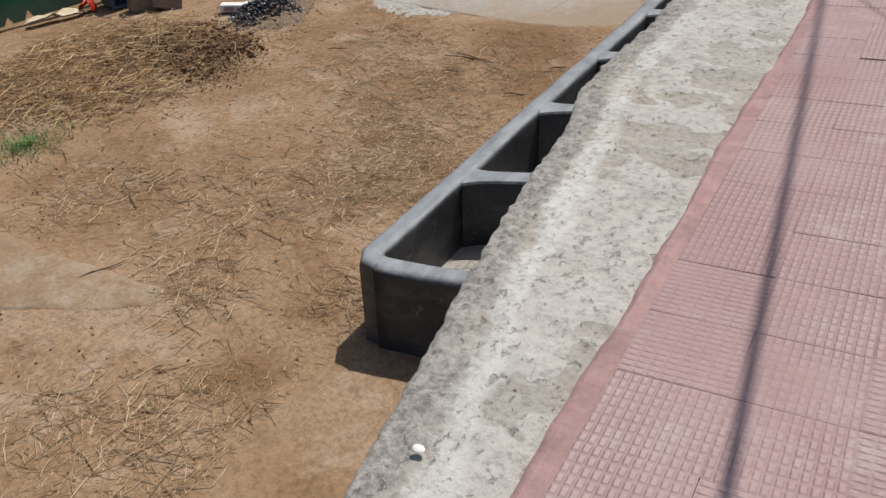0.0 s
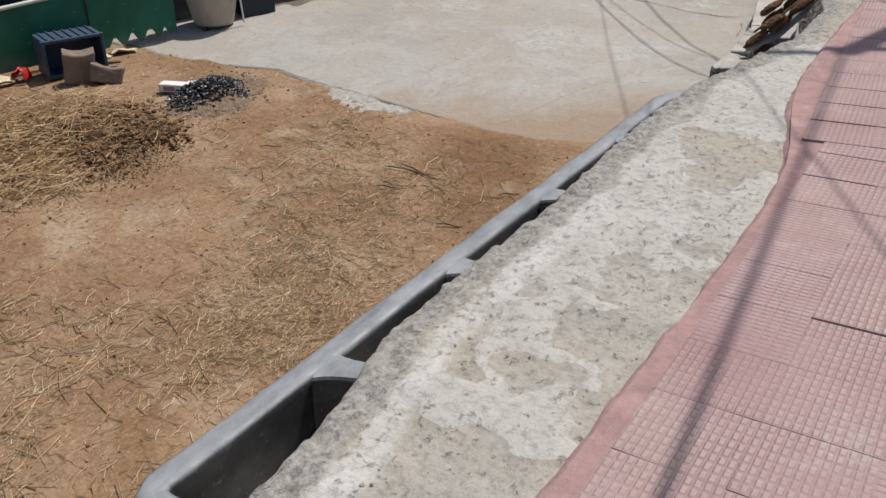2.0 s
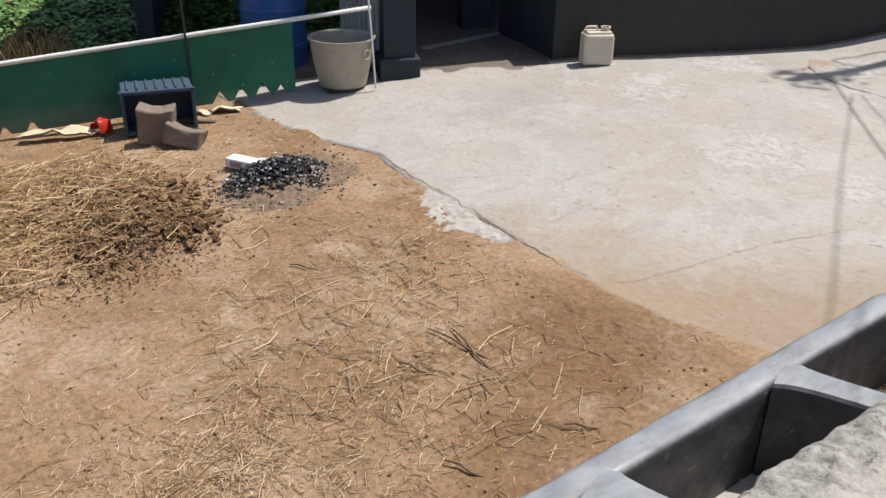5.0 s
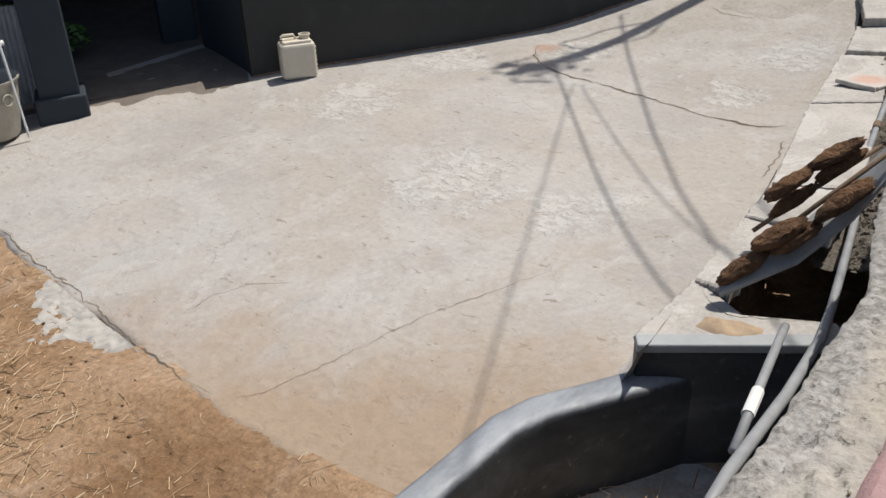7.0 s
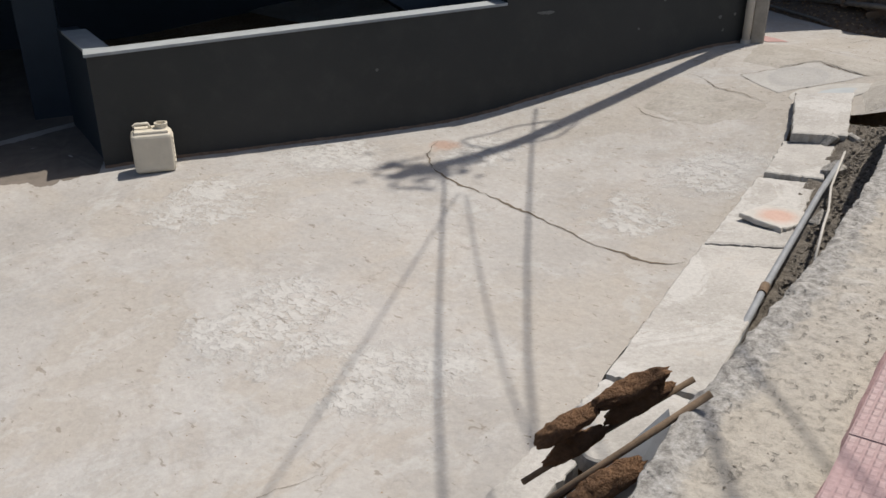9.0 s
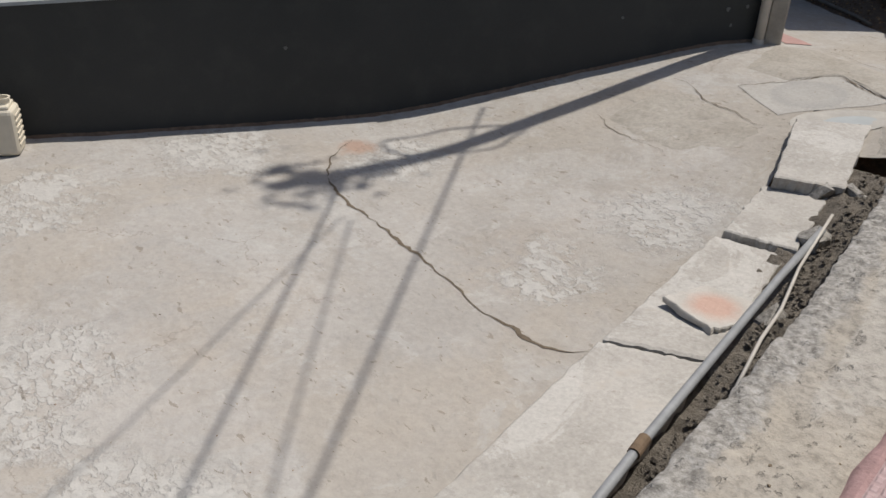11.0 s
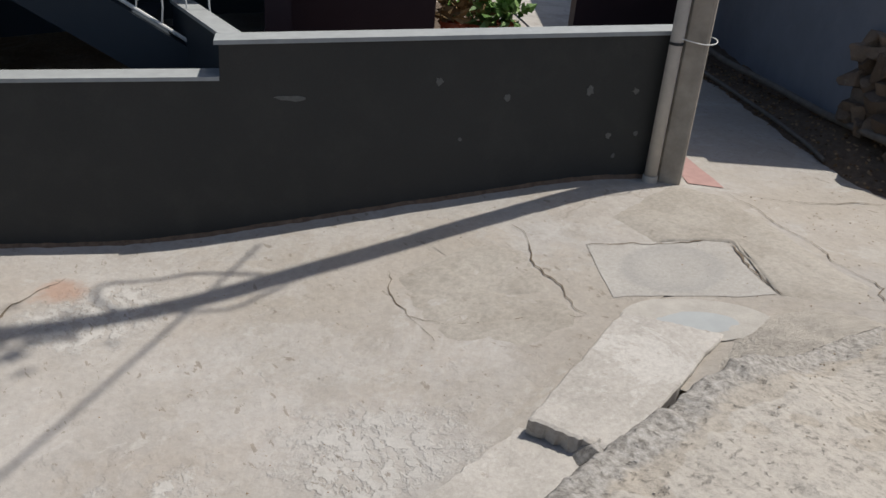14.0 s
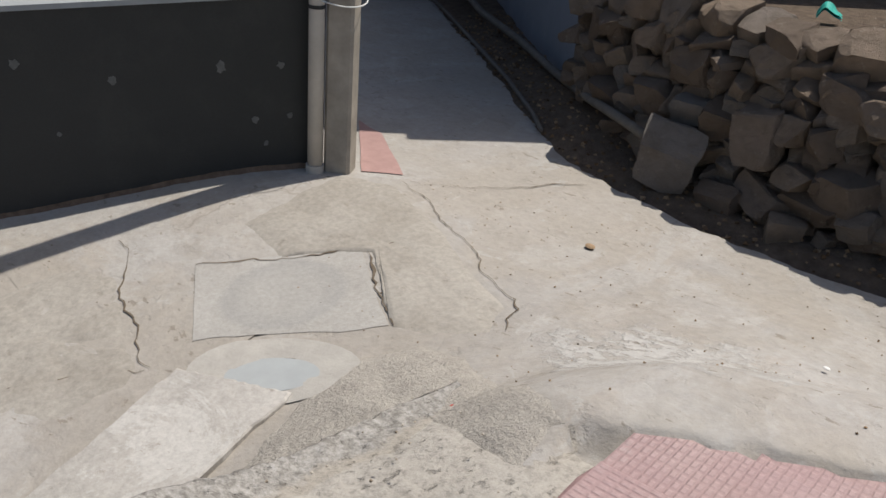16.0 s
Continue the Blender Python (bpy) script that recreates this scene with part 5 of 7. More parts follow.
part("clip", tube([(0, 0, 1.02), (0, 0, 1.04)], 0.048, 18), BLACKROD, pvc)


def cable(a, b, zground, height, radius):
    """A nearly level overhead cable whose shadow runs through the ground points a and b."""
    lift = (height - zground) * SUN_RATIO
    off = Vector((SUN_AZ[0] / _n * lift, SUN_AZ[1] / _n * lift, 0))
    p, q = Vector((*a, height)) + off, Vector((*b, height)) + off
    dv = (q - p).normalized()
    p, q = p - dv * 0.3, q + dv * 26
    pts = [p.lerp(q, k / 20) - Vector((0, 0, 0.06 * math.sin(math.pi * k / 20))) for k in range(21)]
    ob = part("overhead_cable", tube(pts, radius, 6), WIRE)
    return tagged(ob, "black overhead cable strung from the utility pole", "cable", group="overhead cables")


cable((-6.13, 13.86), (-3.7, 11.3), -1.2, 4.6, 0.012)
cable((-5.60, 13.60), (-3.75, 11.9), -1.2, 4.8, 0.008)
cable((-6.45, 15.45), (-3.55, 11.85), -1.15, 5.2, 0.014)
cable((-5.75, 13.5), (-4.2, 10.8), -1.25, 4.9, 0.007)
# a second pole right of the walkway carries the cable above it
TIP = Vector((-1.40, 8.07, 0.05))
H2 = 8.6
P2 = TIP + Vector((SUN_AZ[0] / _n * H2 * SUN_RATIO, SUN_AZ[1] / _n * H2 * SUN_RATIO, 0))
pole2 = empty("utility_pole", (P2.x, P2.y, 0.0), 0, "square concrete utility pole standing beside the tiled walkway", "pole")
part("shaft", tube([(0, 0, -0.3), (0, 0, 4.3), (0, 0, H2)], 0.11, 8, taper=(1.1, 0.95, 0.8)), POLECON, pole2)
part("crossarm", boxed((1.3, 0.09, 0.09), (0.1, 0, H2 - 0.25), m=pose(0, 0, 0, 0, 0, 18), bevel=0.008), SHEETMETAL, pole2, "galvanised steel crossarm")
pts = []
for k in range(31):
    y = 8.07 - 14.5 * k / 30
    zc = 3.2 + 5.2 * max(0.0, (y - 1.0) / 7.07) ** 1.4
    lift = (zc - 0.05) * SUN_RATIO
    pts.append((-0.233 - 0.146 * y + SUN_AZ[0] / _n * lift, y + SUN_AZ[1] / _n * lift, zc))
tagged(part("overhead_cable", tube(pts, 0.016, 6), WIRE), "black overhead cable running above the walkway", "cable", group="overhead cables")

# ---- blue house, rubble wall and alley edge ----
HF = Vector((-0.82, 0.57, 0)).normalized()
house = empty("house", (-5.55, 20.62, -0.7), math.degrees(math.atan2(HF.y, HF.x)), "pale blue limewashed house beside the alley", "house")
part("front_wall", boxed((9.0, 0.22, 3.3), (4.5, -0.11, 1.65)), BLUEWALL, house)
part("end_wall", boxed((0.22, 5.0, 3.3), (0.11, -2.73, 1.65)), BLUEWALL, house)
part("back_wall", boxed((9.0, 0.22, 3.3), (4.5, -5.35, 1.65)), BLUEWALL, house)
part("roof", boxed((8.96, 6.3, 0.14), (4.62, -2.4, 3.372)), SHEDWALL, house, "flat concrete roof slab")


def crumbs(n_, place, size, rnd, flat=0.7):
    vs, fs = [], []
    for _ in range(n_):
        p = Vector(place())
        s = size * rnd.uniform(0.4, 1.5)
        q = Matrix.Rotation(rnd.uniform(0, 6.28), 3, Vector((rnd.gauss(0, 1), rnd.gauss(0, 1), rnd.gauss(0, 1))).normalized())
        k = len(vs)
        for v in ((1, 0, 0), (-1, 0, 0), (0, 1, 0), (0, -1, 0), (0, 0, 1), (0, 0, -1)):
            w = q @ (Vector(v) * s * rnd.uniform(0.6, 1.2))
            w.z *= flat
            vs.append(p + w)
        fs += [tuple(k + i for i in t) for t in ((0, 2, 4), (2, 1, 4), (1, 3, 4), (3, 0, 4), (2, 0, 5), (1, 2, 5), (3, 1, 5), (0, 3, 5))]
    return vs, fs


# ---- rubble wall ----
def stone_meshes(count, seed):
    """Rough quarry stones: a ball squared off by a few broken faces."""
    rnd = random.Random(seed)
    out = []
    for k in range(count):
        bm = bmesh.new()
        bmesh.ops.create_icosphere(bm, subdivisions=3, radius=0.72)
        cuts = []
        for ax in range(3):
            for sg in (-1, 1):
                n_ = Vector([sg if i == ax else rnd.uniform(-0.28, 0.28) for i in range(3)]).normalized()
                cuts.append((n_, rnd.uniform(0.36, 0.44)))
        for _ in range(4):
            n_ = Vector((rnd.gauss(0, 1), rnd.gauss(0, 1), rnd.gauss(0, 1))).normalized()
            cuts.append((n_, rnd.uniform(0.38, 0.50)))
        for v in bm.verts:
            for n_, d in cuts:
                over = v.co.dot(n_) - d
                if over > 0:
                    v.co -= n_ * over
            v.co += v.co.normalized() * (0.045 * nz(v.co.x + 7 * k, v.co.y, v.co.z, 3.0) + 0.018 * nz(v.co.x + 7 * k, v.co.y, v.co.z, 9.0))
        bmesh.ops.recalc_face_normals(bm, faces=bm.faces[:])
        me = bpy.data.meshes.new("stone")
        bm.to_mesh(me)
        bm.free()
        me.materials.append(RUBBLE)
        out.append(me)
    return out


STONES = stone_meshes(14, 3)
rubble = empty("wall_rubble", (-2.0, 20.3, -0.62), 0, "dry-stacked wall of rough brown rubble stones", "wall", kind="structure")
RI = rubble.matrix_world.inverted()


def rubble_top(x):
    return float(np.interp(x, [-5.7, -5.4, -4.9, -4.2, -3.6, -2, 2.5], [0.30, 0.44, 0.50, 0.52, 0.5, 0.6, 0.62]))


def rubble_line(x):
    return float(np.interp(x, [-5.7, -5.0, -4.3, -2.9, 2.6], [20.62, 20.40, 20.20, 20.06, 20.12]))


core = [(-5.25, -0.9), (2.6, -0.9), (2.6, 0.5), (-2, 0.5), (-3.6, 0.38), (-4.8, 0.36), (-5.25, 0.3)]
bm = bmesh.new()
a = [bm.verts.new(RI @ Vector((x, rubble_line(x) + 0.17, z))) for x, z in core]
b = [bm.verts.new(RI @ Vector((x, 23.5, z))) for x, z in core]
bm.faces.new(a), bm.faces.new(b[::-1])
for i in range(len(core)):
    j = (i + 1) % len(core)
    bm.faces.new((a[i], b[i], b[j], a[j]))
part("core", bm, DARKSOIL, rubble, "dark soil behind the stones")
rnd = random.Random(21)
count = 0
z = -0.66
while z < 0.62 and count < 290:
    hh = rnd.uniform(0.085, 0.155)
    x = -5.72 + rnd.uniform(0, 0.1)
    while x < -2.3:
        big = rnd.random() < 0.28
        w = rnd.uniform(0.10, 0.22) * (1.6 if big else 1.0)
        h2 = hh * rnd.uniform(0.85, 1.3) * (1.45 if big else 1.0)
        foot = float(np.interp(x, [-5.7, -5.0, -4.4], [-0.38, -0.48, -0.7]))
        if foot < z + hh * 0.4 < rubble_top(x + w / 2):
            ob = new("stone", STONES[rnd.randrange(14)])
            ob.parent = rubble
            dy = rnd.uniform(-0.06, 0.05) + 0.10 * (z + 0.66) + (-0.05 if big else 0)
            ob.matrix_local = RI @ pose(x + w / 2, rubble_line(x + w / 2) + dy, z + hh / 2, rnd.uniform(-16, 16), rnd.uniform(-20, 20), rnd.uniform(-35, 25)) @ Matrix.Diagonal((w * 1.2, 0.36, h2 * 1.2, 1))
            count += 1
        x += w * 0.95
    z += hh * 0.92
for x, y, zz, w, dd, h2, rz in ((-4.35, 19.98, -0.36, 0.42, 0.4, 0.42, 20), (-3.95, 20.0, -0.52, 0.34, 0.3, 0.2, -12), (-3.5, 19.9, -0.52, 0.24, 0.22, 0.2, 40), (-3.85, 20.05, -0.1, 0.32, 0.3, 0.34, 15), (-3.3, 20.05, -0.25, 0.4, 0.36, 0.36, -20), (-3.45, 20.12, 0.22, 0.4, 0.3, 0.22, 8), (-2.95, 20.1, 0.2, 0.4, 0.34, 0.26, 30)):
    ob = new("stone", STONES[rnd.randrange(14)])
    ob.parent = rubble
    ob.matrix_local = RI @ pose(x, y, zz, rnd.uniform(-10, 10), rnd.uniform(-10, 10), rz) @ Matrix.Diagonal((w, dd, h2, 1))


def bank_place():
    x, y = rnd.uniform(-5.0, 1.0), 20.45 + abs(rnd.gauss(0, 0.9))
    return x, y, float(np.interp(x, [-4.8, -3.6, -2], [0.28, 0.38, 0.5])) + 0.01


tagged(part("bank_litter", crumbs(2600, bank_place, 0.022, rnd), PEBBLE), "stones and dry litter on top of the rubble bank", "litter", kind="stuff")


def soil_strip(u, v):
    x = -9.4 + 12 * u
    y0 = float(np.interp(x, [-9.4, -8.18, -7.17, -6.37, -5.68, -5.3, -4.86, 3], [22.28, 21.60, 21.04, 20.58, 20.15, 19.93, 19.70, 19.52]))
    y1 = float(np.interp(x, [-9.4, -5.6, -5.0, 3], [23.4, 20.80, 20.6, 20.3]))
    y = y0 + (y1 - y0) * v
    return x, y, ground_z(x, y) + 0.012 - 0.05 * (1 - min(1, v * 6)) + (0.06 + 0.20 * math.exp(-((x + 5.5) / 0.8) ** 2)) * v + 0.03 * nz(x, y, 0, 4) + 0.02 * nz(x, y, 5, 11)


def soil_litter_place():
    x, y, zz = soil_strip(rnd.uniform(0.1, 0.75), rnd.uniform(0.02, 0.9))
    return x, y, zz + 0.005


tagged(part("soil_litter", crumbs(1500, soil_litter_place, 0.016, rnd), CLOD), "crumbs, small stones and litter on the dark soil", "litter", kind="stuff")
tagged(part("soil_strip", grid(150, 16, soil_strip), DARKSOIL, smooth=True), "strip of dark loose soil and litter along the rubble wall", "soil", kind="structure")
pts = [(-9.3, 22.6, -0.42), (-8.5, 22.15, -0.45), (-7.84, 21.75, -0.46), (-6.86, 21.30, -0.46), (-5.97, 20.76, -0.43), (-5.35, 20.36, -0.37), (-4.9, 20.12, -0.33), (-4.55, 19.98, -0.33)]
tagged(part("water_pipe", tube(pts, 0.033, 12), DUSTPIPE, smooth=True), "dusty grey water pipe lying along the house wall", "pipe")
pts = [(-9.0, 22.1, -0.58), (-8.18, 21.66, -0.58), (-7.17, 21.10, -0.58), (-6.37, 20.65, -0.58), (-5.68, 20.21, -0.58), (-5.42, 20.02, -0.59)]
tagged(part("thin_pipe", tube(pts, 0.018, 10), DUSTPIPE, smooth=True), "thin dark pipe along the alley edge", "pipe")

# ---- green sheet fence ----
FA, FB = Vector((-10.42, 6.05, 0)), Vector((-9.52, 9.12, 0))
FD = (FB - FA).normalized()
FM = pose(FA.x, FA.y, 0, 0, 0, math.degrees(math.atan2(FD.y, FD.x)))
fence = empty("sheet_fence", (FA.x, FA.y, -1.6), math.degrees(math.atan2(FD.y, FD.x)), "green painted metal sheet fence under a white pipe rail", "fence")
FI = fence.matrix_world.inverted()


def fence_top(s):
    return -0.93 + 0.098 * s


def sheet(s0, s1, notches):
    top = [(s, fence_top(s)) for s in np.linspace(s1, s0, 12)]
    low = []
    for s in np.linspace(s0, s1, 13):
        low.append((s, -1.60 + 0.075 * s))
    pts = [p for p in low if not any(a - 0.02 < p[0] < b + 0.02 for a, b, _ in notches)]
    for a, b, hgt in notches:
        pts += [(a, -1.60 + 0.075 * a), ((a + b) / 2, -1.60 + 0.075 * a + hgt), (b, -1.60 + 0.075 * b)]
    pts.sort()
    bm = prism([(float(s), float(z)) for s, z in pts + top], 0.0, 0.012, FM)
    bm.transform(FI)
    return bm


part("panel", sheet(0.0, 2.12, [(0.25, 0.36, 0.1), (0.5, 0.62, 0.12)]), GREEN, fence)
part("panel", sheet(2.14, 3.2, [(2.32, 2.48, 0.13), (2.54, 2.70, 0.14), (2.76, 2.94, 0.16), (2.98, 3.1, 0.1)]), GREEN, fence)
rail_pts = [FI @ (FM @ Vector((s, -0.01, fence_top(s) + 0.02))) for s in (-4.0, -2.0, -0.6, 0, 1.0, 2.0, 3.2, 4.05)]
part("top_rail", tube(rail_pts, 0.024, 10), RAIL, fence, "white painted pipe rail", smooth=True)
part("post", tube([FI @ (FM @ Vector((2.13, -0.03, -1.62))), FI @ (FM @ Vector((2.10, -0.03, 0.5)))], 0.012, 8), BLACKROD, fence, "thin black rod post")
part("post", tube([FI @ (FM @ Vector((-2.0, 0.02, -1.9))), FI @ (FM @ Vector((-2.0, 0.02, -1.1)))], 0.02, 8), WOOD, fence)

# ---- things in the yard ----
def jerrycan(loc, rz):
    g = empty("jerrycan", loc, rz, "cream plastic jerrycan standing against the grey wall", "jerrycan")
    bm = boxed((0.35, 0.23, 0.36), (0, 0, 0.18), bevel=0.04, seg=3)
    part("body", bm, CANMAT, g, smooth=False)
    for i in range(6):
        part("rib", boxed((0.012, 0.17, 0.02), (0.176, 0, 0.08 + 0.044 * i), bevel=0.004), CANMAT, g)
    part("shoulder", boxed((0.29, 0.19, 0.03), (0, 0, 0.365), bevel=0.012), CANMAT, g)
    part("neck", lathe([(0.05, 0.0), (0.05, 0.035), (0.058, 0.037), (0.058, 0.05), (0.045, 0.05), (0.045, 0.0)], 20), CANMAT, g).location = (0.09, 0, 0.375)
    part("handle", tube([(-0.14, 0, 0.375), (-0.14, 0, 0.41), (-0.12, 0, 0.425), (-0.02, 0, 0.425), (0.0, 0, 0.38)], 0.014, 10), CANMAT, g, smooth=True)
    return g


jerrycan((-8.20, 12.28, ground_z(-8.20, 12.28) + 0.012), 62)

tub = empty("metal_tub", (-9.44, 9.66, ground_z(-9.44, 9.66) + 0.04), 0, "dented dull metal tub with ring handles on small stones", "tub")
prof = [(0.001, 0.0), (0.25, 0.0), (0.262, 0.02), (0.315, 0.27), (0.345, 0.50), (0.365, 0.505), (0.368, 0.525), (0.35, 0.525), (0.335, 0.50), (0.305, 0.27), (0.25, 0.03), (0.001, 0.025)]
part("body", lathe(prof, 36), BUCKETMAT, tub, smooth=False)
part("water", lathe([(0.001, 0.36), (0.318, 0.36), (0.318, 0.352), (0.001, 0.352)], 36), simple("murky_water", (0.05, 0.043, 0.03), 0.08, var=0.1, scale=4, bump=0.0, spec=0.5), tub, "murky brown water")
for a in (200, 20):
    ca, sa = math.cos(math.radians(a)), math.sin(math.radians(a))
    ringp = [(ca * 0.348 - sa * 0.05 * math.cos(t), sa * 0.348 + ca * 0.05 * math.cos(t), 0.37 + 0.05 * math.sin(t)) for t in np.linspace(0, 2 * math.pi, 15)]
    part("ring_handle", tube(ringp, 0.008, 6, False), BUCKETMAT, tub)
for a in (40, 160, 280):
    ob = new("stone", STONES[a % 14])
    x, y = -9.44 + 0.2 * math.cos(math.radians(a)), 9.66 + 0.2 * math.sin(math.radians(a))
    ob.matrix_world = pose(x, y, ground_z(x, y) + 0.015, 0, 0, a) @ Matrix.Diagonal((0.1, 0.08, 0.055, 1))
    tagged(ob, "small flat stone propping the metal tub", "stone", "tub stones")

# crate on its side
crate = empty("crate", (-9.62, 7.66, ground_z(-9.62, 7.66)), 75, "blue-grey plastic crate lying on its side", "crate")
W_, D_, H_ = 0.66, 0.36, 0.44
part("back_panel", boxed((W_, 0.012, H_), (0, D_ / 2, H_ / 2)), CRATEMAT, crate)
for zc in (0.008, H_ - 0.008):
    part("side_panel", boxed((W_, D_, 0.014), (0, 0, zc)), CRATEMAT, crate)
for xc in (-W_ / 2, W_ / 2):
    part("end_panel", boxed((0.014, D_, H_ - 0.03), (xc, 0, H_ / 2)), CRATEMAT, crate)
for zc in (0.02, H_ - 0.02):
    part("rim", boxed((W_ + 0.05, 0.04, 0.035), (0, -D_ / 2, zc), bevel=0.006), CRATEMAT, crate)
for xc in (-W_ / 2, W_ / 2):
    part("rim", boxed((0.035, 0.04, H_), (xc, -D_ / 2, H_ / 2), bevel=0.006), CRATEMAT, crate)
for i in range(7):
    part("rib", boxed((0.02, D_ - 0.02, 0.022), (-W_ / 2 + 0.06 + i * 0.09, 0, H_ + 0.006), bevel=0.004), CRATEMAT, crate)


def block(loc, size, rot, label):
    bm = boxed(size, bevel=0.018, seg=2)
    bmesh.ops.subdivide_edges(bm, edges=bm.edges[:], cuts=2, use_grid_fill=True)
    for v in bm.verts:
        v.co += Vector((nz(*v.co, 9), nz(v.co.y, v.co.z, v.co.x, 9), nz(v.co.z, v.co.x, v.co.y, 9))) * 0.016
        if v.co.z > size[2] * 0.4:
            v.co.z -= 0.035 * math.cos(v.co.x / size[0] * math.pi)
    ob = tagged(part("stone_block", bm, BRICKMAT), label, "block", "stone blocks")
    ob.matrix_world = pose(*loc, *rot)
    return ob


block((-9.22, 7.50, ground_z(-9.2, 7.5) + 0.18), (0.34, 0.2, 0.38), (4, 6, 62), "rough grey-brown stone block standing on end")
block((-8.98, 7.68, ground_z(-9, 7.7) + 0.09), (0.36, 0.22, 0.2), (-10, 14, 50), "rough grey-brown stone block lying flat")

# litter by the fence
def rag(loc, size, rz, mat, name, label, cat, seed, lift=0.05):
    def f(u, v):
        x, y = (u - 0.5) * size[0], (v - 0.5) * size[1]
        e = 1 + 0.35 * nz(u * 2, v * 2, seed, 1.5)
        return x * e, y * e, lift * (0.6 + nz(x * 9, y * 9, seed, 1.0)) * (1 - (2 * u - 1) ** 4)
    vs, fs = grid(14, 9, f)
    k = len(vs)
    vs += [(x, y, zz - 0.018) for x, y, zz in vs]
    fs += [tuple(i + k for i in q[::-1]) for q in fs]
    ob = tagged(part(name, (vs, fs), mat, smooth=True), label, cat)
    ob.matrix_world = pose(*loc, 0, 0, rz)
    return ob


rag((-9.98, 6.75, ground_z(-9.98, 6.75) + 0.06), (0.66, 0.13), 66, CREAM, "foam_strip", "curled cream foam strip on the ground", "foam", 2, 0.06)
rag((-9.84, 7.14, ground_z(-9.84, 7.14) + 0.06), (0.2, 0.16), 20, REDPLASTIC, "plastic_bag", "crumpled red plastic bag beside the crate", "bag", 5, 0.12)
rag((-9.62, 8.36, ground_z(-9.62, 8.36) + 0.03), (0.28, 0.14), 60, CREAM, "foam_piece", "broken cream foam piece below the fence", "foam", 8, 0.04)
rag((-9.70, 8.14, ground_z(-9.70, 8.14) + 0.02), (0.16, 0.1), 30, CREAM, "foam_piece", "broken cream foam piece below the fence", "foam", 9, 0.03)
rag((-4.08, 21.01, 0.43), (0.14, 0.1), 30, simple("teal_plastic", (0.04, 0.36, 0.29), 0.5), "plastic_scrap", "crumpled teal plastic scrap on the rubble bank", "plastic", 12, 0.08)
pl = tagged(part("plank", boxed((0.32, 0.06, 0.03), bevel=0.004), WOOD), "short weathered wooden offcut on the ground", "plank")
pl.matrix_world = pose(-9.45, 8.0, ground_z(-9.45, 8.0) + 0.03, 0, 3, 55)

# burnt heap
rnd = random.Random(31)
AX, AY = -7.62, 7.98


def ash_place():
    a, r = rnd.uniform(0, 6.28), abs(rnd.gauss(0, 0.29))
    x, y = AX + r * math.cos(a) * 0.85, AY + r * math.sin(a) * 1.1
    return x, y, sheet_z(x, y) + max(0.0, 0.19 * (1 - (r / 0.48) ** 2)) * rnd.uniform(0.3, 1)


ashheap = tagged(part("burnt_heap", crumbs(3200, ash_place, 0.017, rnd), ASH), "heap of black charred litter and grey ash", "ash heap", kind="stuff")
def ash_bed(u, v):
    a, r = 2 * math.pi * u, 0.62 * v * (1 + 0.5 * nz(math.cos(6.28 * u), math.sin(6.28 * u), 3, 1.5))
    x, y = AX + r * math.cos(a) * 0.85, AY + r * math.sin(a) * 1.1
    return x, y, sheet_z(x, y) + 0.012 * (1 - v) + 0.09 * max(0, 1 - (v / 0.7) ** 2) - (0.012 if v > 0.95 else -0.002)


tagged(part("ash_bed", grid(40, 12, ash_bed), simple("ashy_soil", (0.225, 0.158, 0.104), 0.97, var=0.5, scale=16, bump=0.9, dist=0.02), smooth=True), "grey ash trodden into the earth round the burnt heap", "ash", kind="structure")
carton = empty("carton", (-8.02, 7.86, sheet_z(-8.02, 7.86) + 0.02), 28, "small scorched white carton beside the burnt heap", "box")
part("body", boxed((0.32, 0.14, 0.09), (0, 0, 0.045), bevel=0.012), WHITECARD, carton)
part("printed_band", boxed((0.12, 0.004, 0.05), (-0.04, -0.072, 0.045)), RED_PAINT, carton, "faded red printed band")
part("flap", boxed((0.09, 0.13, 0.006), (0.19, 0, 0.075), m=pose(0, 0, 0, 0, -8, 0)), WHITECARD, carton)

def broken_patch(u, v):
    x = -6.62 + 1.25 * u
    y1 = float(np.interp(x, [p[0] for p in DIRT_EDGE], [p[1] for p in DIRT_EDGE])) + 0.02
    y = y1 - (0.42 * math.sin(math.pi * min(1, 0.12 + u * 0.9)) + 0.1 * nz(x, 0, 0, 7)) * (1 - v)
    return x, y, sheet_z(x, y) + 0.03 * v - 0.012 + 0.016 * nz(x, y, 0, 9) + 0.012 * nz(x, y, 3, 22)


tagged(part("broken_concrete", grid(60, 20, broken_patch), PALECEMENT), "crumbling pale concrete at the edge of the yard floor", "concrete", kind="structure")
def trench(u, v):
    y = 11.2 + 5.2 * v
    xa, xb = lerp_table(DRAIN_LEFT, y) + 0.36, lerp_table(LEDGE_EDGE, y) + 0.12
    zc = float(np.interp(y, [11.2, 12.5, 14, 15.2, 16.4], [-0.92, -0.95, -0.94, -0.87, -0.76]))
    return xa + (xb - xa) * u, y, zc + 0.16 * u * u + 0.05 * nz(u * 2, y * 3, 0, 1) + 0.04 * nz(u * 5, y * 12, 3, 1)


tagged(part("trench_soil", grid(12, 110, trench), TRENCH), "crumbling soil and rubble between drain and ledge", "soil", kind="structure")

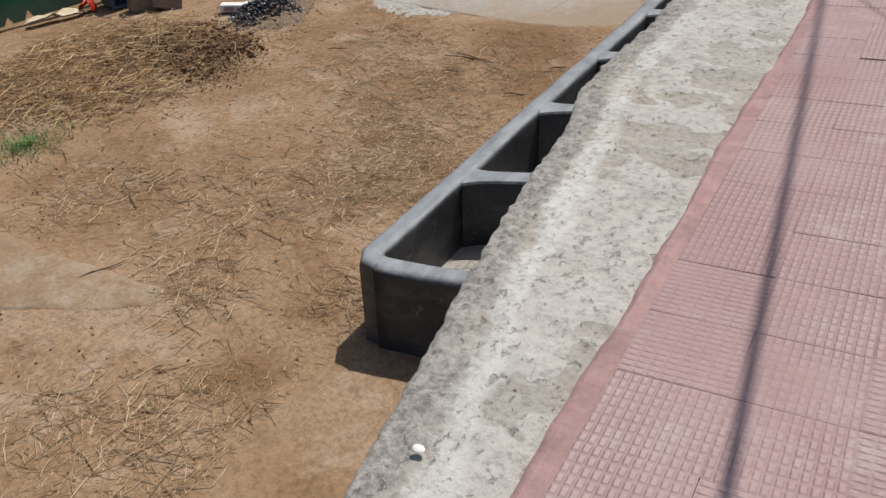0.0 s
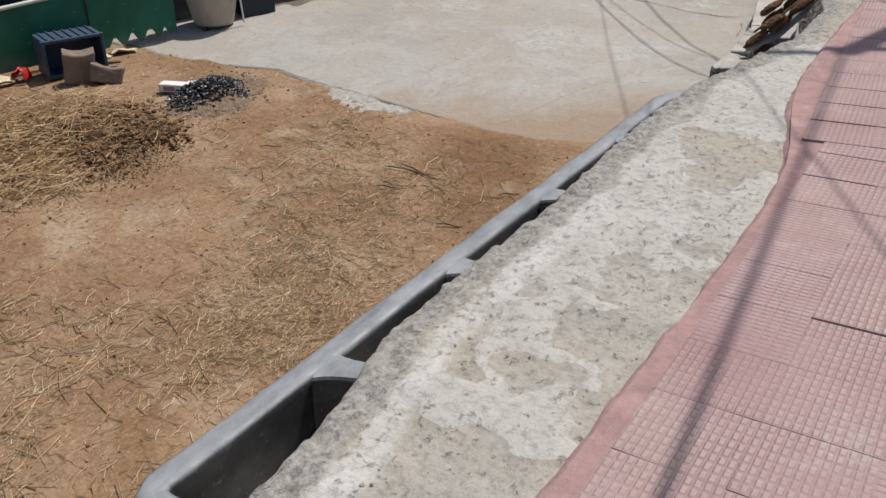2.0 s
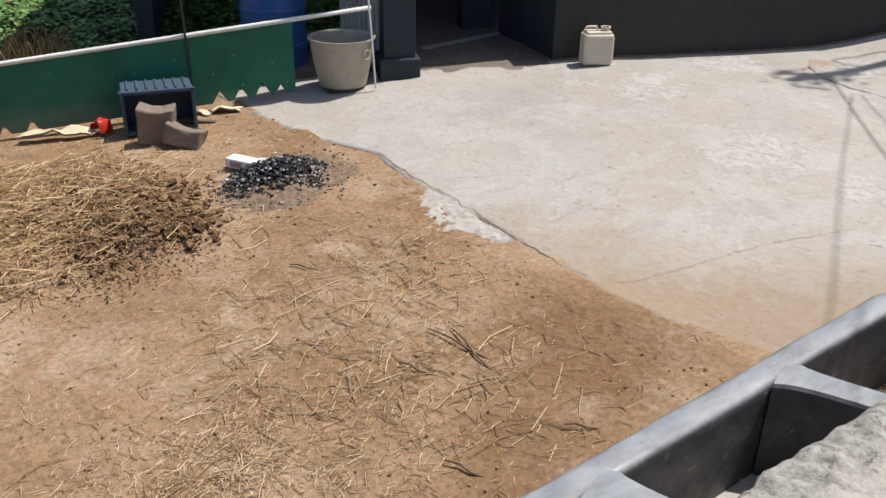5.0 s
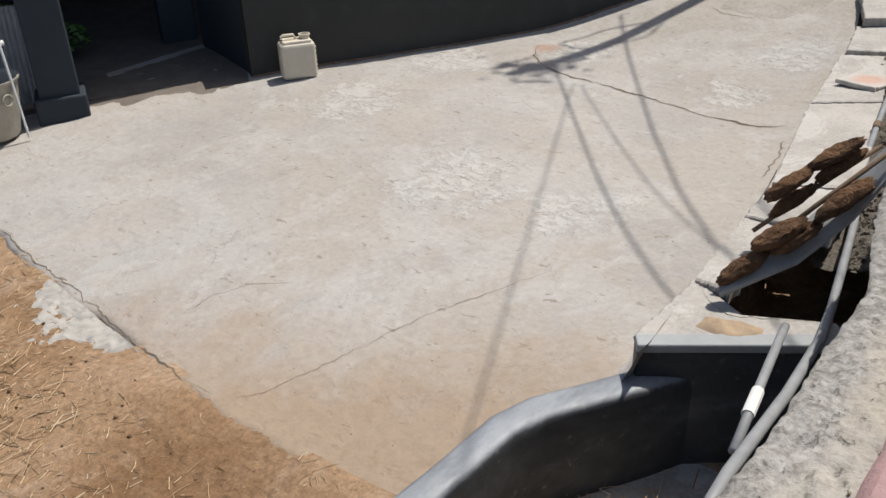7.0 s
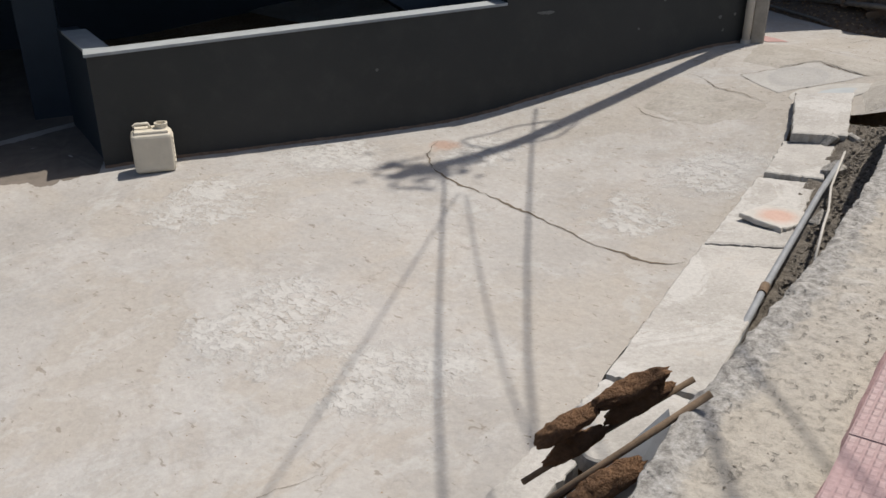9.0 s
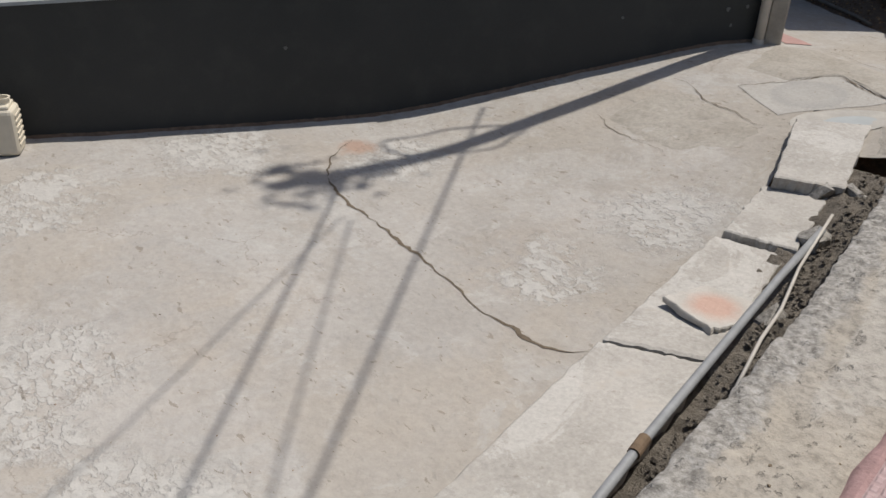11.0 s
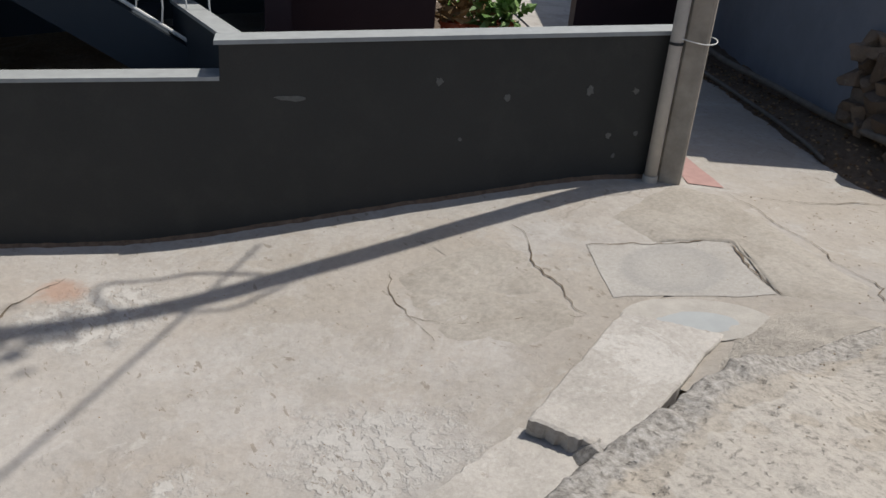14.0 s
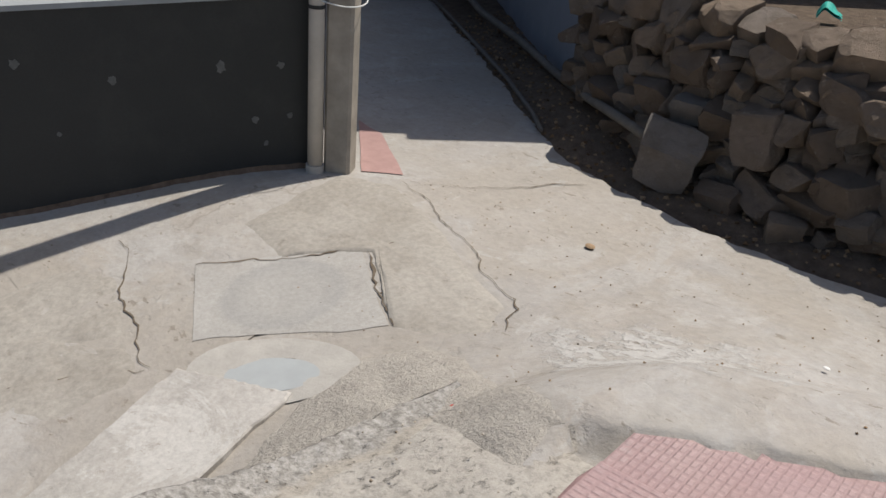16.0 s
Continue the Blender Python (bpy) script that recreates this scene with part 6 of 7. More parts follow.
def soil_lap(u, v):
    x = -5.45 + 2.40 * u
    yb = float(np.interp(x, [p[0] for p in DIRT_EDGE], [p[1] for p in DIRT_EDGE])) + 0.03 * nz(x, 0, 0, 5) + 0.05 * nz(x, 0, 4, 1.5)
    y = yb - 0.30 + (0.36 + 0.05 * nz(x, 2, 0, 3) + 0.04 * nz(x, 2, 5, 11)) * v
    top = max(sheet_z(x, min(y, yb)), yard_z(x, y) if y > yb - 0.02 else -9)
    return x, y, top + 0.014 * math.sin(math.pi * min(1.0, max(0.0, v))) ** 0.5 + 0.008 * nz(x, y, 3, 14) * (1 - v) - 0.004 + 0.006 * nz(x, y, 0, 30)


tagged(part("soil_lap", grid(130, 14, soil_lap), DIRT, smooth=True), "brown earth trodden over the edge of the cement floor", "soil", kind="structure")


def old_floor(u, v):
    x = -7.4 + 2.85 * u
    y1 = 3.40 + 0.10 * nz(x, 0, 0, 1.3) + 0.05 * nz(x, 0, 3, 5) + 0.07 * u
    y = y1 - (0.9 - 0.75 * u ** 3) * (1 - v)
    edge = min(1.0, 8 * (1 - v) + 0.0) * min(1.0, 5 * v) * min(1.0, 6 * (1 - u))
    return x, y, sheet_z(x, y) + 0.030 * edge ** 0.4 - 0.008 + 0.006 * nz(x, y, 0, 9)


tagged(part("broken_concrete", grid(80, 30, old_floor), mat_trodden_cement(), smooth=True), "worn pale cement showing through the trodden earth", "concrete", kind="structure")

def trench_place():
    x, y, zz = trench(rnd.uniform(0.3, 1.0), rnd.random())
    return x, y, zz + 0.012


rnd = random.Random(37)
tagged(part("trench_rubble", crumbs(1700, trench_place, 0.015, rnd), TRENCH), "crumbled concrete and stones lying in the open drain", "rubble", kind="stuff")

# ---- straw, clods and stones on the earth ----
def straws(n_, place, length, radius, rnd, lean=0.12, bend=0.15):
    vs, fs = [], []
    for _ in range(n_):
        x, y, zz = place()
        a = rnd.uniform(0, 6.28)
        l = length * rnd.uniform(0.35, 1.4)
        r = radius * rnd.uniform(0.6, 1.4)
        tilt = rnd.gauss(0, lean)
        d_ = Vector((math.cos(a) * math.cos(tilt), math.sin(a) * math.cos(tilt), math.sin(tilt)))
        s = Vector((-math.sin(a), math.cos(a), 0))
        c = s * rnd.gauss(0, bend) * l
        p0 = Vector((x, y, zz + abs(math.sin(tilt)) * l * 0.5 + r))
        k = len(vs)
        for t in (-0.5, 0.0, 0.5):
            q = p0 + d_ * l * t + c * (0.25 - t * t) * 4 * 0.25
            vs += [q + s * r, q - s * r, q + Vector((0, 0, r * 1.5))]
        for j in (0, 3):
            for i in range(3):
                i2 = (i + 1) % 3
                fs.append((k + j + i, k + j + i2, k + j + 3 + i2, k + j + 3 + i))
    return vs, fs


def in_dirt(x, y):
    yb = float(np.interp(x, [p[0] for p in DIRT_EDGE], [p[1] for p in DIRT_EDGE]))
    return -10.3 < x < -3.1 and -0.5 < y < yb + 0.1


rnd = random.Random(41)
STRAW_SPOTS = [(-8.7, 6.0, 0.7, 10), (-8.9, 5.0, 0.9, 10), (-7.2, 5.8, 0.5, 5), (-8.8, 7.3, 0.8, 6), (-4.0, 5.4, 0.45, 60), (-4.35, 6.2, 0.5, 45), (-2.75, 2.75, 0.25, 9), (-3.2, 2.35, 0.5, 12), (-4.2, 2.3, 0.3, 6), (-3.7, 2.7, 0.25, 5),
               (-4.6, 3.8, 0.35, 9), (-6.3, 4.1, 0.45, 7), (-5.0, 4.8, 0.6, 7), (-3.3, 3.9, 0.3, 5), (-5.3, 7.6, 0.9, 10), (-4.2, 7.5, 0.6, 6), (-5.7, 8.0, 0.5, 5), (-7.2, 7.4, 0.6, 3), (-5.0, 6.9, 0.7, 4)]
weights = [s[3] for s in STRAW_SPOTS]


def straw_place():
    while True:
        if rnd.random() < 0.24:
            x, y = rnd.uniform(-10, -3.1), rnd.uniform(0, 9)
        else:
            sx, sy, sr, _ = rnd.choices(STRAW_SPOTS, weights)[0]
            x, y = rnd.gauss(sx, sr * 0.85), rnd.gauss(sy, sr * 0.85)
        if in_dirt(x, y):
            return x, y, sheet_z(x, y)


tagged(part("straw_litter", straws(11000, straw_place, 0.10, 0.0017, rnd, 0.05, 0.3), STRAW), "loose dry straw scattered over the earth", "straw", kind="stuff")


tagged(part("chaff", straws(9000, straw_place, 0.035, 0.0017, rnd, 0.1, 0.2), STRAW), "short broken chaff trodden into the earth", "straw", kind="stuff")
LONG_SPOTS = [(-2.8, 2.75, 0.22), (-3.0, 2.45, 0.3), (-3.4, 2.2, 0.35), (-3.7, 2.65, 0.3), (-4.2, 2.3, 0.35), (-4.6, 3.75, 0.3), (-4.3, 3.5, 0.25), (-3.3, 3.95, 0.25), (-6.3, 4.1, 0.4), (-5.9, 4.5, 0.3), (-5.0, 4.8, 0.5),
              (-4.0, 5.3, 0.4), (-4.4, 6.1, 0.4), (-4.6, 4.7, 0.4), (-4.8, 4.2, 0.3), (-5.3, 7.5, 0.6), (-4.1, 7.6, 0.5), (-5.6, 8.0, 0.4), (-4.7, 7.0, 0.5), (-5.4, 6.8, 0.5), (-7.3, 7.3, 0.4)]


def long_place():
    while True:
        sx, sy, sr = rnd.choice(LONG_SPOTS)
        x, y = rnd.gauss(sx, sr * 0.8), rnd.gauss(sy, sr * 0.6)
        if in_dirt(x, y):
            return x, y, sheet_z(x, y)


tagged(part("long_straw", straws(1200, long_place, 0.25, 0.0027, rnd, 0.05, 0.8), PALESTRAW), "long pale straw stalks lying on the earth", "straw", kind="stuff")


def heap_place():
    while True:
        sx, sy, r = rnd.choice(((-8.9, 5.7, 0.6), (-8.7, 5.2, 0.7), (-8.5, 6.0, 0.5), (-8.5, 6.7, 0.6), (-8.0, 5.3, 0.5), (-7.5, 5.9, 0.45), (-7.9, 6.4, 0.5), (-7.7, 5.3, 0.6)))
        x, y = rnd.gauss(sx, r * 0.6), rnd.gauss(sy, r * 0.6)
        if in_dirt(x, y) and x > -9.6 + 0.3 * (6.5 - y):
            return x, y, sheet_z(x, y) + abs(rnd.gauss(0, 0.025))


tagged(part("straw_heap", straws(3400, heap_place, 0.26, 0.0034, rnd, 0.16, 0.5), HEAPSTRAW), "matted heap of long dry straw and litter", "straw", kind="stuff")


def dung_place():
    sx, sy, r = rnd.choice(((-7.3, 7.0, 0.3), (-7.7, 6.75, 0.4), (-7.9, 6.95, 0.35), (-8.25, 6.7, 0.4), (-7.35, 6.4, 0.3), (-8.1, 6.1, 0.25)))
    x, y = rnd.gauss(sx, r * 0.55), rnd.gauss(sy, r * 0.45)
    return x, y, sheet_z(x, y) + rnd.uniform(-0.01, 0.05)


tagged(part("dung_heap", crumbs(1500, dung_place, 0.036, rnd), DUNGCLOD), "low heap of brown dung clods mixed with straw", "dung heap", kind="stuff")


tagged(part("dung_straw", straws(420, dung_place, 0.22, 0.0028, rnd, 0.2, 0.6), HEAPSTRAW), "straw stalks trodden into the dung heap", "straw", kind="stuff")


def clod_place():
    while True:
        if rnd.random() < 0.6:
            sx, sy, r = rnd.choice(((-7.2, 6.75, 0.4), (-7.5, 6.55, 0.5), (-7.0, 6.4, 0.4), (-8.3, 6.5, 0.6)))
            x, y = rnd.gauss(sx, r * 0.6), rnd.gauss(sy, r * 0.5)
        else:
            x, y = rnd.uniform(-9.5, -3.1), rnd.uniform(0, 8.7)
        if in_dirt(x, y):
            return x, y, sheet_z(x, y) + (0.006 if (x + 7.3) ** 2 + (y - 6.6) ** 2 > 0.8 else rnd.uniform(0, 0.08))


tagged(part("earth_clods", crumbs(3600, clod_place, 0.011, rnd), CLOD), "crumbled dung and earth clods", "clods", kind="stuff")


def far_clod_place():
    u = rnd.random()
    if u < 0.5:
        x, y = rnd.uniform(-8, -3.3), rnd.uniform(9, 17)
        if x > lerp_table(YARD_RIGHT, y) - 0.05:
            x -= 1.5
        return x, y, yard_z(x, y)
    if u < 0.75:
        x, y = rnd.uniform(-5.3, -2.2), rnd.uniform(17.4, 19.5)
        return x, y, apron_z(x, y)
    uu, vv = rnd.uniform(0.15, 0.75), rnd.uniform(0.05, 1)
    return soil_strip(uu, vv)


tagged(part("grit", crumbs(900, far_clod_place, 0.0045, rnd), CLOD), "dark crumbs and grit lying on the cement", "grit", kind="stuff")


def ledge_grit_place():
    y = rnd.uniform(0.8, 17)
    x = lerp_table(LEDGE_EDGE, y) + 0.2 + abs(rnd.gauss(0.0, 0.25))
    return x, y, lerp_table(LEDGE_Z, y) + 0.001


tagged(part("ledge_grit", crumbs(700, ledge_grit_place, 0.005, rnd), PEBBLE), "loose grit and crumbs on the ledge", "grit", kind="stuff")


def trough_place():
    y = rnd.gauss(8.9, 0.35) if rnd.random() < 0.6 else rnd.uniform(3.9, 9.5)
    return rnd.uniform(-2.9, -1.95), y, trough_top(y) - 0.485


tagged(part("fodder_straw", straws(1700, trough_place, 0.12, 0.0018, rnd, 0.15, 0.3), STRAW), "leftover straw on the trough floor", "straw", kind="stuff")
TWIGS = ((-4.56, 7.74, 0.49, -10), (-4.63, 7.72, 0.52, 11), (-4.61, 7.38, 0.22, 18), (-6.13, 7.46, 0.21, 34), (-3.6, 7.7, 0.17, 42), (-3.75, 7.1, 0.24, 20), (-5.2, 3.4, 0.4, 70), (-5.9, 4.3, 0.5, 150))
for i, (x, y, l, rz) in enumerate(TWIGS):
    pts = [(-l / 2, 0, 0.012), (-l / 6, 0.01, 0.02), (l / 6, -0.008, 0.016), (l / 2, 0.012, 0.01)]
    ob = tagged(part("stick", tube(pts, 0.007, 6, taper=(0.7, 1, 1, 0.5)), WOOD), "thin dark twig lying on the earth", "stick", "twigs")
    ob.matrix_world = pose(x, y, sheet_z(x, y) + 0.004, 0, 0, rz)
# green tuft in the litter
def tuft_place_leaves(cx, cy, n_, r, hgt, rnd):
    vs, fs = [], []
    for _ in range(n_):
        a, q = rnd.uniform(0, 6.28), abs(rnd.gauss(0, r))
        x, y = cx + q * math.cos(a), cy + q * math.sin(a)
        zz = sheet_z(x, y)
        b, l = rnd.uniform(0, 6.28), hgt * rnd.uniform(0.5, 1.2)
        d_ = Vector((math.cos(b) * 0.6, math.sin(b) * 0.6, 1)).normalized() * l
        s = Vector((-math.sin(b), math.cos(b), 0)) * 0.004
        k = len(vs)
        p = Vector((x, y, zz))
        vs += [p + s, p - s, p + d_ * 0.6 - s * 0.7, p + d_ * 0.6 + s * 0.7, p + d_ + Vector((d_.x, d_.y, -0.3 * l))]
        fs += [(k, k + 1, k + 2, k + 3), (k + 3, k + 2, k + 4)]
    return vs, fs


tagged(part("grass_tuft", tuft_place_leaves(-7.5, 4.45, 420, 0.28, 0.11, rnd), LEAF), "small green grass tuft in the litter", "grass", kind="stuff")

weed = empty("weed", (-1.94, 7.93, -0.34), 0, "small green weed growing from the broken ledge edge", "weed")
part("stem", tube([(0.0, 0.0, 0.0), (-0.05, 0.02, 0.05), (-0.03, 0.12, 0.10), (0.0, 0.22, 0.16)], 0.005, 6, taper=(1, 0.9, 0.7, 0.4)), WOOD, weed, "thin dry stem")
part("foliage", leaf_cloud(46, (-0.06, 0.02, 0.06), (0.03, 0.045, 0.022), 0.042, random.Random(8)), LEAF, weed, "small green leaves")

# ---- vegetation, barrel and sheet behind the fence ----
rnd = random.Random(51)


def crop(n_, x0, x1, y0, y1):
    """Low leafy plants: broad leaves held nearly level on hidden stalks."""
    vs, fs = [], []
    while len(fs) < n_ * 2:
        x, y = rnd.uniform(x0, x1), rnd.uniform(y0, y1)
        dens = nz(x, y, 0, 0.9)
        if dens < -0.25 or (y < 6.0 and dens < 0.05):
            continue
        hgt = 0.34 + 0.25 * dens
        c = Vector((x, y, ground_z(x, y) + hgt * (0.35 + 0.65 * math.sqrt(rnd.random()))))
        a = rnd.uniform(0, 6.28)
        d_ = Vector((math.cos(a), math.sin(a), rnd.uniform(-0.45, 0.45))).normalized()
        side = Vector((-math.sin(a), math.cos(a), rnd.uniform(-0.4, 0.4))).normalized()
        l = rnd.uniform(0.07, 0.14)
        w = l * rnd.uniform(0.28, 0.42)
        k = len(vs)
        vs += [c, c + d_ * l * 0.5 + side * w, c + d_ * l - Vector((0, 0, l * 0.2)), c + d_ * l * 0.5 - side * w]
        fs += [(k, k + 1, k + 2), (k, k + 2, k + 3)]
    return vs, fs


tagged(part("green_crop", crop(20000, -16.5, -10.7, 4.5, 11.5), LEAF), "dense low green leafy crop beyond the fence", "plants", kind="stuff")
vs, fs = [], []
for _ in range(420):
    b = rnd.uniform(0, 6.28)
    p = Vector((-11.35 + rnd.gauss(0, 0.16), 6.85 + rnd.gauss(0, 0.16), -1.65))
    q = p + Vector((math.cos(b) * 0.25, math.sin(b) * 0.25, rnd.uniform(0.4, 0.85)))
    a, f_ = tube([p, p.lerp(q, 0.6), q], 0.006, 4, False)
    k = len(vs)
    vs += a
    fs += [tuple(i + k for i in t) for t in f_]
tagged(part("dry_reeds", (vs, fs), DRYLEAF), "clump of dry brown reeds beyond the fence", "reeds", kind="stuff")
barrel = empty("barrel", (-10.62, 9.42, -1.45), 0, "blue plastic barrel behind the fence", "barrel")
part("body", lathe([(0.001, 0), (0.34, 0), (0.365, 0.04), (0.375, 0.34), (0.385, 0.36), (0.385, 0.39), (0.375, 0.41), (0.375, 0.74), (0.385, 0.76), (0.385, 0.79), (0.375, 0.81), (0.36, 1.08), (0.32, 1.13), (0.001, 1.13)], 36), BLUEPLASTIC, barrel, smooth=False)
bm = bmesh.new()
prev = None
for i in range(61):
    x = i * 0.012
    yy = 0.012 * math.sin(i * math.pi / 2)
    cur = [bm.verts.new((x, yy, 0)), bm.verts.new((x, yy + 0.25, 1.0))]
    if prev:
        bm.faces.new((prev[0], cur[0], cur[1], prev[1]))
    prev = cur
ob = tagged(part("corrugated_sheet", bm, SHEETMETAL), "corrugated metal sheet leaning beside the pillar", "sheet")
ob.matrix_world = pose(-10.02, 9.98, -1.38, 0, 0, 64)
pts = [(-9.20, 9.86, -0.35), (-9.14, 9.86, -0.80), (-9.08, 9.86, -1.33)]
tagged(part("walking_stick", tube(pts, 0.012, 6), RAIL), "pale stick leaning on the shed pillar", "stick")

# ---- pipes, plate and dung cakes over the drain ----
pts = [(-1.96, 8.55, -0.40), (-2.03, 9.0, -0.45), (-2.1, 9.6, -0.56), (-2.17, 10.1, -0.62), (-2.28, 10.55, -0.74), (-2.55, 11.6, -0.83), (-2.84, 12.6, -0.84), (-2.95, 13.1, -0.80), (-3.13, 13.93, -0.78), (-3.30, 14.7, -0.77), (-3.42, 15.35, -0.74)]
lp = tagged(part("conduit_pipe", tube(pts, 0.021, 12), GREYPIPE, smooth=True), "long grey plastic conduit pipe along the ledge foot", "pipe")
part("joint", tube([(-2.94, 13.06, -0.802), (-2.965, 13.16, -0.798)], 0.027, 12), WOOD, lp, "rusty pipe joint")
pts = [(-2.08, 9.15, -0.50), (-2.16, 9.5, -0.50), (-2.25, 9.88, -0.54), (-2.31, 10.1, -0.62)]
sp = tagged(part("short_pipe", tube(pts, 0.017, 12), GREYPIPE, smooth=True), "short grey pipe bound to the conduit", "pipe")
part("binding", tube([(-2.125, 9.34, -0.50), (-2.155, 9.48, -0.50)], 0.022, 10), WHITECARD, sp, "white tape binding")
pts = [(-2.86, 13.55, -0.74), (-3.0, 14.0, -0.70), (-3.12, 14.4, -0.76), (-3.3, 14.9, -0.78), (-3.45, 15.5, -0.70)]
tagged(part("hose", tube(pts, 0.009, 8), PVC, smooth=True), "thin pale hose lying beside the drain", "hose")
plate = [(-2.63, 10.17, -0.625), (-2.42, 10.42, -0.50), (-2.28, 10.58, -0.31), (-2.19, 10.70, -0.10), (-2.27, 10.80, -0.06), (-2.40, 10.66, -0.28), (-2.50, 10.50, -0.43), (-2.67, 10.24, -0.615)]
bm = bmesh.new()
a = [bm.verts.new(p) for p in plate]
b = [bm.verts.new((p[0] + 0.006, p[1], p[2] - 0.016)) for p in plate]
for u in (a, b):
    for i in range(3):
        bm.faces.new((u[i], u[i + 1], u[6 - i], u[7 - i]))
for i in range(len(plate)):
    j = (i + 1) % len(plate)
    bm.faces.new((a[i], b[i], b[j], a[j]))
tagged(part("metal_plate", bm, SHEETMETAL), "bent grey metal plate propped from slab to ledge", "plate")
for p, q, r in (((-2.70, 10.30, -0.64), (-2.15, 10.80, 0.05), 0.011), ((-2.76, 10.76, -0.60), (-2.40, 11.22, -0.22), 0.011)):
    tagged(part("iron_rod", tube([p, tuple((a_ + b_) / 2 + (0.008 if i == 2 else 0) for i, (a_, b_) in enumerate(zip(p, q))), q], r, 8), WOOD, smooth=True), "rusty iron rod propped against the ledge", "rod", "iron rods")


def dung_cake(p, q, width, seed):
    """A cake lying along the line from p to q."""
    p, q = Vector(p), Vector(q)
    ax = (q - p).normalized()
    ay = Vector((0, 0, 1)).cross(ax).normalized()
    az = ax.cross(ay)
    half = (q - p).length / 2
    bm = bmesh.new()
    bmesh.ops.create_icosphere(bm, subdivisions=4, radius=1.0)
    for v in bm.verts:
        c = v.co.copy()
        k = 1 + 0.16 * nz(c.x + seed, c.y, c.z, 1.6) + 0.12 * nz(c.x + seed, c.y, c.z, 4.0) + 0.08 * nz(c.x + seed, c.y, c.z, 10.0)
        ridge = 0.22 * abs(math.sin(c.x * 8 + seed + 2 * c.y)) * max(0, c.z)
        v.co = Vector((c.x * half * k, c.y * width * k, (max(-0.5, c.z) * k - ridge) * 0.042))
    ob = tagged(part("dung_cake", bm, DUNGMAT, smooth=True), "dried brown dung cake with finger marks", "dung cake", "dung cakes")
    ob.matrix_world = Matrix.Translation((p + q) / 2) @ Matrix((ax, ay, az)).transposed().to_4x4()


for i, (p, q, w) in enumerate((
    ((-2.66, 10.21, -0.60), (-2.52, 10.36, -0.45), 0.055), ((-2.58, 10.31, -0.45), (-2.43, 10.47, -0.32), 0.06), ((-2.52, 10.36, -0.47), (-2.38, 10.52, -0.34), 0.055), ((-2.40, 10.49, -0.32), (-2.25, 10.66, -0.16), 0.055),
    ((-2.74, 10.79, -0.44), (-2.60, 10.96, -0.30), 0.05), ((-2.72, 10.82, -0.53), (-2.58, 10.98, -0.39), 0.045), ((-2.62, 10.94, -0.30), (-2.46, 11.15, -0.18), 0.05), ((-2.59, 10.98, -0.37), (-2.45, 11.16, -0.23), 0.045))):
    dung_cake(p, q, w * 0.85, i * 3.7)

tagged(part("spilled_soil", outlined([(-2.66, 9.98), (-2.50, 9.96), (-2.36, 10.06), (-2.40, 10.16), (-2.55, 10.12), (-2.66, 10.10)], lambda x, y: -0.696, 0.006, 0.004, 6, 0.03), simple("tan_soil", (0.34, 0.255, 0.17), 0.97, var=0.25, scale=18, bump=0.6), smooth=True), "pale brown soil spilled on the drain cover", "soil", kind="structure")

# broken skin of cement with a pink stain on a drain cover
def mat_stained():
    m = Mat("cement_with_pink_stain", 0.9, spec=0.2)
    x, y, z = m.axes()
    c = m.ramp(m.noise(3, 9, 0.75), [(0.35, (0.42, 0.39, 0.35)), (0.65, (0.53, 0.50, 0.455))])
    d = m.math('SQRT', m.math('ADD', m.math('POWER', m.math('ADD', x, 3.41), 2.0), m.math('POWER', m.math('SUBTRACT', y, 14.31), 2.0)))
    f = m.ramp(m.math('ADD', d, m.math('MULTIPLY', m.noise(9, 8, 0.75), 0.12)), [(0.13, 0.8), (0.22, 0.0)])
    c = m.mix(f, c, (0.50, 0.315, 0.245))
    m.colour(c)
    m.bump(m.noise(14, 9, 0.78), 0.8, 0.015)
    return m.m


tagged(part("broken_slab", slab([(-3.63, 14.18, -0.866), (-3.30, 14.12, -0.866), (-3.24, 14.28, -0.866), (-3.31, 14.52, -0.866), (-3.56, 14.46, -0.866)], 0.025, 17, 0.008, 8), mat_stained()), "broken flat piece of concrete with a faded pink stain on the drain cover", "slab")
for nm, (x, y), s, mat, lab in (("white_stone", (-1.20, 1.62), 0.018, WHITECARD, "small white pebble on the ledge"), ("cement_lump", (-4.05, 18.9), 0.03, CLOD, "small dark twig lump on the cement"), ("red_scrap", (-3.3, 17.22), 0.014, REDPLASTIC, "scrap of red plastic on the cement"), ("white_scrap", (-2.62, 18.5), 0.014, WHITECARD, "scrap of white paper on the cement")):
    bm = bmesh.new()
    bmesh.ops.create_icosphere(bm, subdivisions=2, radius=s)
    for v in bm.verts:
        v.co = Vector((v.co.x, v.co.y * 0.8, v.co.z * 0.3)) * (1 + 0.3 * nz(*v.co, 30))
    ob = tagged(part(nm, bm, mat), lab, nm.split("_")[1])
    ob.location = (x, y, (lerp_table(LEDGE_Z, y) + 0.01) if y < 17 else max(apron_z(x, y), ground_z(x, y)) + 0.012)

# ---- tiled walkway (last: its many pieces) ----
walkway = empty("walkway", (0, 0, 0), 0, "walkway paved with faded pink chequered cement tiles", "walkway", kind="structure")


def bed(u, v):
    y = -6 + 23.25 * v
    xl = lerp_table(PINK_EDGE, y) + 0.04
    x = xl + (2.8 - xl) * u
    return x, y, lerp_table(LEDGE_Z, y) + 0.044 + 0.06 * (x - xl)
part("bed", grid(6, 80, bed), PINK, walkway, "pink cement bed between the tiles")


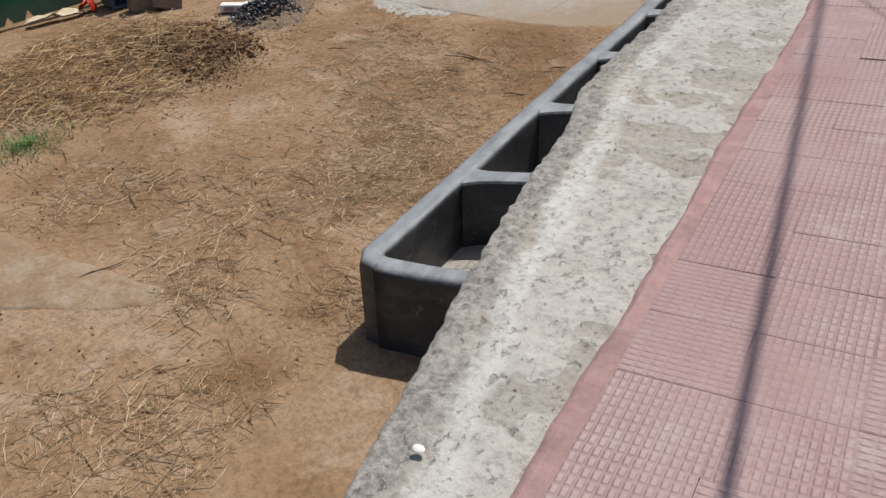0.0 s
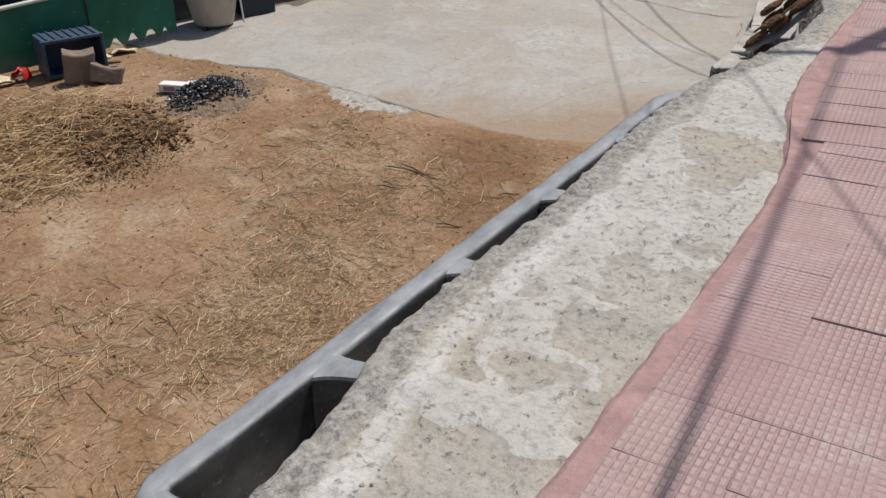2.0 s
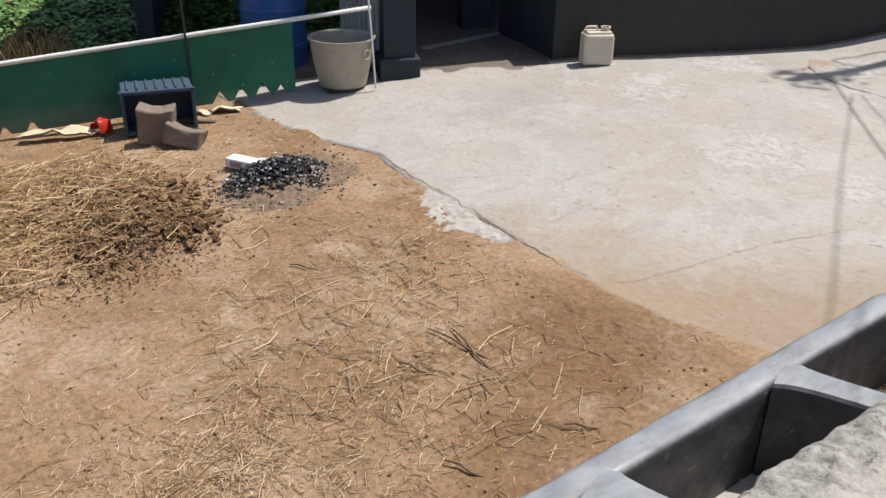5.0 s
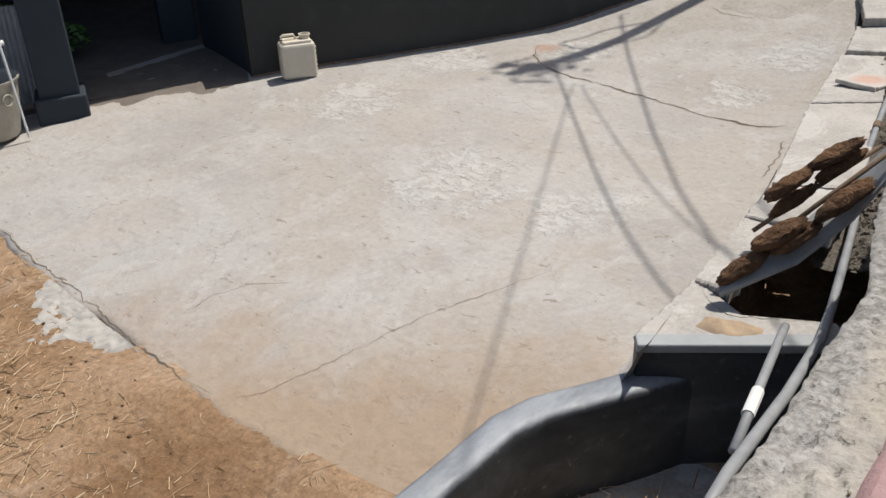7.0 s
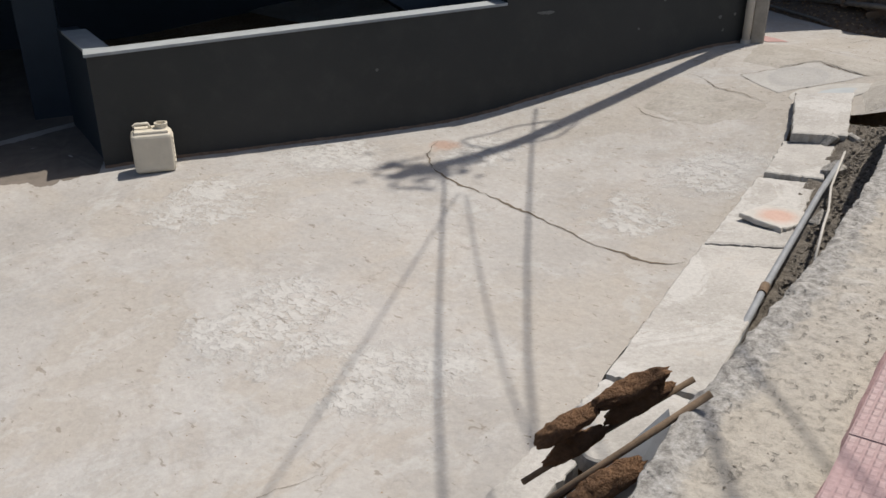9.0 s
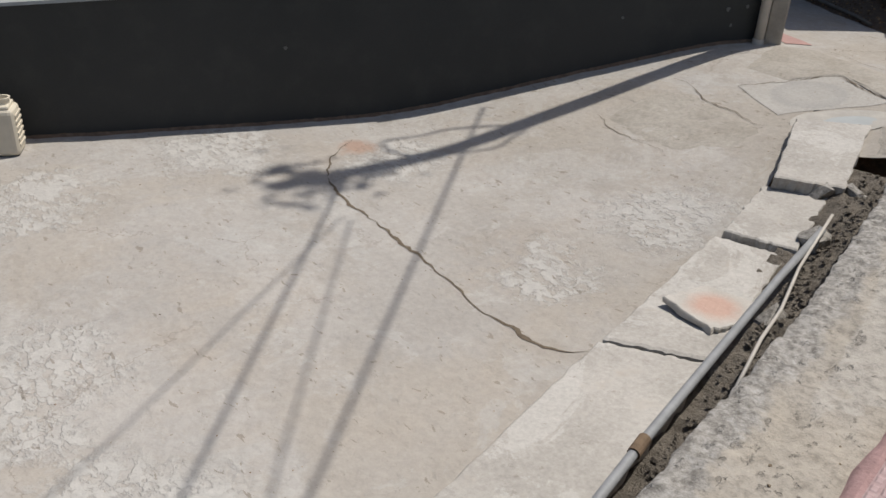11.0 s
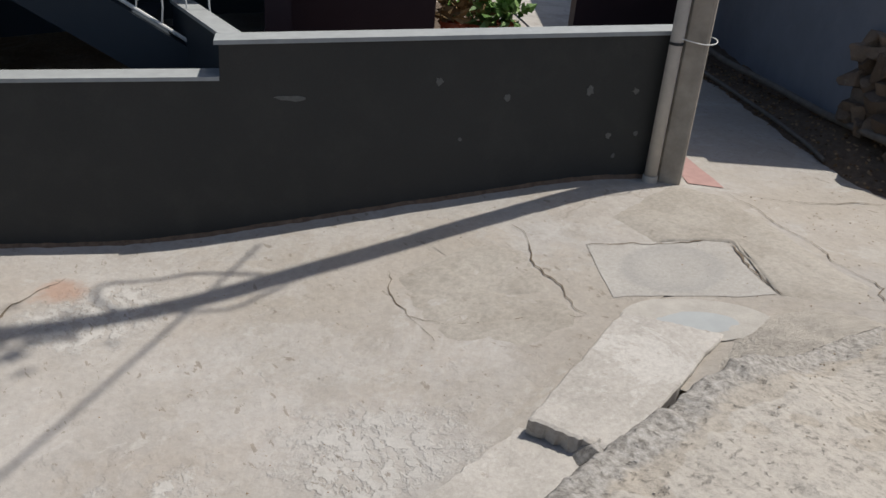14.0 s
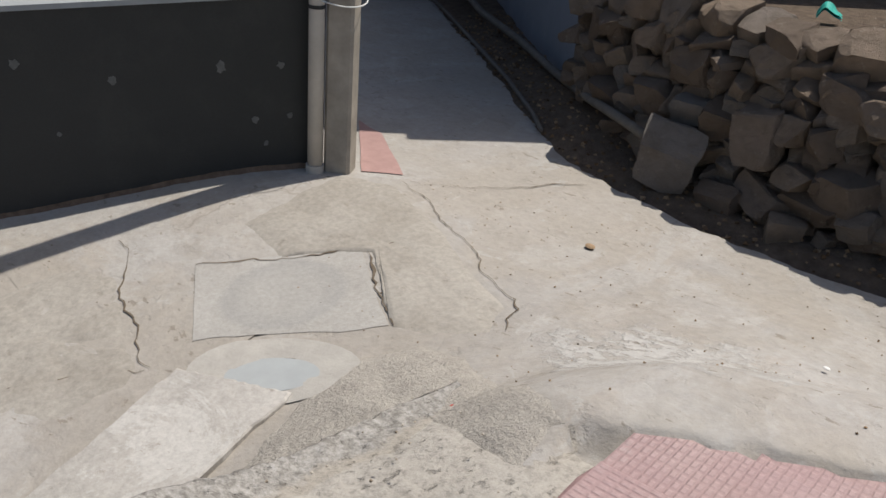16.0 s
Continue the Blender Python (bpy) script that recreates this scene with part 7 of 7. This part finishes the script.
def tile_mesh():
    s, t, c = 0.1502, 0.030, 0.0005
    vs = [(-s, -s, 0), (s, -s, 0), (s, s, 0), (-s, s, 0), (-s, -s, t - c), (s, -s, t - c), (s, s, t - c), (-s, s, t - c),
          (-s + c, -s + c, t), (s - c, -s + c, t), (s - c, s - c, t), (-s + c, s - c, t)]
    fs = [(0, 1, 5, 4), (1, 2, 6, 5), (2, 3, 7, 6), (3, 0, 4, 7), (4, 5, 9, 8), (5, 6, 10, 9), (6, 7, 11, 10), (7, 4, 8, 11), (8, 9, 10, 11)]
    me = bpy.data.meshes.new("tile")
    me.from_pydata(vs, [], fs)
    uv = me.uv_layers.new(name="UVMap")
    for lp_ in me.loops:
        v = me.vertices[lp_.vertex_index].co
        uv.data[lp_.index].uv = (v.x / 0.3 + 0.5, v.y / 0.3 + 0.5)
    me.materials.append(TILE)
    return me


TM = tile_mesh()
rnd = random.Random(61)
rest_v, rest_f, rest_uv = [], [], []
singles = 0
for ox, oy, ang, r0, r1 in ((-0.76, 0.0, 3.0, -12, 22), (-1.20, 6.42, 7.7, 0, 44)):
    seg = pose(ox, oy, 0, 0, 0, ang)
    for j in range(r0, r1):
        for i in range(-1, 14):
            p = seg @ Vector((0.15 + 0.3 * i, 0.15 + 0.3 * j, 0))
            if p.x - 0.15 < lerp_table(PINK_EDGE, p.y) - 0.05 or p.x > 2.7 or p.y > 17.38 + 0.68 * (p.x + 2.66):
                continue
            if oy > 1 and p.y < 6.42 + 0.16 - 0.05 * (p.x + 1):
                continue
            zt = lerp_table(LEDGE_Z, p.y) + 0.02 + 0.06 * (p.x - lerp_table(PINK_EDGE, p.y)) + (rnd.uniform(-0.002, 0.006) if rnd.random() < 0.10 else rnd.uniform(-0.0004, 0.0004))
            q = pose(p.x, p.y, zt, rnd.gauss(0, 0.12), -3.4 + rnd.gauss(0, 0.1), 0) @ pose(0, 0, 0, 0, 0, ang + (90 if rnd.random() < 0.22 else 0) + rnd.gauss(0, 0.3))
            near = (p.x < 1.15 and 0.6 < p.y < 9.2) or (p.y > 15.6 and p.x < 0.5)
            if near and singles < 300:
                ob = new("tile", TM)
                ob.parent = walkway
                ob.matrix_local = q
                singles += 1
            else:
                k = len(rest_v)
                rest_v += [q @ v.co for v in TM.vertices]
                for poly in TM.polygons:
                    rest_f.append(tuple(k + v for v in poly.vertices))
                    rest_uv += [tuple(TM.uv_layers[0].data[l].uv) for l in poly.loop_indices]
me = bpy.data.meshes.new("far_tiles")
me.from_pydata([tuple(v) for v in rest_v], [], rest_f)
uv = me.uv_layers.new(name="UVMap")
for l, c in zip(uv.data, rest_uv):
    l.uv = c
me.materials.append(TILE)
ob = new("far_tiles", me)
ob.parent = walkway
tagged(ob, kind="stuff")
